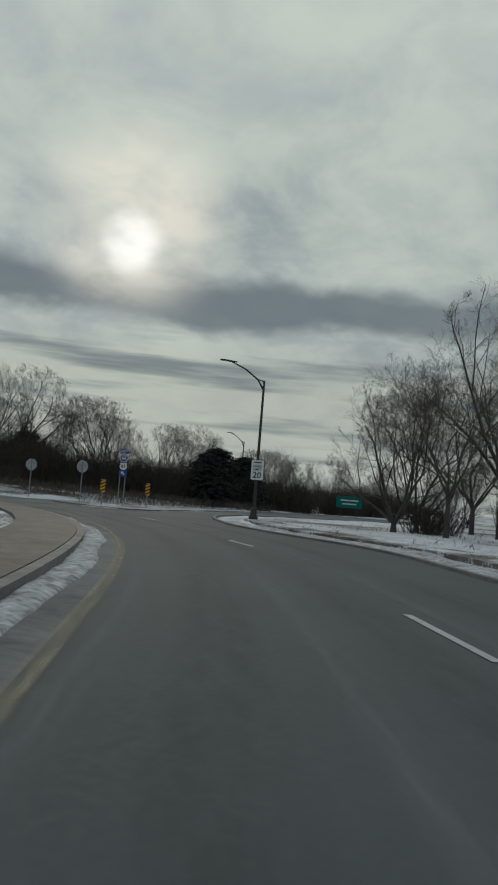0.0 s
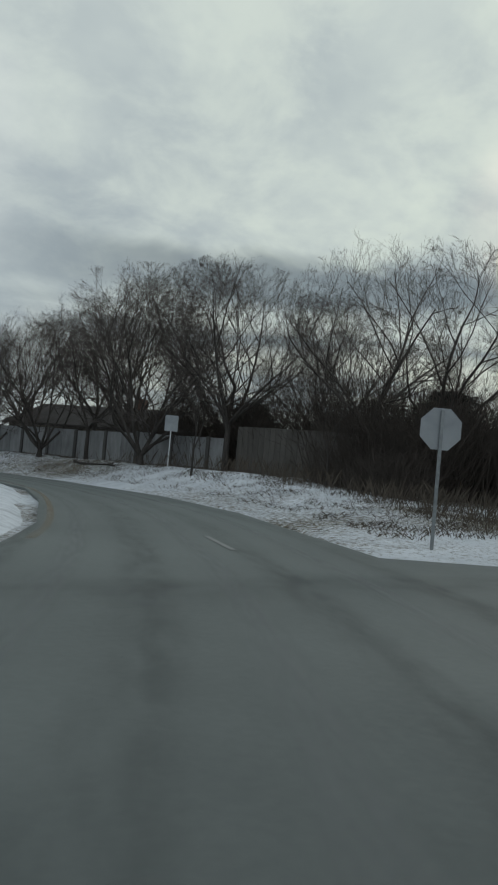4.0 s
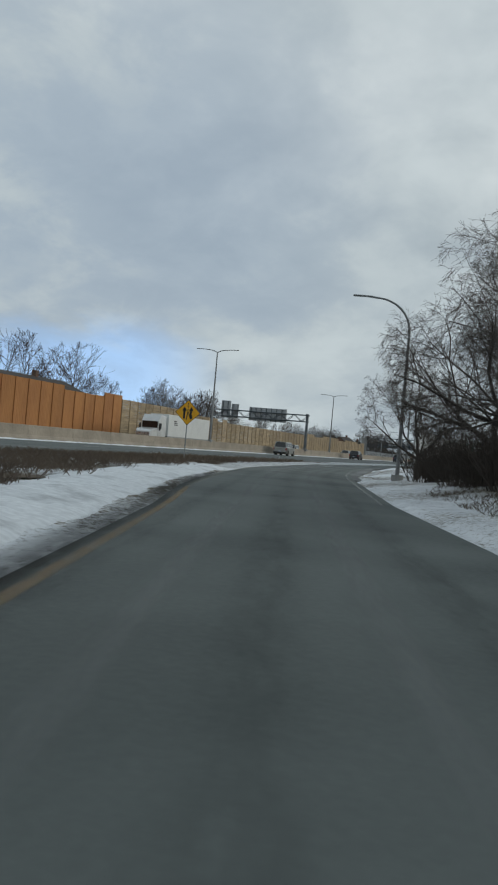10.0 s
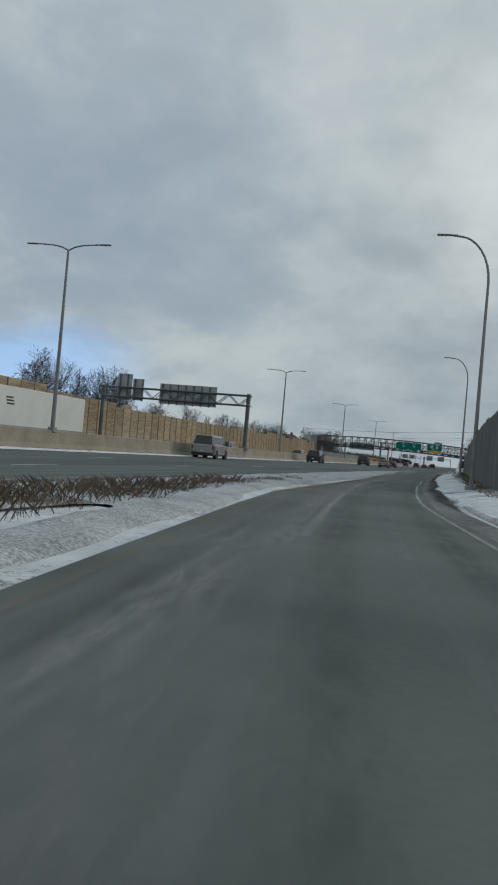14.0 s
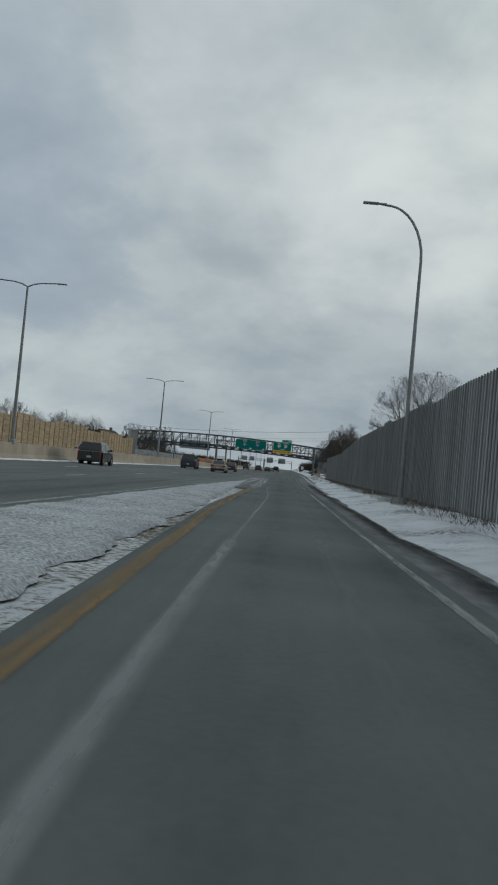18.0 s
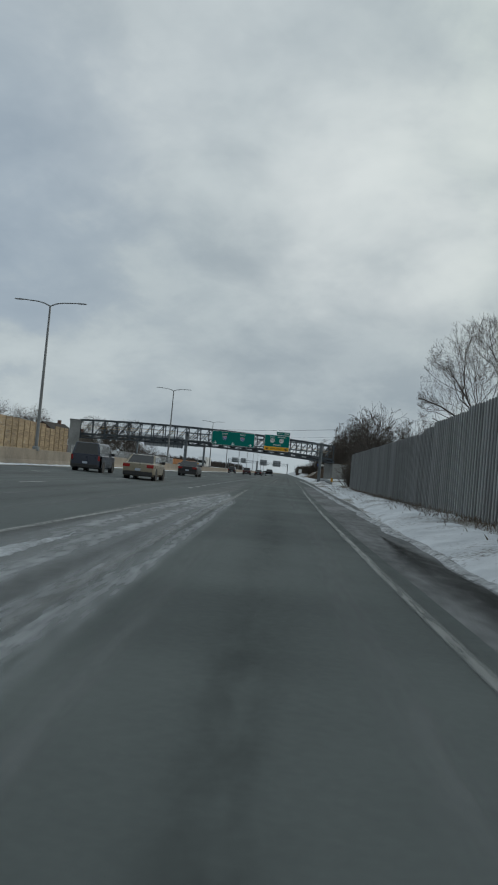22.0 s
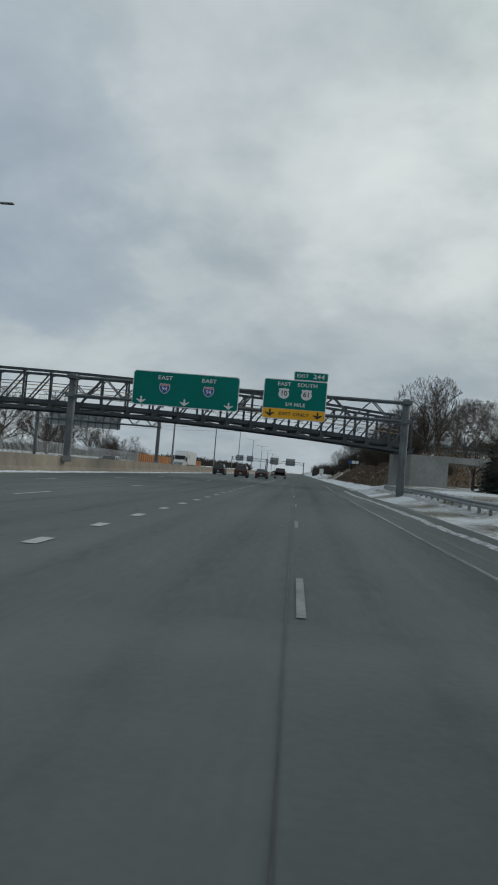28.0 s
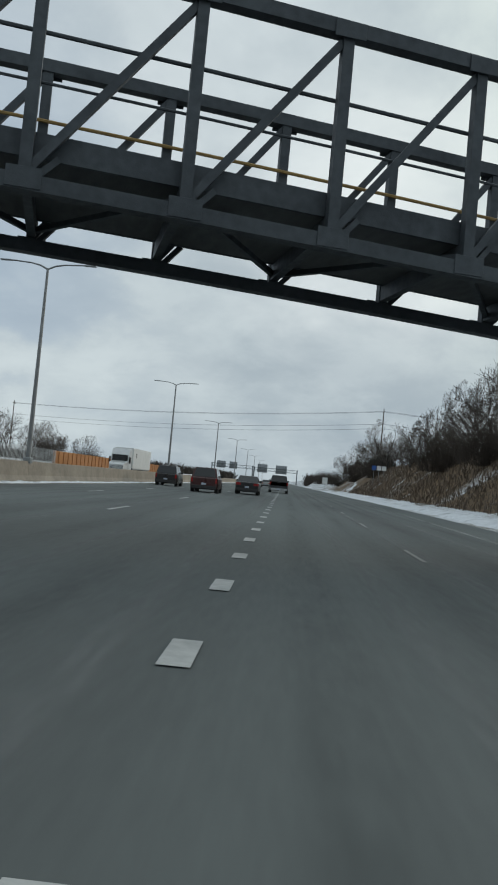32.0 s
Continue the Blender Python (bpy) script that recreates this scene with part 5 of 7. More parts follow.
def rounded(w, h, r, n=4):
    out = []
    for cx, cy, a0 in ((w / 2 - r, h / 2 - r, 0), (-w / 2 + r, h / 2 - r, 90), (-w / 2 + r, -h / 2 + r, 180), (w / 2 - r, -h / 2 + r, 270)):
        out += [(cx + r * math.cos(radians(a0 + 90 * k / n)), cy + r * math.sin(radians(a0 + 90 * k / n))) for k in range(n + 1)]
    return out


def plate(name, poly, y0, y1, mat, parent, m=None, label=""):
    """A flat plate facing -y, from a polygon in x and z."""
    ob = part(name, prism(B(), poly, y0, y1, "y"), mat, parent, label)
    if m is not None:
        ob.matrix_basis = m
    return ob


FACE = pose(0, 0, 0, 90)  # lettering turned upright, facing -y


def shield_us(w):
    h = w
    pts = [(0, -0.5), (0.22, -0.44), (0.42, -0.30), (0.5, -0.08), (0.47, 0.1), (0.40, 0.2), (0.49, 0.36), (0.40, 0.47), (0.2, 0.44), (0, 0.5)]
    return [(x * w, z * h) for x, z in pts] + [(-x * w, z * h) for x, z in pts[-2:0:-1]]


def shield_i(w):
    pts = [(0, -0.52), (0.25, -0.40), (0.43, -0.18), (0.5, 0.08), (0.47, 0.28), (0.40, 0.44), (0.2, 0.38), (0, 0.42)]
    return [(x * w, z * w) for x, z in pts] + [(-x * w, z * w) for x, z in pts[-2:0:-1]]


def arrow_down(w):
    pts = [(0.09, 0.5), (0.09, -0.02), (0.5, 0.12), (0.5, 0.02), (0, -0.5)]
    return [(x * w, z * w * 0.75) for x, z in pts] + [(-x * w, z * w * 0.75) for x, z in pts[-2::-1]]


def interstate(parent, x, z, w, y):
    s = plate("shield", shield_i(w), y - 0.012, y, M["white_sign"], parent, pose(x, 0, z))
    half = [(0.225, -0.36), (0.39, -0.16), (0.45, 0.07), (0.435, 0.2)]
    plate("field", [(0, -0.47 * w)] + [(a * w, b * w) for a, b in half] + [(-a * w, b * w) for a, b in half[::-1]], y - 0.02, y - 0.013, M["blue_sign"], s)
    plate("band", [(-0.43 * w, 0.23 * w), (0.43 * w, 0.23 * w), (0.36 * w, 0.38 * w), (0.2 * w, 0.335 * w), (0, 0.37 * w), (-0.2 * w, 0.335 * w), (-0.36 * w, 0.38 * w)], y - 0.02, y - 0.013, M["red_sign"], s)
    text_part("number", "94", w * 0.52, M["white_sign"], s, pose(0, y - 0.024, -0.08 * w, 90))
    text_part("lettering", "INTERSTATE", w * 0.11, M["white_sign"], s, pose(0, y - 0.024, 0.285 * w, 90))


def us_route(parent, x, z, w, y, num, black=False):
    if black:
        plate("shield_ground", rounded(w * 1.1, w * 1.1, 0.03), y - 0.008, y, M["black"], parent, pose(x, 0, z))
        y -= 0.01
    s = plate("shield", shield_us(w), y - 0.012, y, M["white_sign"], parent, pose(x, 0, z))
    text_part("number", num, w * 0.66, M["black"], s, pose(0, y - 0.018, 0, 90))


def truss_span(bm_ch, bm_web, x0, x1, y, z, depth, high, n):
    for dy in (0, depth):
        for dz in (0, high):
            tube(bm_ch, [(x0, y + dy, z + dz), (x1, y + dy, z + dz)], 0.085, 8)
    s = (x1 - x0) / n
    for k in range(n):
        a, b = x0 + s * k, x0 + s * (k + 1)
        u, v = (0, high) if k % 2 else (high, 0)
        for dy in (0, depth):
            tube(bm_web, [(a, y + dy, z + u), (b, y + dy, z + v)], 0.045, 6)
        for dz in (0, high):
            tube(bm_web, [(a, y + (depth if k % 2 else 0), z + dz), (b, y + (0 if k % 2 else depth), z + dz)], 0.035, 6)


GANTRY_Y = 397.2


def sign_gantry():
    t = thing("sign_gantry", "grey steel truss gantry over the motorway lanes", "gantry")
    x0, x1, z0, hi = -11.5, 11.15, 5.25, 1.25
    ch, web = B(), B()
    truss_span(ch, web, x0 - 0.3, x1 + 0.3, 0.35, z0, 0.9, hi, 18)
    part("chord", ch, M["gantry"], t)
    part("bracing", web, M["gantry"], t)
    for x in (x0, x1):
        bm = B()
        tube(bm, [(x, 0.8, 0.1 if x > 0 else 0.9), (x, 0.8, z0 + hi + 0.25)], 0.26, 16)
        post = part("post", bm, M["gantry"], t)
        bm = B()
        box(bm, x - 0.45, x + 0.45, 0.35, 1.25, -0.3 if x > 0 else 0.7, 0.15 if x > 0 else 1.1, None, 0.03)
        part("footing", bm, M["concrete_grey"], post)
        for z in (z0, z0 + hi):
            bm = B()
            box(bm, x - 0.32, x + 0.32, 0.2, 1.4, z - 0.14, z + 0.14, None, 0.02)
            part("bracket", bm, M["gantry"], post)
    t.matrix_basis = pose(0, GANTRY_Y, 0)

    # the wide pull-through sign
    s = thing("guide_sign", "green motorway guide sign with shields and lane arrows", "road sign", "signs on the gantry")
    w, h = 7.16, 2.31
    cx, cz = -3.60, 6.10
    edge = plate("border", rounded(w, h, 0.22), -0.01, 0.06, M["white_sign"], s, None, "white border")
    plate("panel", rounded(w - 0.1, h - 0.1, 0.18), -0.022, -0.011, M["green_sign"], s)
    for dx in (-1.42, 1.54):
        text_part("lettering", "EAST", 0.36, M["white_sign"], s, pose(dx, -0.03, 0.74, 90), wide=1.25)
        interstate(s, dx, 0.06, 0.74, -0.024)
    for dx in (-2.95, -0.02, 2.95):
        plate("arrow", arrow_down(0.62), -0.034, -0.023, M["white_sign"], s, pose(dx, 0, -0.82))
    for k in range(5):
        bm = B()
        box(bm, -2.9 + k * 1.45 - 0.04, -2.9 + k * 1.45 + 0.04, 0.06, 0.30, -h / 2 - 0.12, h / 2 - 0.1, None, 0.006)
        part("back_rail", bm, M["galv"], s)
    s.matrix_basis = pose(cx, GANTRY_Y - 0.06, cz)

    # the exit sign with its yellow panel and tab
    s = thing("exit_sign", "green exit sign with a yellow exit-only panel and a tab", "road sign", "signs on the gantry")
    w, h = 4.19, 2.65
    plate("border", rounded(w, h, 0.2), -0.01, 0.06, M["white_sign"], s, None, "white border")
    plate("panel", [(-w / 2 + 0.05, -0.62), (w / 2 - 0.05, -0.62), (w / 2 - 0.05, h / 2 - 0.05), (-w / 2 + 0.05, h / 2 - 0.05)], -0.022, -0.011, M["green_sign"], s)
    plate("yellow_panel", [(-w / 2 + 0.05, -h / 2 + 0.05), (w / 2 - 0.05, -h / 2 + 0.05), (w / 2 - 0.05, -0.64), (-w / 2 + 0.05, -0.64)], -0.024, -0.011, M["yellow_sign"], s, None, "yellow exit-only panel")
    text_part("lettering", "EAST", 0.35, M["white_sign"], s, pose(-0.76, -0.03, 1.0, 90), wide=1.15)
    text_part("lettering", "SOUTH", 0.35, M["white_sign"], s, pose(0.78, -0.03, 1.0, 90), wide=1.15)
    us_route(s, -0.75, 0.38, 0.72, -0.024, "10")
    us_route(s, 0.75, 0.38, 0.72, -0.024, "61")
    text_part("lettering", "3/4 MILE", 0.33, M["white_sign"], s, pose(0.05, -0.03, -0.33, 90), wide=1.15)
    text_part("lettering", "EXIT ONLY", 0.31, M["black"], s, pose(0.02, -0.03, -0.97, 90), wide=1.3)
    for dx in (-1.58, 1.58):
        plate("arrow", arrow_down(0.62), -0.034, -0.025, M["black"], s, pose(dx, 0, -0.95))
    tab = plate("tab", rounded(2.26, 0.58, 0.1), -0.01, 0.05, M["white_sign"], s, pose(w / 2 - 1.13, 0, h / 2 + 0.295))
    plate("tab_panel", rounded(2.18, 0.50, 0.08), -0.022, -0.011, M["green_sign"], tab)
    text_part("lettering", "EXIT", 0.32, M["white_sign"], tab, pose(-0.55, -0.03, 0, 90), wide=1.2)
    text_part("numerals", "244", 0.42, M["white_sign"], tab, pose(0.52, -0.03, 0, 90), wide=1.25)
    for k in range(4):
        bm = B()
        box(bm, -1.8 + k * 1.2 - 0.04, -1.8 + k * 1.2 + 0.04, 0.06, 0.30, -h / 2 - 0.12, h / 2 - 0.1, None, 0.006)
        part("back_rail", bm, M["galv"], s)
    s.matrix_basis = pose(3.70, GANTRY_Y - 0.06, 6.055)


sign_gantry()


def back_gantry(y, x0, x1, z0, hi, signs, name_label):
    """A gantry over the opposite lanes, seen from behind its signs."""
    t = thing("sign_gantry", name_label, "gantry")
    ch, web = B(), B()
    truss_span(ch, web, x0, x1, 0, z0, 0.8, hi, 14)
    part("chord", ch, M["gantry"], t)
    part("bracing", web, M["gantry"], t)
    for x in (x0 + 0.25, x1 - 0.25):
        bm = B()
        tube(bm, [(x, 0.4, 0.95 if x > -14 else 0.0), (x, 0.4, z0 + hi + 0.2)], 0.22, 14)
        post = part("post", bm, M["gantry"], t)
        bm = B()
        box(bm, x - 0.4, x + 0.4, 0.0, 0.8, 0.8 if x > -14 else -0.3, 1.2 if x > -14 else 0.3, None, 0.03)
        part("footing", bm, M["concrete_grey"], post)
    t.matrix_basis = pose(0, y, 0.2 if y < 330 else 0)
    for a, b, c, d in signs:
        s = thing("guide_sign", "back of an aluminium guide sign with ribs", "road sign", "signs seen from behind")
        bm = B()
        box(bm, a, b, 0.95, 1.0, c, d, None, 0.01)
        part("sheet", bm, M["sign_back"], s)
        k = a + 0.3
        while k < b:
            bm = B()
            box(bm, k - 0.05, k + 0.05, 0.8, 0.949, c - 0.1, d - 0.05)
            part("rib", bm, M["gantry"], s)
            k += 0.9
        bm = B()
        z = c + 0.25
        while z < d:
            box(bm, a, b, 0.925, 0.949, z - 0.015, z + 0.015)
            z += 0.3
        part("seams", bm, M["galv"], s)
        s.matrix_basis = pose(0, y, 0.2 if y < 330 else 0)


back_gantry(242.2, -28.5, -11.45, 5.55, 1.05, [(-26.9, -25.2, 5.3, 8.15), (-25.1, -23.8, 5.3, 7.65), (-21.9, -15.4, 5.15, 7.35)], "steel truss gantry with signs facing the other way")
back_gantry(438.2, -27.5, -12.3, 5.3, 1.1, [(-26.0, -17.3, 4.6, 7.0)], "steel truss gantry over the far lanes beyond the bridge")
back_gantry(720.0, -27.5, -11.0, 5.4, 1.1, [(-25.5, -22.0, 4.9, 7.6), (-20.5, -17.5, 4.9, 7.6)], "distant steel truss gantry with signs")
back_gantry(735.0, -11.5, 6.5, 5.4, 1.1, [(-10.0, -6.0, 4.6, 8.0), (-2.5, 2.0, 4.6, 8.0)], "distant steel truss gantry over the lanes")

BRIDGE_A, BRIDGE_B = Vector((-31.5, 401.6, 0)), Vector((14.8, 422.6, 0))


def foot_bridge():
    t = thing("footbridge", "dark steel truss footbridge over the motorway", "bridge")
    s, w, hi = 2.187, 3.3, 3.42
    ks = [-0.276 + s * i for i in range(-15, 8)]
    n = len(ks) - 1

    def at(i, y, z):
        k = ks[i]
        return (k, y, 4.654 - 0.0289 * k - 0.0013 * k * k + z)

    def run(name, y, z, wide, high, mat):
        bm = B()
        last = None
        for k in range(n + 1):
            p = Vector(at(k, y, z))
            cur = [bm.verts.new(p + Vector((0, u * wide / 2, v * high / 2))) for u, v in ((-1, -1), (1, -1), (1, 1), (-1, 1))]
            if last:
                for j in range(4):
                    bm.faces.new((last[j], last[(j + 1) % 4], cur[(j + 1) % 4], cur[j]))
            else:
                bm.faces.new(cur[::-1])
            last = cur
        bm.faces.new(last)
        bmesh.ops.recalc_face_normals(bm, faces=bm.faces[:])
        return part(name, bm, mat, t)
    for y, turn in ((0.0, 1), (w, -1)):
        run("bottom_chord", y, 0.11, 0.24, 0.22, M["bridge"])
        run("top_chord", y, hi - 0.11, 0.22, 0.22, M["bridge"])
        run("edge_beam", y + 0.17 * turn, 0.72, 0.07, 0.36, M["bridge"])
        for k in range(n + 1):
            bm = B()
            bar(bm, at(k, y, 0.2), at(k, y, hi - 0.2), 0.17, 0.17)
            part("vertical", bm, M["bridge"], t)
            bm = B()
            p, q = Vector(at(k, y, 0.16)), Vector(at(k, y, 0.55))
            bar(bm, p + Vector((0.08, 0, 0)), q + Vector((0.42, 0.1 * turn, 0)), 0.07, 0.09)
            part("bracket", bm, M["bridge"], t)
            for z in (0.11, hi - 0.11):
                bm = B()
                p = Vector(at(k, y - 0.125 * turn, z))
                box(bm, p.x - 0.24, p.x + 0.24, p.y - 0.012, p.y + 0.012, p.z - 0.16 if z > 1 else p.z - 0.09, p.z + 0.09 if z > 1 else p.z + 0.2, None, 0.004)
                part("gusset_plate", bm, M["bridge"], t)
            if k < n:
                bm = B()
                bar(bm, at(k, y, 0.25), at(k + 1, y, hi - 0.2), 0.11, 0.12)
                part("diagonal", bm, M["bridge"], t)
        for z in ((1.6, 2.3) if turn > 0 else (1.5, 1.95, 2.3)):
            bm = B()
            tube(bm, [at(k, y + 0.14 * turn, z) for k in range(n + 1)], 0.022 if z < 1.9 else 0.032, 6)
            part("rail", bm, M["yellow_pipe"] if (z > 1.9 and turn < 0) else M["bridge"], t)
    run("deck", w / 2, 0.62, w - 0.42, 0.14, M["bridge_deck"])
    for k in range(n + 1):
        bm = B()
        bar(bm, at(k, 0.05, 0.4), at(k, w - 0.05, 0.4), 0.14, 0.28)
        part("cross_beam", bm, M["bridge"], t)
        if k < n:
            bm = B()
            p, q = (0.1, w - 0.1) if k % 2 else (w - 0.1, 0.1)
            bar(bm, at(k, p, 0.36), at(k + 1, q, 0.36), 0.09, 0.09)
            part("wind_brace", bm, M["bridge"], t)
    t.matrix_basis = pose(0, 415.45, 0, 0, 0, 16.01)
    ln = ks[-1] + 0.35
    for x0, x1, zt, lab in ((ln - 0.6, ln + 3.2, 3.86, "grey concrete bridge abutment in the slope"), (ks[0] - 1.9, ks[0] - 0.1, 7.3, "grey concrete stair tower of the footbridge")):
        bm = B()
        box(bm, x0, x1, -0.9, w + 0.9, -0.5, zt, None, 0.04)
        if zt > 5:
            box(bm, x0 - 0.1, x1 + 0.1, -1.0, w + 1.0, zt, zt + 0.15, None, 0.02)
        ob = part("bridge_support", bm, M["concrete_grey"])
        ob.matrix_basis = t.matrix_basis.copy()
        tagged(ob, lab, "bridge support", kind="structure")
    # the ramp that carries the path on into the slope
    r = thing("bridge_ramp", "railed concrete path from the footbridge into the slope", "path")
    bm = B()
    box(bm, ln + 3.2, ln + 16, 0, w, 3.4, 4.0, None, 0.03)
    part("slab", bm, M["concrete_grey"], r)
    for y in (0.1, w - 0.1):
        for k in range(7):
            bm = B()
            tube(bm, [(ln + 3.4 + 2 * k, y, 4.0), (ln + 3.4 + 2 * k, y, 5.1)], 0.03, 6)
            part("post", bm, M["bridge"], r)
        for z in (4.55, 5.1):
            bm = B()
            tube(bm, [(ln + 3.2, y, z), (ln + 15.8, y, z)], 0.03, 6)
            part("rail", bm, M["bridge"], r)
    r.matrix_basis = t.matrix_basis.copy()


foot_bridge()

# ---- roadside signs ----
def sign_post(t, h, round_post=False, mat="galv"):
    bm = B()
    if round_post:
        tube(bm, [(0, 0.03, -0.4), (0, 0.03, h)], 0.035, 8)
    else:
        box(bm, -0.03, 0.03, 0.012, 0.06, -0.4, h, None, 0.006)
    return part("post", bm, M[mat], t)


def stop_sign(x, y, turn, size, zc, label):
    """Seen from behind: the bare aluminium octagon on its post."""
    t = thing("stop_sign", label, "road sign", "signs at the junction")
    sign_post(t, zc + size * 0.45)
    poly = [(size / 2 / math.cos(math.pi / 8) * math.cos(math.pi / 8 + k * math.pi / 4), size / 2 / math.cos(math.pi / 8) * math.sin(math.pi / 8 + k * math.pi / 4)) for k in range(8)]
    f = plate("blank", poly, -0.004, 0.004, M["sign_back"], t, pose(0, 0, zc))
    plate("face", [(a * 0.97, b * 0.97) for a, b in poly], -0.0075, -0.0045, M["red_sign"], t, pose(0, 0, zc))
    t.matrix_basis = pose(x, y, height_at(x, y), 0, 0, turn)


# the plates turn their faces away from the slip road
stop_sign(27.6, 67.0, 150, 0.76, 2.20, "back of a stop sign on a steel post in the snow")


def round_sign():
    t = thing("road_sign", "back of a large round road sign", "road sign", "signs at the junction")
    sign_post(t, 2.6)
    plate("blank", [(0.39 * math.cos(k * math.pi / 12), 0.39 * math.sin(k * math.pi / 12)) for k in range(24)], -0.004, 0.004, M["sign_back"], t, pose(0, 0, 2.2))
    t.matrix_basis = pose(25.95, 61.5, 0.1, 0, 0, 155)


round_sign()


def route_stack():
    t = thing("route_sign", "stacked blue and white route markers on posts", "road sign", "signs at the junction")
    for dx in (-0.16, 0.16):
        bm = B()
        box(bm, dx - 0.025, dx + 0.025, 0.03, 0.08, -0.3, 3.32, None, 0.005)
        part("post", bm, M["galv"], t)
    p = plate("east_plate", rounded(0.5, 0.25, 0.03), -0.006, 0.02, M["blue_sign"], t, pose(0, 0, 3.25))
    text_part("lettering", "EAST", 0.18, M["white_sign"], p, pose(0, -0.012, 0, 90))
    interstate(t, 0, 2.85, 0.5, 0.0)
    q = plate("route_plate", rounded(0.5, 0.48, 0.03), -0.003, 0.02, M["black"], t, pose(0, 0, 2.35))
    us_route(q, 0, 0, 0.44, -0.006, "61")
    a = plate("arrow_plate", rounded(0.46, 0.36, 0.03), -0.006, 0.02, M["blue_sign"], t, pose(0, 0, 1.92))
    plate("arrow", [(-0.12, 0.11), (0.04, 0.11), (0.0, 0.07), (0.1, -0.05), (0.06, -0.1), (-0.05, 0.02), (-0.1, -0.03)], -0.013, -0.007, M["white_sign"], a)
    t.matrix_basis = pose(24.9, 57.7, 0.1, 0, 0, -58)


route_stack()


def chevron(x, y, turn, z=0.05):
    t = thing("object_marker", "yellow and black striped object marker on a post", "road marker", "object markers")
    sign_post(t, 1.5)
    p = plate("plate", rounded(0.27, 0.74, 0.03), -0.006, 0.006, M["yellow_sign"], t, pose(0, 0, 1.15))
    for k in range(4):
        z0 = -0.365 + k * 0.2
        plate("stripe", [(-0.13, z0), (0.13, min(z0 + 0.13, 0.36)), (0.13, min(z0 + 0.23, 0.365)), (-0.13, z0 + 0.1)], -0.011, -0.007, M["black"], p)
    t.matrix_basis = pose(x, y, z, 0, 0, turn)


chevron(22.95, 57.65, -50)
chevron(26.55, 56.9, -60)


def speed_sign():
    t = thing("speed_sign", "white speed limit sign strapped to the lamp post", "road sign")
    plate("plate", rounded(0.62, 1.0, 0.04), -0.006, 0.006, M["white_sign"], t)
    for s, z, sz in (("SCHOOL", 0.39, 0.13), ("SPEED", 0.19, 0.17), ("LIMIT", 0.02, 0.17), ("20", -0.27, 0.44)):
        if s == "SCHOOL":
            bm = B()
            box(bm, -0.2, 0.2, -0.012, -0.007, z - 0.03, z + 0.03)
            part("line", bm, M["black"], t)
        else:
            text_part("lettering", s, sz, M["black"], t, pose(0, -0.012, z, 90))
    bm = B()
    for z in (-0.3, 0.3):
        box(bm, -0.1, 0.1, 0.006, 0.10, z - 0.02, z + 0.02)
    part("strap", bm, M["galv"], t)
    t.matrix_basis = pose(21.57, 47.30, 2.62, 0, 0, -62)


speed_sign()


def merge_sign():
    t = thing("merge_sign", "yellow diamond sign with two merging arrows", "road sign")
    sign_post(t, 2.9)
    r = 0.67
    plate("border", [(r, 0), (0, r), (-r, 0), (0, -r)], -0.004, 0.004, M["black"], t, pose(0, 0, 2.5))
    f = plate("face", [(r * 0.95, 0), (0, r * 0.95), (-r * 0.95, 0), (0, -r * 0.95)], -0.010, -0.005, M["yellow_sign"], t, pose(0, 0, 2.5))
    left = [(-0.30, -0.42), (-0.16, -0.42), (-0.16, 0.12), (-0.07, 0.12), (-0.23, 0.40), (-0.39, 0.12), (-0.30, 0.12)]
    plate("arrow", [(a * 0.78, b * 0.78) for a, b in left], -0.016, -0.011, M["black"], f)
    right = [(0.36, -0.36), (0.26, -0.42), (0.13, -0.12), (0.16, 0.12), (0.07, 0.12), (0.23, 0.40), (0.39, 0.12), (0.30, 0.12), (0.27, -0.10)]
    plate("arrow", [(a * 0.78, b * 0.78) for a, b in right], -0.016, -0.011, M["black"], f)
    for z in (0.1, 0.27, 0.42):
        plate("dash", [(-0.024, z), (0.024, z), (0.024, z + 0.09), (-0.024, z + 0.09)], -0.016, -0.011, M["black"], f)
    plate("gore", [(-0.078, -0.38), (-0.03, -0.38), (0.022, 0.0), (0.15, -0.35), (0.2, -0.32), (0.03, 0.06), (-0.015, 0.06)], -0.016, -0.011, M["black"], f)
    t.matrix_basis = pose(4.9, 154.6, height_at(4.9, 154.6), 0, 0, 16)


merge_sign()


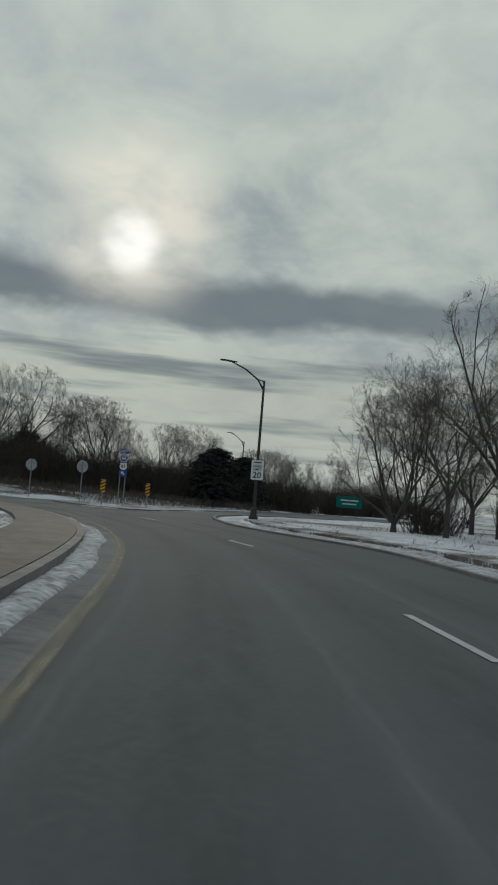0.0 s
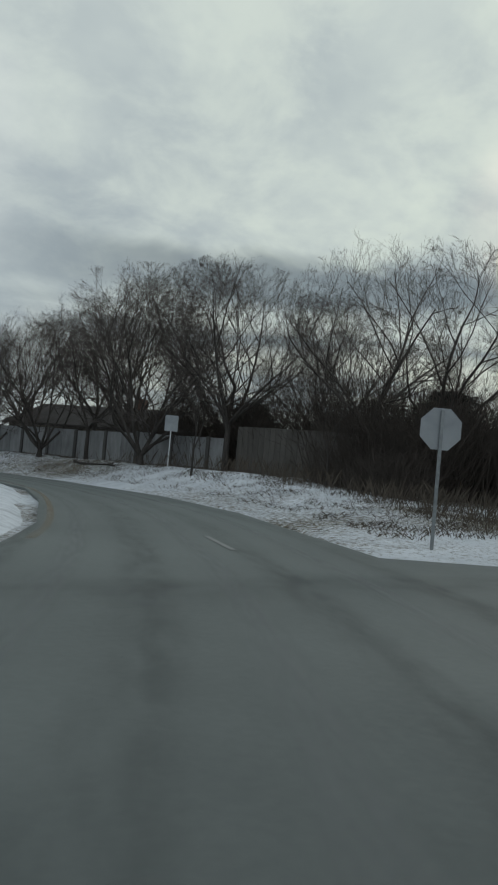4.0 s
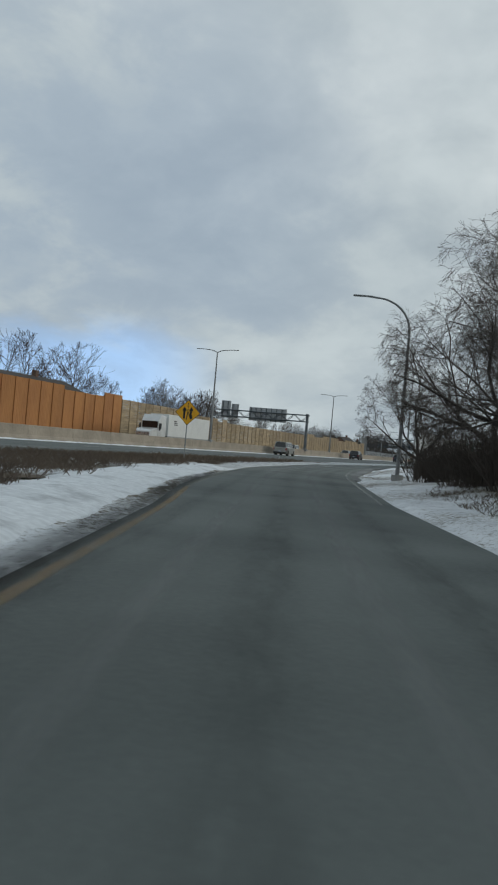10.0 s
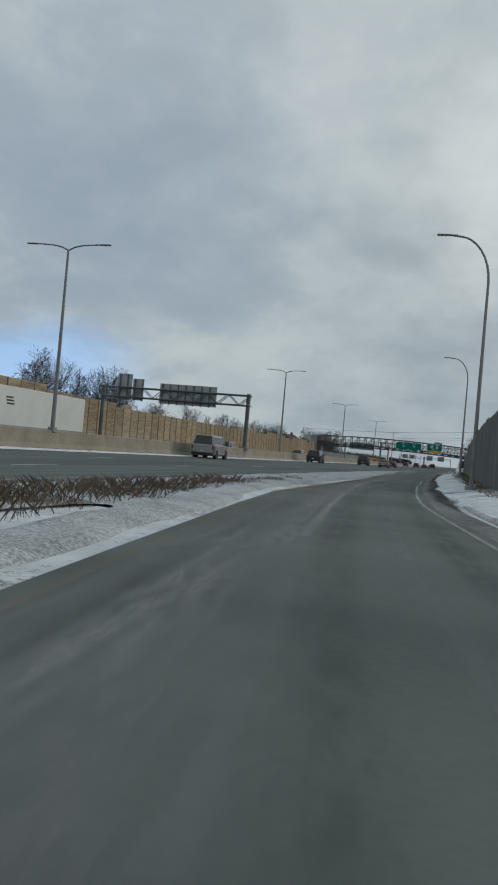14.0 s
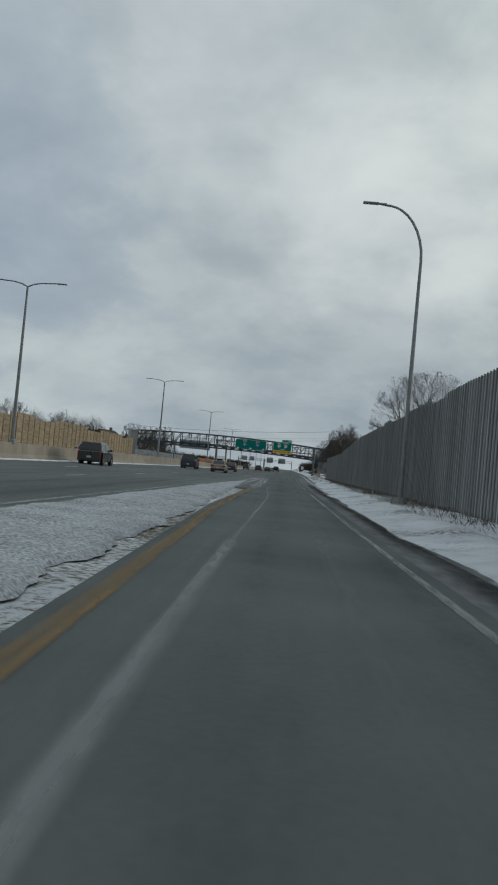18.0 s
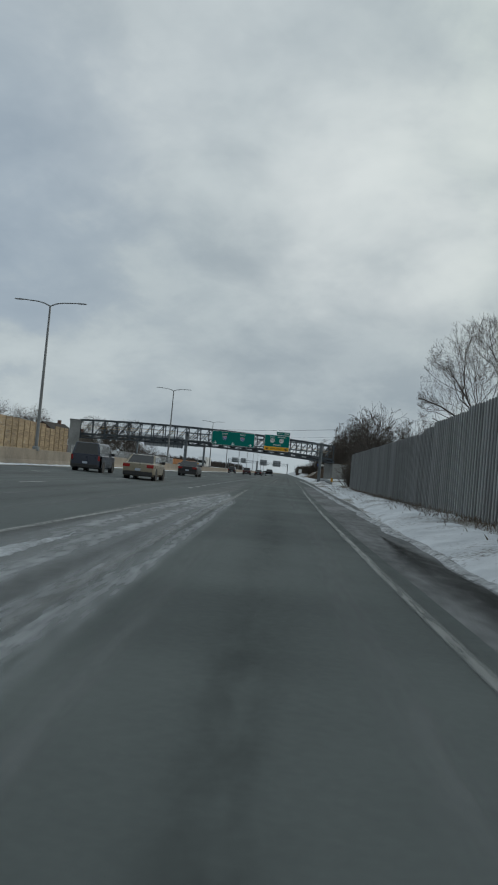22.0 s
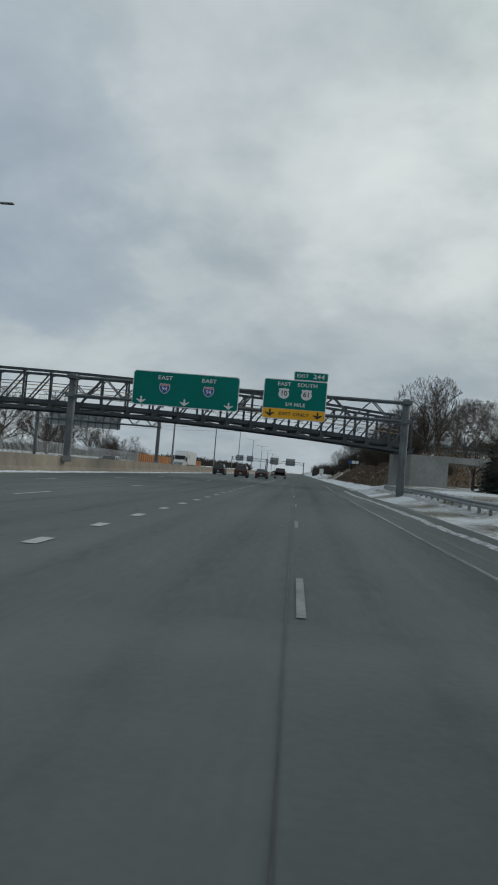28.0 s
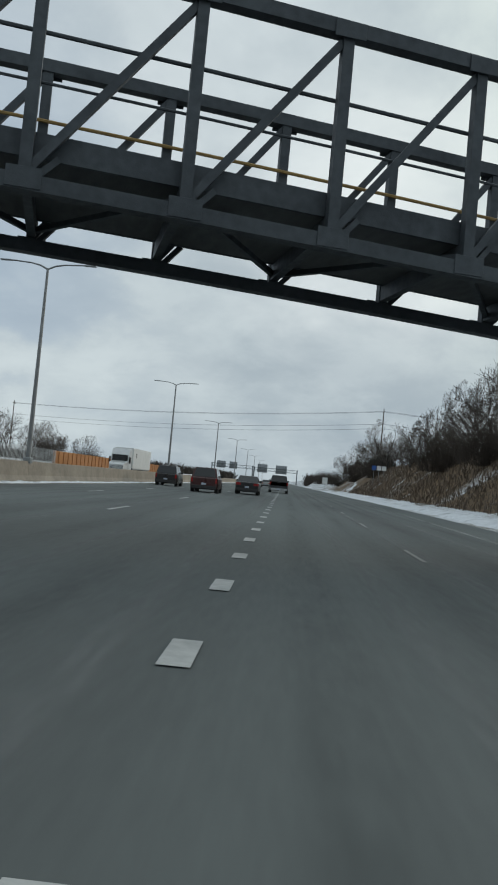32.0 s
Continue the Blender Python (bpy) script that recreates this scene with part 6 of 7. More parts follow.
def small_signs():
    t = thing("road_sign", "back of a small square sign on a white post", "road sign")
    sign_post(t, 3.0, mat="white_sign")
    plate("plate", rounded(0.62, 0.75, 0.04), -0.006, 0.006, M["sign_back"], t, pose(0, 0, 2.75 - 0.1))
    t.matrix_basis = pose(34.8, 90.5, height_at(34.8, 90.5) - 0.6, 0, 0, -30)
    t = thing("street_sign", "green street guide sign on two posts", "road sign")
    for dx in (-0.9, 0.9):
        bm = B()
        box(bm, dx - 0.05, dx + 0.05, 0.02, 0.1, -0.4, 1.9, None, 0.006)
        part("post", bm, M["wood_pole"], t)
    plate("panel", rounded(2.9, 1.3, 0.06), -0.006, 0.012, M["green_sign"], t, pose(0, 0, 1.75))
    for k, w in enumerate((2.0, 1.6)):
        plate("line", rounded(w, 0.14, 0.02), -0.012, -0.007, M["white_sign"], t, pose(0, 0, 1.95 - 0.4 * k))
    t.matrix_basis = pose(72, 59, height_at(72, 59), 0, 0, -68)
    t = thing("route_sign", "distant row of small blue route markers on posts", "road sign")
    for k in range(3):
        plate("marker", rounded(0.75, 0.75, 0.05), -0.006, 0.006, M["blue_sign"] if k == 0 else M["white_sign"], t, pose(-0.85 + 0.85 * k, 0, 2.3))
        bm = B()
        box(bm, -0.9 + 0.85 * k, -0.84 + 0.85 * k, 0.01, 0.06, -0.4, 2.6)
        part("post", bm, M["galv"], t)
    t.matrix_basis = pose(17.5, 545, height_at(17.5, 545), 0, 0, 0)
    t = thing("road_sign", "distant white sign beside the motorway", "road sign")
    plate("plate", rounded(1.3, 1.6, 0.06), -0.006, 0.012, M["white_sign"], t, pose(0, 0, 2.6))
    sign_post(t, 3.2)
    t.matrix_basis = pose(11.6, 610, height_at(11.6, 610))


small_signs()


def rail_marker():
    t = thing("object_marker", "yellow and black marker plate at the rail end", "road marker", "object markers")
    sign_post(t, 0.95)
    p = plate("plate", rounded(0.3, 0.5, 0.03), -0.006, 0.006, M["yellow_sign"], t, pose(0, 0, 0.7))
    for k in range(3):
        z0 = -0.24 + k * 0.17
        plate("stripe", [(-0.145, z0), (0.145, z0 + 0.1), (0.145, min(z0 + 0.18, 0.245)), (-0.145, z0 + 0.08)], -0.011, -0.007, M["black"], p)
    t.matrix_basis = pose(11.95, 373.4, height_at(11.95, 373.4))


rail_marker()

# ---- trees and brush ----
def grow(seed, height, trunk_r, stems, spread, kids=(5, 5, 5, 5), bole=0.2, droop=0.0, width=0.45, fine=1.35):
    """A bare tree: a bole, rising stems and four orders of thinner branches, kept within a rounded crown."""
    rnd = random.Random(seed)
    wood, twigs = B(), B()
    low = height * (bole * 0.75 if droop == 0 else 0.08)
    mid, rz, rx = (height + low) / 2, (height - low) / 2, height * width
    ratio = (0.6, 0.55, 0.52, 0.5)
    orders = len(kids)

    def inside_crown(p):
        u = 1.0 + 0.14 * noise.noise(p * (2.2 / height) + Vector((seed, 0, 0))) + 0.08 * noise.noise(p * (7.0 / height))
        return (p.x * p.x + p.y * p.y) / (rx * rx) + ((p.z - mid) / rz) ** 2 < u * u

    def turned(v, ang):
        a = v.orthogonal().normalized()
        a.rotate(Matrix.Rotation(rnd.uniform(0, 6.283), 3, v))
        return (v * math.cos(ang) + a * math.sin(ang)).normalized()

    def limb(p, d, ln, r, lev):
        steps = (6, 4, 3, 2, 2)[lev]
        for _ in range(9):
            if inside_crown(p + d * ln):
                break
            ln *= 0.84
        if ln < 0.12:
            return
        pts, rad = [p.copy()], [r]
        q, v = p.copy(), d.copy()
        for k in range(steps):
            g = 0.17 if lev < 2 else 0.11
            v = v + Vector((rnd.gauss(0, g), rnd.gauss(0, g), rnd.gauss(0, 0.12) + (0.03 if droop == 0 else 0.03) - droop * (lev * 0.16)))
            v.normalize()
            if k and not inside_crown(q + v * ln / steps):
                if lev > 1 or k > 2:
                    break
                v = (v + (Vector((0, 0, mid)) - q).normalized() * 0.35).normalized()
            q = q + v * ln / steps
            pts.append(q.copy())
            rad.append(max(r * (1 - (0.86 if lev == 0 else 0.68) * (k + 1) / steps), 0.003 * fine))
        steps = len(pts) - 1
        tube(wood if lev < 2 else twigs, pts, rad, (7, 5, 4, 3, 3)[lev], False)
        if lev >= orders:
            return
        n = kids[lev]
        for k in range(n):
            u = 0.2 + 0.8 * (k + rnd.uniform(0.1, 0.9)) / n
            i = min(int(u * steps), steps - 1)
            base = pts[i].lerp(pts[i + 1], u * steps - i)
            seg = (pts[i + 1] - pts[i]).normalized()
            nd = turned(seg, rnd.uniform(0.5, 1.0) if lev < 2 else rnd.uniform(0.45, 1.0))
            nd = (nd + Vector((0, 0, 0.09 - droop * (0.15 + lev * 0.22)))).normalized()
            limb(base, nd, ln * ratio[lev] * rnd.uniform(0.8, 1.2) * (1.2 - 0.4 * u), max(rad[i] * rnd.uniform(0.42, 0.6) * (0.8 if lev > 1 else 1), 0.0036 * fine), lev + 1)

    top = Vector((0, 0, height * bole))
    tube(wood, [(0, 0, -0.4), (0, 0, 0.15), top * 0.5, top], [trunk_r * 1.35, trunk_r, trunk_r * 0.9, trunk_r * 0.75], 9, False)
    for k in range(stems):
        a = 6.283 * (k + rnd.uniform(-0.3, 0.3)) / stems
        tilt_ = spread * rnd.uniform(0.55, 1.1) * (0.3 if k == 0 else 1)
        d = Vector((math.cos(a) * math.sin(tilt_), math.sin(a) * math.sin(tilt_), math.cos(tilt_))).normalized()
        limb(top * rnd.uniform(0.75, 1.0), d, height * (1 - bole) * 0.86, trunk_r * (0.6 if k == 0 else 0.48), 0)
    return wood, twigs


TREE_KINDS = {}


def tree_kind(key, label, category, seed, twig_mat="twig", **kw):
    t = thing("bare_tree", label, category, "bare trees")
    w, c = grow(seed, **kw)
    part("trunk", w, M["bark"], t)
    part("crown", c, M[twig_mat], t)
    TREE_KINDS[key] = [t, False]


tree_kind("oak", "broad bare tree with a rounded crown of fine twigs", "tree", 3, height=11, trunk_r=0.2, stems=6, spread=0.95, kids=(7, 5, 6, 6), bole=0.2, width=0.48, fine=1.15)
tree_kind("elm", "tall bare tree with upswept limbs", "tree", 8, height=14, trunk_r=0.22, stems=5, spread=0.65, kids=(7, 5, 6, 6), bole=0.22, width=0.36, fine=1.15)
tree_kind("multi", "bare tree branching low into many thin stems", "tree", 15, height=10.5, trunk_r=0.2, stems=7, spread=0.8, kids=(6, 5, 6, 7), bole=0.05, width=0.46, fine=1.1)
tree_kind("willow", "bare tree with long drooping twigs", "tree", 21, height=9, trunk_r=0.22, stems=7, spread=1.1, kids=(7, 6, 7, 5), bole=0.2, droop=0.32, width=0.6, fine=1.3)
tree_kind("frost", "bare tree with pale frosted twigs", "tree", 33, "twig_frost", height=12, trunk_r=0.2, stems=5, spread=0.8, kids=(6, 5, 6, 5), bole=0.22, width=0.42)
tree_kind("sapling", "slender bare young tree", "tree", 41, height=6, trunk_r=0.06, stems=3, spread=0.5, kids=(5, 4, 3), bole=0.25, width=0.28)
tree_kind("far_oak", "distant broad bare tree with a rounded crown", "tree", 51, "brush", height=11, trunk_r=0.24, stems=6, spread=1.0, kids=(6, 5, 6), bole=0.15, width=0.5, fine=5.0)
tree_kind("far_multi", "distant bare tree with many low stems", "tree", 52, "brush", height=10.5, trunk_r=0.24, stems=7, spread=0.85, kids=(6, 5, 5), bole=0.05, width=0.45, fine=5.0)
tree_kind("far_frost", "distant bare tree with pale twigs", "tree", 53, "twig_frost", height=12, trunk_r=0.24, stems=6, spread=0.9, kids=(6, 5, 5), bole=0.15, width=0.44, fine=5.0)


def plant(key, x, y, size=1.0, turn=0.0, z=None):
    t, used = TREE_KINDS[key]
    m = pose(x, y, height_at(x, y) if z is None else z, 0, 0, turn) @ Matrix.Diagonal((size, size, size, 1))
    if not used:
        t.matrix_basis = m
        TREE_KINDS[key][1] = True
        return t
    saved = t.scale.copy()
    t.scale = (1, 1, 1)
    c = copy_thing(t, m)
    t.scale = saved
    return c


def conifer_mesh(seed, h, w, power):
    rnd = random.Random(seed)
    wood, leaf = B(), B()
    tube(wood, [(0, 0, -0.3), (0, 0, h * 0.5), (0, 0, h * 0.97)], [0.16, 0.1, 0.02], 7, False)
    z = h * 0.06
    while z < h * 0.97:
        r = w * (1 - z / h) ** power
        n = 9 + int(r * 4)
        for k in range(n):
            a = rnd.uniform(0, 6.283)
            zz = z + rnd.uniform(-0.035, 0.035) * h
            l = r * rnd.uniform(0.6, 1.12)
            d = Vector((math.cos(a), math.sin(a), 0))
            p, q = Vector((0, 0, zz)), Vector((0, 0, zz)) + d * l + Vector((0, 0, -0.18 * l + rnd.gauss(0, 0.08)))
            tube(wood, [p, q], [0.025, 0.008], 3, False)
            s = d.cross(Vector((0, 0, 1)))
            for j in range(int(8 + l * 9)):
                u = rnd.uniform(0.15, 1.0)
                c = p.lerp(q, u)
                e = (s * rnd.choice((-1, 1)) * rnd.uniform(0.5, 1) + d * 0.6 + Vector((0, 0, rnd.gauss(-0.2, 0.3)))).normalized() * rnd.uniform(0.26, 0.5)
                o = Vector((rnd.gauss(0, 1), rnd.gauss(0, 1), rnd.gauss(0, 1))).normalized() * 0.075
                vs = [leaf.verts.new(c - o), leaf.verts.new(c + o), leaf.verts.new(c + e + o * 0.3)]
                leaf.faces.new(vs)
        z += h * 0.028
    return wood, leaf


def conifer_kind(key, seed, h, w, power=0.85):
    t = thing("spruce_tree", "dark green spruce with dense branches", "tree", "spruces")
    a, b = conifer_mesh(seed, h, w, power)
    part("trunk", a, M["bark"], t)
    part("crown", b, M["needles"], t)
    TREE_KINDS[key] = [t, False]


conifer_kind("spruce", 5, 8.4, 4.3)
conifer_kind("cedar", 6, 4.5, 2.4, 0.3)


def shrub_kind(key, seed, h, w, n, label):
    rnd = random.Random(seed)
    bm = B()
    for k in range(n):
        a, r = rnd.uniform(0, 6.283), rnd.uniform(0, w) ** 0.9
        p = Vector((math.cos(a) * r, math.sin(a) * r, -0.1))
        d = Vector((math.cos(a) * 0.35 + rnd.gauss(0, 0.25), math.sin(a) * 0.35 + rnd.gauss(0, 0.25), 1)).normalized()
        l = h * rnd.uniform(0.5, 1.05)
        m1 = p + d * l * 0.55
        q = m1 + (d + Vector((rnd.gauss(0, 0.35), rnd.gauss(0, 0.35), 0))).normalized() * l * 0.45
        tube(bm, [p, m1, q], [0.02, 0.013, 0.005], 3, False)
        for j in range(5):
            c = m1.lerp(q, rnd.random()) if j % 2 else p.lerp(m1, rnd.uniform(0.3, 1))
            e = (d + Vector((rnd.gauss(0, 0.8), rnd.gauss(0, 0.8), rnd.gauss(0, 0.3)))).normalized() * l * rnd.uniform(0.2, 0.4)
            tube(bm, [c, c + e], [0.010, 0.004], 3, False)
    t = thing("bush", label, "bush", "bare bushes")
    part("stem_tangle", bm, M["brush"], t)
    TREE_KINDS[key] = [t, False]


shrub_kind("bush", 11, 2.6, 1.9, 230, "dense leafless bush of grey-brown stems")
shrub_kind("thicket", 12, 4.6, 3.2, 420, "tall tangled leafless thicket")



def fallen_branch(x, y, turn, seed):
    """A broken limb lying on the bank, with side twigs."""
    rnd = random.Random(seed)
    t = thing("fallen_branch", "broken bare limb lying on the snowy bank", "branch")
    bm, tw = B(), B()
    pts = [Vector((-1.6 + 0.55 * k, rnd.gauss(0, 0.1), 0.12 + 0.1 * math.sin(k * 0.9) + 0.05 * k)) for k in range(7)]
    tube(bm, pts, [0.02, 0.03, 0.035, 0.045, 0.05, 0.06, 0.065], 7)
    for k in range(46):
        i = rnd.randrange(0, 6)
        p = pts[i].lerp(pts[i + 1], rnd.random())
        d = Vector((rnd.uniform(-1, 0.3), rnd.gauss(0, 0.7), rnd.uniform(0.0, 0.8))).normalized() * rnd.uniform(0.3, 1.0)
        tube(tw, [p, p + d * 0.5 + Vector((0, rnd.gauss(0, 0.04), 0.02)), p + d], [0.014, 0.009, 0.004], 4, False)
    part("limb", bm, M["bark"], t)
    part("twigs", tw, M["twig"], t)
    t.matrix_basis = pose(x, y, height_at(x, y), 0, 0, turn)


fallen_branch(32.6, 93.2, 195, 3)
# trees right of the first road
for k, x, y, s, a in (("multi", 23.6, 40.6, 0.85, 20), ("elm", 21.6, 37.6, 0.62, 80), ("elm", 28.2, 36.2, 1.0, 140), ("oak", 33, 38.5, 0.8, 200), ("multi", 26.5, 40.2, 0.8, 300), ("elm", 31.5, 34.0, 0.95, 33), ("bush", 25, 39, 0.8, 50), ("oak", 40, 37, 0.8, 250), ("elm", 52, 30, 0.85, 50), ("oak", 58, 38, 0.75, 10), ("multi", 62, 44, 0.62, 0), ("bush", 41, 36, 1.0, 0), ("bush", 45, 35, 1.1, 90), ("thicket", 55, 34, 0.9, 40), ("oak", 82, 57, 0.62, 30), ("multi", 90, 52, 0.7, 60)):
    plant(k, x, y, s, a)
# the thicket and trees behind the junction
rnd = random.Random(77)
for k in range(30):
    x = 36 + k * 1.9 + rnd.uniform(-1, 1)
    y = 78 - k * 0.62 + rnd.uniform(-2.5, 4)
    plant(rnd.choice(("thicket", "bush", "thicket", "bush")), x, y, rnd.uniform(0.7, 1.05), rnd.uniform(0, 360))
for k, x, y, s, a in (("elm", 40.3, 83.0, 0.82, 10), ("frost", 43.5, 81.5, 0.95, 120), ("oak", 41.8, 97, 1.15, 60), ("oak", 47, 94, 1.0, 200), ("multi", 50, 98, 1.0, 30), ("oak", 38.5, 103, 1.15, 300), ("elm", 44.5, 104, 0.9, 80), ("thicket", 43, 85, 1.3, 0), ("cedar", 46, 83.5, 1.1, 90), ("thicket", 48.5, 86, 1.2, 0), ("frost", 52, 79, 0.8, 250), ("oak", 58, 82, 0.75, 100), ("elm", 64, 76, 0.62, 10), ("multi", 70, 78, 0.85, 60), ("oak", 78, 72, 0.65, 180), ("elm", 86, 74, 0.6, 0), ("multi", 95, 70, 0.8, 70), ("oak", 66, 68, 0.6, 10), ("multi", 61, 71, 0.62, 140), ("oak", 55, 73, 0.7, 200), ("oak", 49, 78, 0.85, 30), ("multi", 45, 80, 0.8, 75), ("oak", 72, 66, 0.55, 50), ("thicket", 68, 65, 1.0, 0), ("cedar", 54.5, 68, 1.15, 80), ("cedar", 57.5, 68.5, 1.3, 160), ("cedar", 60.5, 67, 1.2, 240), ("thicket", 39.6, 92.6, 1.0, 30), ("thicket", 41.2, 90.2, 1.05, 140), ("cedar", 42.0, 94.5, 0.9, 0), ("thicket", 38.8, 95.6, 0.95, 250), ("sapling", 33.8, 86.5, 0.9, 0), ("sapling", 36.2, 80.5, 0.8, 100)):
    plant(k, x, y, s, a)
rnd = random.Random(41)
for k in range(20):
    u = k / 19
    plant("thicket" if k % 3 else "bush", 40.0 + 19.5 * u + rnd.uniform(-0.6, 0.6), 80.5 - 13.0 * u ** 0.7 + rnd.uniform(-0.8, 0.8), rnd.uniform(0.72, 1.0), rnd.uniform(0, 360))
# along the grey noise wall
for k, x, y, s, a in (("multi", 31.0, 106.0, 0.74, 40), ("multi", 32.4, 101.2, 0.8, 160), ("elm", 33.9, 98.2, 0.55, 210), ("sapling", 30.4, 108.5, 0.75, 20), ("sapling", 28.6, 114.2, 0.8, 60), ("sapling", 27.3, 118.6, 0.7, 130), ("sapling", 25.4, 125.4, 0.7, 220), ("multi", 38.2, 99.5, 0.95, 120), ("elm", 38, 107, 0.85, 77), ("oak", 35.5, 112, 0.9, 300), ("spruce", 30.2, 121.5, 0.9, 0), ("oak", 28.0, 130.5, 1.0, 300), ("multi", 33.5, 117, 0.85, 30), ("multi", 27.9, 122.6, 0.5, 200), ("oak", 27.2, 137.5, 0.95, 70), ("elm", 28.6, 129.6, 0.74, 10), ("willow", 22.2, 141.5, 0.95, 30), ("multi", 23.6, 137.2, 0.8, 200), ("willow", 20.6, 150.5, 1.0, 120), ("willow", 17.3, 152.4, 0.6, 250), ("bush", 17.6, 155.5, 0.5, 10), ("bush", 18.2, 159, 0.55, 70), ("bush", 17.0, 162.5, 0.5, 140), ("bush", 16.4, 167, 0.45, 200), ("thicket", 19.5, 158, 0.6, 0), ("thicket", 17.8, 172, 0.55, 30), ("multi", 24.5, 145, 0.95, 60), ("oak", 22.0, 152, 0.8, 15), ("oak", 28, 141, 0.95, 250), ("bush", 20.6, 143, 0.8, 0), ("bush", 22.4, 138.5, 0.85, 70), ("thicket", 23.5, 146, 0.8, 20), ("bush", 18.6, 149, 0.7, 140), ("thicket", 26, 137, 0.75, 200), ("oak", 33, 135, 0.9, 20), ("elm", 38, 122, 0.9, 310), ("oak", 42, 110, 1.0, 45), ("oak", 17.3, 94.5, 1.5, 40), ("multi", 34.6, 93, 0.9, 300), ("elm", 37.0, 89.0, 0.74, 210)):
    plant(k, x, y, s, a)
# behind the board fence
for k, x, y, s, a in (("oak", 27.3, 345, 1.78, 20), ("thicket", 15.5, 312, 0.85, 0), ("thicket", 16, 322, 0.85, 70), ("far_multi", 17.5, 318, 0.55, 0), ("far_multi", 14.4, 342.5, 0.86, 10), ("far_oak", 18.5, 334, 0.62, 120), ("oak", 22.0, 427, 0.85, 10), ("far_oak", 19, 352, 0.75, 300), ("thicket", 15.2, 357, 0.8, 0), ("thicket", 17, 352, 0.85, 50), ("bush", 14.6, 362, 1.0, 0), ("thicket", 16.5, 368, 0.85, 30), ("cedar", 17.5, 375, 0.9, 0), ("thicket", 17.5, 384, 0.9, 90), ("far_multi", 21, 390, 0.75, 10), ("spruce", 20, 362, 0.62, 0), ("cedar", 18.5, 398, 1.0, 0), ("thicket", 20.5, 408, 0.55, 40), ("far_oak", 25, 404, 0.6, 80)):
    plant(k, x, y, s, a)
rnd = random.Random(19)
for k in range(13):
    plant(("thicket", "cedar", "bush")[k % 3], 14.6 + rnd.uniform(0, 2.4), 340 + 2.7 * k + rnd.uniform(-0.8, 0.8), rnd.uniform(0.42, 0.62), rnd.uniform(0, 360))
# up the slope beyond the footbridge
rnd = random.Random(5)
for k in range(46):
    y = 432 + k * 5.2 + rnd.uniform(-2, 2)
    x = 20 + rnd.uniform(0, 13) - 1.5 * (k > 22)
    plant(rnd.choice(("thicket", "far_multi", "bush", "far_oak", "cedar", "far_multi", "thicket", "far_frost")), x, y, rnd.uniform(0.6, 0.9), rnd.uniform(0, 360))
for k, x, y, s, a in (("far_multi", 19.5, 470, 0.85, 0), ("far_oak", 21, 452, 0.95, 60), ("far_frost", 24, 462, 1.0, 160), ("oak", 24, 442, 0.7, 260), ("far_oak", 32, 458, 0.8, 20), ("far_oak", 21.5, 483, 0.85, 110), ("far_multi", 24, 478, 0.95, 210), ("far_oak", 22, 494, 0.8, 310), ("far_multi", 20.5, 508, 0.75, 40), ("thicket", 20, 462, 1.0, 0), ("thicket", 19.5, 478, 1.0, 90), ("thicket", 19, 496, 1.0, 190), ("far_frost", 25, 500, 0.8, 20), ("far_multi", 20.5, 530, 0.7, 200), ("thicket", 18.5, 560, 0.9, 10), ("thicket", 17.5, 590, 0.9, 70), ("bush", 16, 620, 1.2, 70), ("thicket", 16.5, 660, 1.0, 70), ("thicket", 16.5, 700, 1.0, 70), ("thicket", 16.5, 750, 1.0, 20)):
    plant(k, x, y, s, a)
# beyond the far noise wall
rnd = random.Random(9)
for k, x, y, s, a in (("far_oak", -48, 231, 1.31, 0), ("far_oak", -55, 222, 1.38, 80), ("far_oak", -50, 240, 1.00, 200), ("far_frost", -48, 262, 1.02, 30), ("far_multi", -50, 272, 1.19, 100), ("far_oak", -46, 281, 1.06, 30), ("far_multi", -49, 288, 1.12, 310), ("spruce", -52, 236.5, 0.62, 0), ("spruce", -50, 252, 0.62, 60), ("far_oak", -55, 276, 1.00, 200), ("far_multi", -50, 292, 1.12, 20), ("far_oak", -58, 300, 0.88, 0), ("far_oak", -37, 474, 1.0, 40), ("far_oak", -41, 462, 0.9, 140), ("far_multi", -39, 492, 0.8, 10)):
    plant(k, x, y, s, a)
for k in range(44):
    y = 300 + k * 8.5 + rnd.uniform(-3, 3)
    plant(rnd.choice(("far_oak", "far_multi", "far_oak", "far_frost", "thicket", "far_multi")), -46 - rnd.uniform(0, 22), y, rnd.uniform(0.7, 1.1), rnd.uniform(0, 360))
for k in range(22):
    plant(rnd.choice(("far_oak", "far_oak", "far_multi", "spruce")), -60 - rnd.uniform(0, 30), 120 + k * 8, rnd.uniform(0.55, 0.85), rnd.uniform(0, 360))


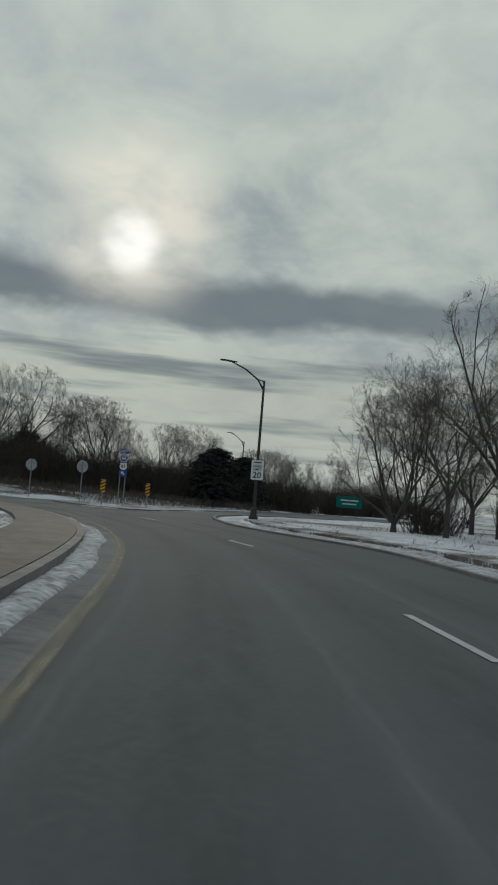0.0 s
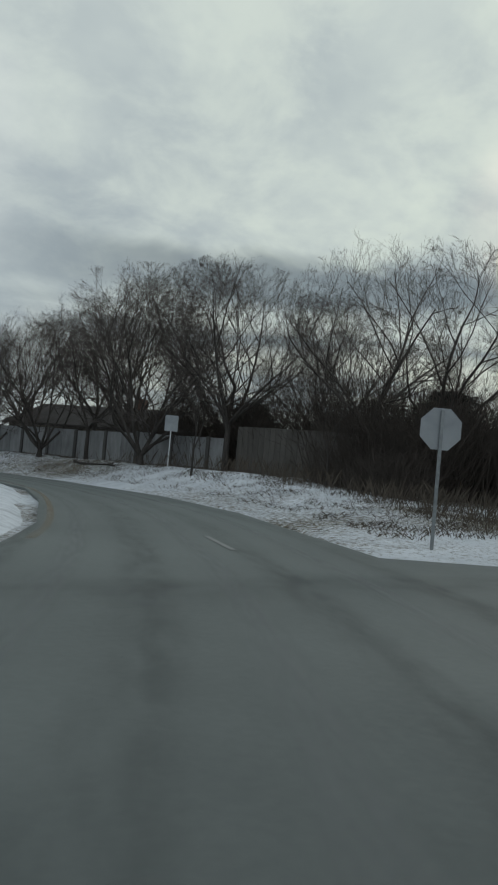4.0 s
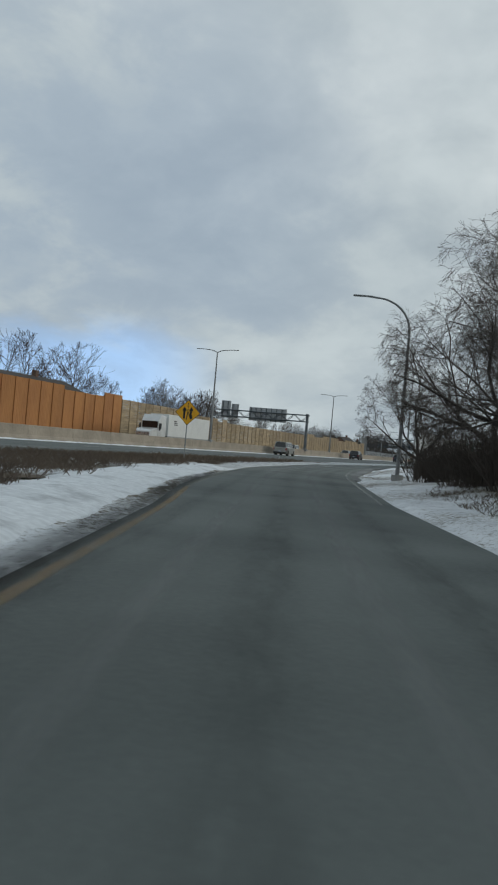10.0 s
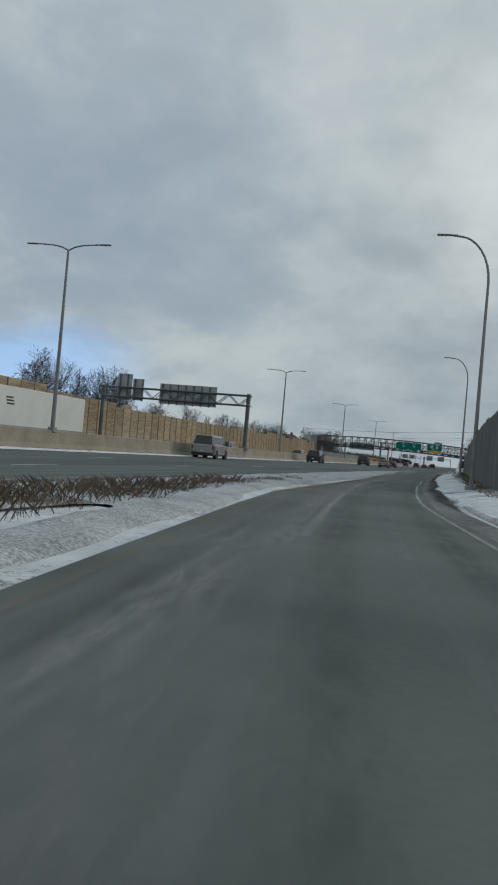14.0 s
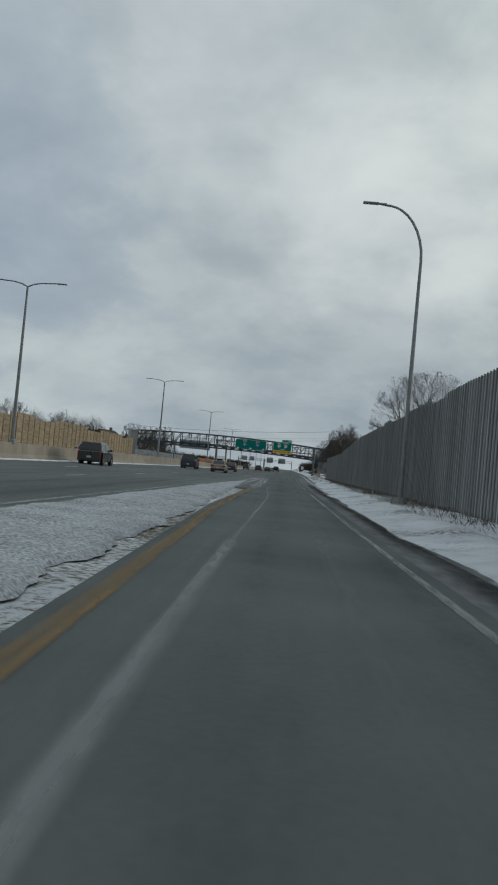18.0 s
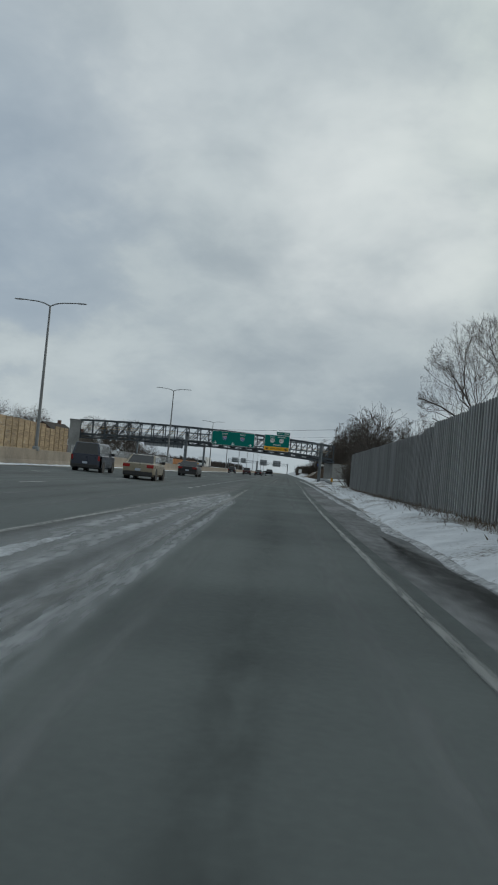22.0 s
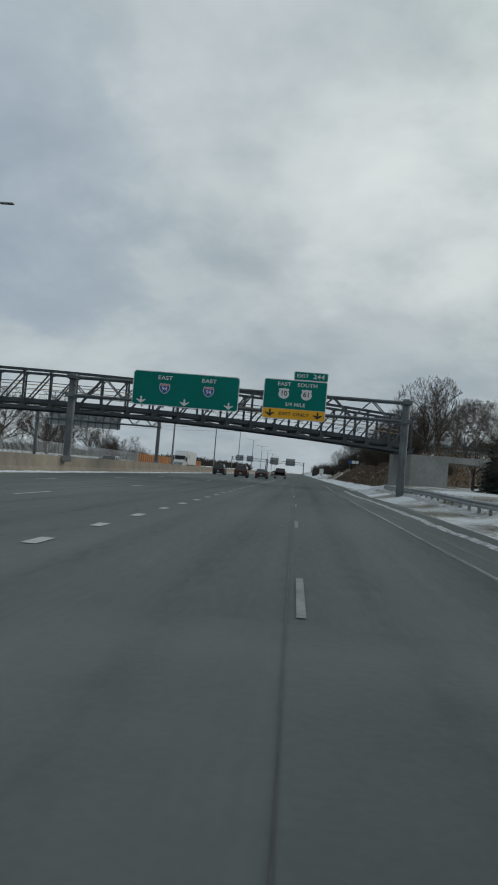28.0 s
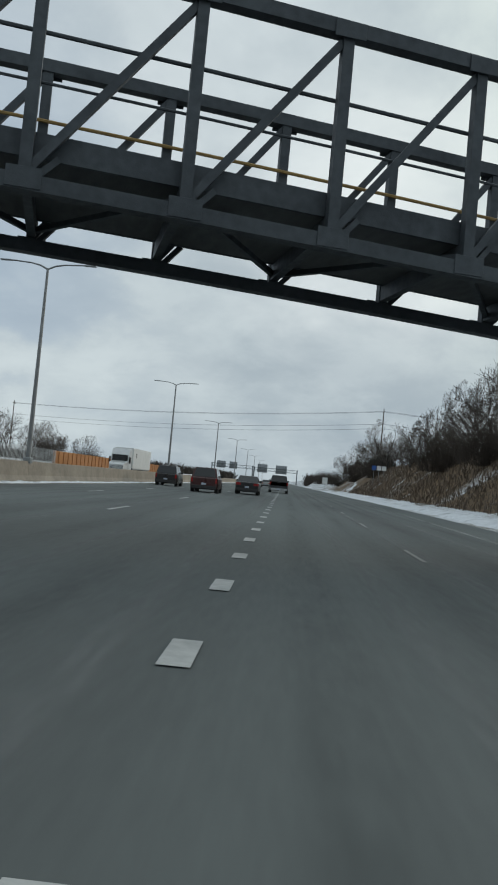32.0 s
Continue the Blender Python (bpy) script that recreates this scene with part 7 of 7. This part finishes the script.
def far_woods(name, x0, x1, y, h, n, seed, label):
    """A distant belt of bare trees."""
    r = random.Random(seed)
    v, f = [], []
    for k in range(n):
        x, yy = r.uniform(x0, x1), y + r.uniform(-25, 25)
        hh = h * r.uniform(0.5, 1.05) * (0.75 + 0.35 * noise.noise(Vector((x * 0.02, seed, 0))))
        for j in range(7):
            i = len(v)
            a, w = r.gauss(0, 0.35), r.uniform(0.15, 0.5)
            z0 = hh * r.uniform(0, 0.5)
            v += [(x - w + a, yy, z0), (x + w + a, yy, z0), (x + a + r.gauss(0, 1.6), yy + r.gauss(0, 1.0), min(hh, z0 + hh * r.uniform(0.4, 0.6)))]
            f.append((i, i + 1, i + 2))
    me = bpy.data.meshes.new(name)
    me.from_pydata(v, [], f)
    me.materials.append(M["brush"])
    tagged(new(name, me), label, "woods", kind="stuff")


far_woods("far_woods", -260, -30, 900, 9, 2600, 3, "distant belt of bare trees beside the motorway")
far_woods("far_woods", 14, 220, 880, 12, 3000, 4, "distant belt of bare trees on the rise")
far_woods("far_woods", 62, 230, 104, 6.5, 3600, 6, "bare trees behind the junction")
far_woods("far_woods", 70, 260, 20, 8, 2200, 7, "bare trees beside the side street")

# ---- vehicles ----
def wheel_mesh():
    ty, ri = B(), B()
    n = 20
    for r0, r1, x0, x1, bm in ((0.33, 0.33, -0.1, 0.1, ty),):
        prof = [(-0.10, 0.20), (-0.11, 0.29), (-0.08, 0.33), (0.08, 0.33), (0.11, 0.29), (0.10, 0.20)]
        rings = [[bm.verts.new((x, r * math.cos(2 * math.pi * k / n), r * math.sin(2 * math.pi * k / n))) for k in range(n)] for x, r in prof]
        for a, b in zip(rings, rings[1:]):
            for k in range(n):
                bm.faces.new((a[k], a[(k + 1) % n], b[(k + 1) % n], b[k]))
    tube(ri, [(-0.085, 0, 0), (0.085, 0, 0)], 0.205, n)
    for k in range(5):
        box(ri, 0.085, 0.1, -0.03, 0.03, 0.03, 0.2, Matrix.Rotation(k * 2 * math.pi / 5, 4, "X"))
        box(ri, -0.1, -0.085, -0.03, 0.03, 0.03, 0.2, Matrix.Rotation(k * 2 * math.pi / 5, 4, "X"))
    return ty, ri


WHEEL = None


def add_wheel(t, x, y, r):
    global WHEEL
    if WHEEL is None:
        a, b = wheel_mesh()
        WHEEL = []
        for q, nm, mt in ((a, "tyre", "rubber"), (b, "rim", "rim")):
            me = bpy.data.meshes.new(nm)
            q.normal_update()
            q.to_mesh(me)
            q.free()
            me.materials.append(M[mt])
            WHEEL.append(me)
    w = new("wheel")
    w.parent = t
    s = r / 0.33
    w.matrix_basis = pose(x, y, r) @ Matrix.Diagonal((s, s, s, 1))
    for nm, me in zip(("tyre", "rim"), WHEEL):
        o = new(nm, me)
        o.parent = w


def loft(bm, stations):
    """Skin through cross-sections; each a list of points of equal count, closed."""
    rings = [[bm.verts.new(p) for p in s] for s in stations]
    n = len(rings[0])
    for a, b in zip(rings, rings[1:]):
        for k in range(n):
            bm.faces.new((a[k], a[(k + 1) % n], b[(k + 1) % n], b[k]))
    bm.faces.new(rings[0][::-1])
    bm.faces.new(rings[-1])
    bmesh.ops.recalc_face_normals(bm, faces=bm.faces[:])
    for f in bm.faces:
        f.smooth = False
    return bm


def section(y, w, z0, z1, r=0.12, shoulder=0.0):
    h = w / 2
    return [(-h + r, y, z0), (h - r, y, z0), (h, y, z0 + r), (h, y, z1 - r * 0.6 - shoulder), (h - r * 0.8, y, z1), (-h + r * 0.8, y, z1), (-h, y, z1 - r * 0.6 - shoulder), (-h, y, z0 + r)]


def vehicle(name, label, category, m, L, W, belt, roof, wheel_r, paint_mat, cabin, hood_z, rear_z, bed=None, lights="tall"):
    """A car with its nose at +y. cabin: y of rear glass base, roof rear, roof front, windscreen base."""
    t = thing(name, label, category, "vehicles")
    y0, y1 = -L / 2, L / 2
    zb = wheel_r * 0.62
    bm = B()
    yr, rr, rf, wf = cabin
    st = [section(y0, W * 0.90, zb + 0.10, rear_z - 0.06), section(y0 + 0.10, W * 0.97, zb, rear_z), section(y0 + 0.5, W, zb, rear_z + 0.01), section(yr, W, zb, max(belt, rear_z) if bed is None else belt), section((yr + wf) / 2, W, zb, belt), section(wf, W * 0.99, zb, belt),
          section((wf + y1) / 2, W * 0.97, zb, (belt + hood_z) / 2 + 0.02), section(y1 - 0.25, W * 0.92, zb, hood_z), section(y1, W * 0.78, zb + 0.12, hood_z - 0.16)]
    part("body", loft(bm, st), paint_mat, t)
    bm = B()
    cw, rw = W * 0.93, W * 0.76
    z = belt - 0.02

    a = [(-cw / 2, yr, z), (cw / 2, yr, z), (cw / 2, wf, z), (-cw / 2, wf, z)]
    b = [(-rw / 2, rr, roof), (rw / 2, rr, roof), (rw / 2, rf, roof), (-rw / 2, rf, roof)]
    lo, hi = [bm.verts.new(p) for p in a], [bm.verts.new(p) for p in b]
    for k in range(4):
        bm.faces.new((lo[k], lo[(k + 1) % 4], hi[(k + 1) % 4], hi[k]))
    bm.faces.new(hi)
    bm.faces.new(lo[::-1])
    bmesh.ops.recalc_face_normals(bm, faces=bm.faces[:])
    bmesh.ops.bevel(bm, geom=[e for e in bm.edges if all(v.co.z > z + 0.1 for v in e.verts)], offset=0.09, segments=2, affect="EDGES", profile=0.6)
    part("cabin", bm, paint_mat, t)

    def pane(nm, p, out):
        bm = B()
        c = sum((Vector(q) for q in p), Vector()) / len(p)
        f = [Vector(q).lerp(c, 0.12) + Vector(out) * 0.012 for q in p]
        g = [q - Vector(out) * 0.03 for q in f]
        u, v = [bm.verts.new(q) for q in f], [bm.verts.new(q) for q in g]
        bm.faces.new(u)
        bm.faces.new(v[::-1])
        for k in range(len(u)):
            bm.faces.new((u[k], v[k], v[(k + 1) % len(u)], u[(k + 1) % len(u)]))
        bmesh.ops.recalc_face_normals(bm, faces=bm.faces[:])
        part(nm, bm, M["car_glass"], t)
    pane("rear_window", [a[0], a[1], b[1], b[0]], Vector((0, -(roof - z), rr - yr)).normalized() * Vector((1, 1, 1)).length / 1.732 if rr > yr else (0, -1, 0))
    pane("windscreen", [a[2], a[3], b[3], b[2]], Vector((0, roof - z, wf - rf)).normalized())
    nside = 3 if L > 4.7 and bed is None else 2
    for sx in (-1, 1):
        o = Vector((sx * (roof - z), 0, (cw - rw) / 2)).normalized()
        for k in range(nside):
            u0, u1 = k / nside, (k + 1) / nside

            def bot(u):
                return Vector((sx * cw / 2, yr + (wf - yr) * u, z))

            def topp(u):
                return Vector((sx * rw / 2, rr + (rf - rr) * u, roof))
            pane("side_window", [bot(u0).lerp(topp(u0), 0.12), bot(u1).lerp(topp(u1), 0.12), bot(u1).lerp(topp(u1), 0.86), bot(u0).lerp(topp(u0), 0.86)], o)
    wy = L * 0.29
    for sx in (-1, 1):
        for y in (-wy, wy + 0.08):
            bm = B()
            tube(bm, [(sx * (W / 2 - 0.24), y, wheel_r), (sx * (W / 2 + 0.006), y, wheel_r)], wheel_r * 1.16, 20)
            part("wheel_arch", bm, M["trim_black"], t)
            add_wheel(t, sx * (W / 2 - 0.10), y, wheel_r)
    for sx in (-1, 1):
        bm = B()
        if lights == "tall":
            box(bm, sx * W * 0.44 - 0.07, sx * W * 0.44 + 0.07, y0 - 0.01, y0 + 0.14, rear_z - 0.36, rear_z - 0.04, None, 0.02)
        else:
            box(bm, sx * W * 0.37 - 0.2, sx * W * 0.37 + 0.2, y0 - 0.012, y0 + 0.18, rear_z - 0.27, rear_z - 0.07, None, 0.02)
        part("tail_light", bm, M["tail_red"], t)
        bm = B()
        box(bm, sx * W * 0.36 - 0.17, sx * W * 0.36 + 0.17, y1 - 0.2, y1 - 0.02, hood_z - 0.26, hood_z - 0.1, None, 0.02)
        part("headlight", bm, M["head_lens"], t)
        bm = B()
        box(bm, sx * (W / 2 + 0.02) - 0.10, sx * (W / 2 + 0.02) + 0.10, wf - 0.32, wf - 0.2, belt + 0.02, belt + 0.19, None, 0.03)
        part("mirror", bm, M["trim_black"], t)
    bm = B()
    box(bm, -W * 0.46, W * 0.46, y0 - 0.07, y0 + 0.12, zb + 0.03, zb + 0.27, None, 0.03)
    part("bumper", bm, M["chrome"] if bed else M["trim_black"], t)
    bm = B()
    box(bm, -0.16, 0.16, y0 - 0.085, y0 - 0.062, zb + 0.3 if not bed else zb + 0.12, zb + 0.44 if not bed else zb + 0.26, None, 0.005)
    part("number_plate", bm, M["plate"], t)
    if bed:
        bm = B()
        b0, b1 = y0 + 0.12, yr - 0.08
        box(bm, -W / 2 + 0.10, W / 2 - 0.10, b0, b1, rear_z - 0.04, rear_z + 0.014)
        part("bed_liner", bm, M["trim_black"], t)
        bm = B()
        for sx in (-1, 1):
            box(bm, sx * (W / 2 - 0.06) - 0.05, sx * (W / 2 - 0.06) + 0.05, b0 - 0.1, b1, rear_z - 0.05, rear_z + 0.05, None, 0.015)
        box(bm, -W / 2 + 0.1, W / 2 - 0.1, y0 + 0.0, y0 + 0.07, rear_z - 0.45, rear_z + 0.05, None, 0.015)
        gate = part("tailgate", bm, paint_mat, t)
        bm = B()
        box(bm, -0.14, 0.14, y0 - 0.02, y0 + 0.01, rear_z - 0.16, rear_z - 0.08, None, 0.01)
        part("handle", bm, M["trim_black"], gate)
    t.matrix_basis = m
    return t


P_DARK = paint("charcoal car paint", (0.03, 0.033, 0.038))
P_BLACK = paint("black car paint", (0.014, 0.014, 0.016))
P_TAN = paint("champagne car paint", (0.30, 0.26, 0.19))
P_SILVER = paint("silver van paint", (0.33, 0.34, 0.33))
P_RED = paint("dark red car paint", (0.055, 0.012, 0.012))
P_NAVY = paint("navy car paint", (0.035, 0.045, 0.07))


def suv(m, p, label):
    return vehicle("suv", label, "car", m, 4.6, 1.86, 1.05, 1.70, 0.35, p, (-2.15, -1.85, 0.35, 1.05), 1.0, 1.03)


def sedan(m, p, label):
    return vehicle("sedan", label, "car", m, 4.8, 1.82, 0.93, 1.44, 0.33, p, (-1.75, -0.95, 0.35, 1.15), 0.82, 0.96, lights="wide")


def van(m, p, label):
    return vehicle("minivan", label, "van", m, 4.8, 1.92, 1.10, 1.86, 0.34, p, (-2.32, -2.15, 0.75, 1.45), 1.0, 1.08)


def on_lane(x, y, turn=0):
    return pose(x, y, float(tilt(x, y)) + 0.006, 0, 0, turn)


vehicle("pickup_truck", "charcoal crew-cab pickup truck with a chrome bumper", "pickup truck", on_lane(0.9, 494), 5.9, 2.03, 1.22, 1.92, 0.40, P_DARK, (-0.55, -0.30, 1.05, 1.62), 1.20, 1.22, bed=True)
van(on_lane(-9.7, 224, 1), P_SILVER, "silver minivan in the motorway lane")
suv(on_lane(-9.0, 272), P_DARK, "dark sport utility car in the motorway lane")
van(on_lane(-7.0, 315), P_NAVY, "navy minivan in the motorway lane")
sedan(on_lane(-2.7, 310), P_TAN, "champagne sedan in the motorway lane")
sedan(on_lane(-3.5, 339.5), P_BLACK, "black sedan with lit-red tail lamps in the lane")
suv(on_lane(-3.9, 461), P_RED, "dark red sport utility car in the lane")
suv(on_lane(-8.4, 474), P_BLACK, "black sport utility car in the far lane")
sedan(on_lane(-1.3, 468), P_BLACK, "dark sedan ahead in the lane")
sedan(on_lane(-2.0, 560), P_SILVER, "silver sedan far ahead in the lane")
suv(on_lane(-16, 250, 180), P_SILVER, "silver car in the opposite lanes")
sedan(on_lane(-20, 262, 180), P_TAN, "pale sedan in the opposite lanes")
suv(on_lane(-17, 300, 180), P_SILVER, "silver car in the opposite lanes")
sedan(on_lane(-16, 430, 180), P_SILVER, "pale sedan in the opposite lanes")


def semi_truck(m):
    """A white tractor with a sleeper cab and its box trailer, nose at +y."""
    t = thing("semi_truck", "white lorry tractor with a sleeper cab", "lorry", "vehicles")
    white = paint("white lorry paint", (0.72, 0.73, 0.74))
    bm = B()
    loft(bm, [section(-1.3, 2.35, 0.75, 3.0), section(-1.2, 2.4, 0.7, 3.65), section(0.2, 2.4, 0.7, 3.75), section(0.9, 2.35, 0.7, 2.95)])
    part("cab", bm, white, t)
    bm = B()
    loft(bm, [section(0.85, 2.3, 0.6, 2.1), section(2.4, 2.15, 0.55, 1.85), section(2.75, 1.8, 0.6, 1.6)])
    part("bonnet", bm, white, t)
    bm = B()
    prism(bm, [(0.915, 2.1), (0.93, 2.9), (0.90, 2.9), (0.89, 2.1)], -1.05, 1.05, "x")
    part("windscreen", bm, M["car_glass"], t)
    for sx in (-1, 1):
        bm = B()
        box(bm, sx * 1.2 - 0.02, sx * 1.2 + 0.02, 0.1, 0.75, 2.0, 2.7, None, 0.01)
        part("side_window", bm, M["car_glass"], t)
        bm = B()
        box(bm, sx * 1.35 - 0.1, sx * 1.35 + 0.1, 0.8, 0.95, 1.8, 2.6, None, 0.03)
        part("mirror", bm, M["trim_black"], t)
        for y in (1.9, -1.6, -2.8):
            add_wheel(t, sx * 1.05, y, 0.5)
    bm = B()
    box(bm, -0.9, 0.9, 2.76, 2.80, 0.8, 1.5, None, 0.02)
    part("grille", bm, M["chrome"], t)
    bm = B()
    box(bm, -0.45, 0.45, -3.6, -1.2, 0.75, 0.95, None, 0.02)
    part("chassis", bm, M["trim_black"], t)
    t.matrix_basis = m
    r = thing("box_trailer", "long white box trailer with a small dark emblem", "trailer", "vehicles")
    bm = B()
    box(bm, -1.28, 1.28, -15.8, -1.75, 1.15, 3.95, None, 0.03)
    part("box", bm, M["trailer"], r)
    bm = B()
    box(bm, -1.29, 1.29, -15.82, -1.73, 1.05, 1.2, None, 0.01)
    part("lower_rail", bm, M["galv"], r)
    for sx in (-1, 1):
        for k in range(3):
            bm = B()
            box(bm, sx * 1.285 - 0.004, sx * 1.285 + 0.004, -4.4 - 0.1 * k, -3.4 - 0.1 * k, 3.1 - 0.22 * k, 3.22 - 0.22 * k)
            part("emblem", bm, M["black"], r)
        for y in (-14.6, -13.4):
            add_wheel(r, sx * 1.0, y, 0.5)
    bm = B()
    box(bm, -1.1, 1.1, -15.3, -12.8, 0.75, 1.05, None, 0.02)
    part("bogie", bm, M["trim_black"], r)
    r.matrix_basis = m


semi_truck(on_lane(-22.0, 207, 180))
semi_truck(on_lane(-20.5, 512, 180))


# ---- buildings and wires ----
def house(x, y, w, d, eave, ridge, turn, wall, label, windows=3):
    t = thing("house", label, "house")
    bm = B()
    box(bm, -w / 2, w / 2, -d / 2, d / 2, -0.6, eave)
    prism(bm, [(-d / 2, eave), (d / 2, eave), (0, ridge - 0.1)], -w / 2, w / 2, "x")
    part("wall", bm, M[wall], t)
    bm = B()
    for s in (-1, 1):
        prism(bm, [(s * (d / 2 + 0.4), eave - 0.15), (s * (d / 2 + 0.4), eave + 0.02), (0, ridge + 0.1), (0, ridge - 0.08)], -w / 2 - 0.35, w / 2 + 0.35, "x")
    roof = part("roof", bm, M["roof_dark"], t)
    bm = B()
    box(bm, w * 0.2, w * 0.2 + 0.7, -0.35, 0.35, ridge - 0.8, ridge + 0.9, None, 0.02)
    part("chimney", bm, M["brick"], roof)
    for s in (-1, 1):
        for k in range(windows):
            xx = -w / 2 + (k + 0.5) * w / windows
            bm = B()
            box(bm, xx - 0.6, xx + 0.6, s * d / 2 - 0.04, s * d / 2 + 0.05, eave - 1.8, eave - 0.5, None, 0.02)
            wd = part("window", bm, M["white_sign"], t)
            bm = B()
            box(bm, xx - 0.5, xx + 0.5, s * (d / 2 + 0.055) - 0.01, s * (d / 2 + 0.055) + 0.01, eave - 1.7, eave - 0.6)
            part("pane", bm, M["car_glass"], wd)
    t.matrix_basis = pose(x, y, height_at(x, y), 0, 0, turn)


house(-44, 208, 26, 10, 4.8, 6.9, 90, "brick", "long low building with a dark roof behind the wall", 6)
house(44, 118, 13, 9, 2.5, 4.3, -60, "siding", "house with a dark gabled roof behind the noise wall")
house(56, 96, 12, 9, 2.6, 4.4, -20, "siding", "house with a dark roof among trees")
house(-50, 452, 11, 8, 4.0, 7.0, 80, "brick", "house with a steep gable beyond the far wall")
house(-48, 470, 10, 8, 3.6, 6.0, 100, "siding", "house beyond the far wall")


def picket_fence():
    t = thing("fence", "grey picket fence beyond the far lanes", "fence", kind="structure")
    bm = B()
    box(bm, -0.02, 0.02, 0.01, 0.12, 0, 2.6)
    first = part("picket", bm, M["board"], t)
    for k in range(285):
        m = pose(WALL_X + 0.5, 393 + k * 0.42, 0.1)
        if k == 0:
            first.matrix_basis = m
        else:
            share("picket", first.data, t, m)


picket_fence()


def power_line():
    rows = [(-80, 640), (26, 620), (120, 610)]
    for x, y in rows:
        t = thing("utility_pole", "wooden utility pole with a cross-arm", "utility pole")
        bm = B()
        tube(bm, [(0, 0, -0.5), (0, 0, 17)], [0.18, 0.12], 8)
        part("pole", bm, M["wood_pole"], t)
        bm = B()
        bar(bm, (0, -1.2, 16.2), (0, 1.2, 16.2), 0.12, 0.12)
        part("cross_arm", bm, M["wood_pole"], t)
        t.matrix_basis = pose(x, y, height_at(x, y))
    for (xa, ya), (xb, yb) in zip(rows, rows[1:]):
        for dz, dy in ((16.3, -1.1), (16.3, 1.1), (13.0, 0), (11.8, 0)):
            bm = B()
            pts = []
            for k in range(13):
                u = k / 12
                za, zb = height_at(xa, ya), height_at(xb, yb)
                pts.append((xa + (xb - xa) * u, ya + (yb - ya) * u + dy, dz + za + (zb - za) * u - 1.6 * (1 - (2 * u - 1) ** 2)))
            tube(bm, pts, 0.03, 5)
            tagged(part("power_cable", bm, M["wire"]), "black overhead cable across the motorway", "cable")


power_line()
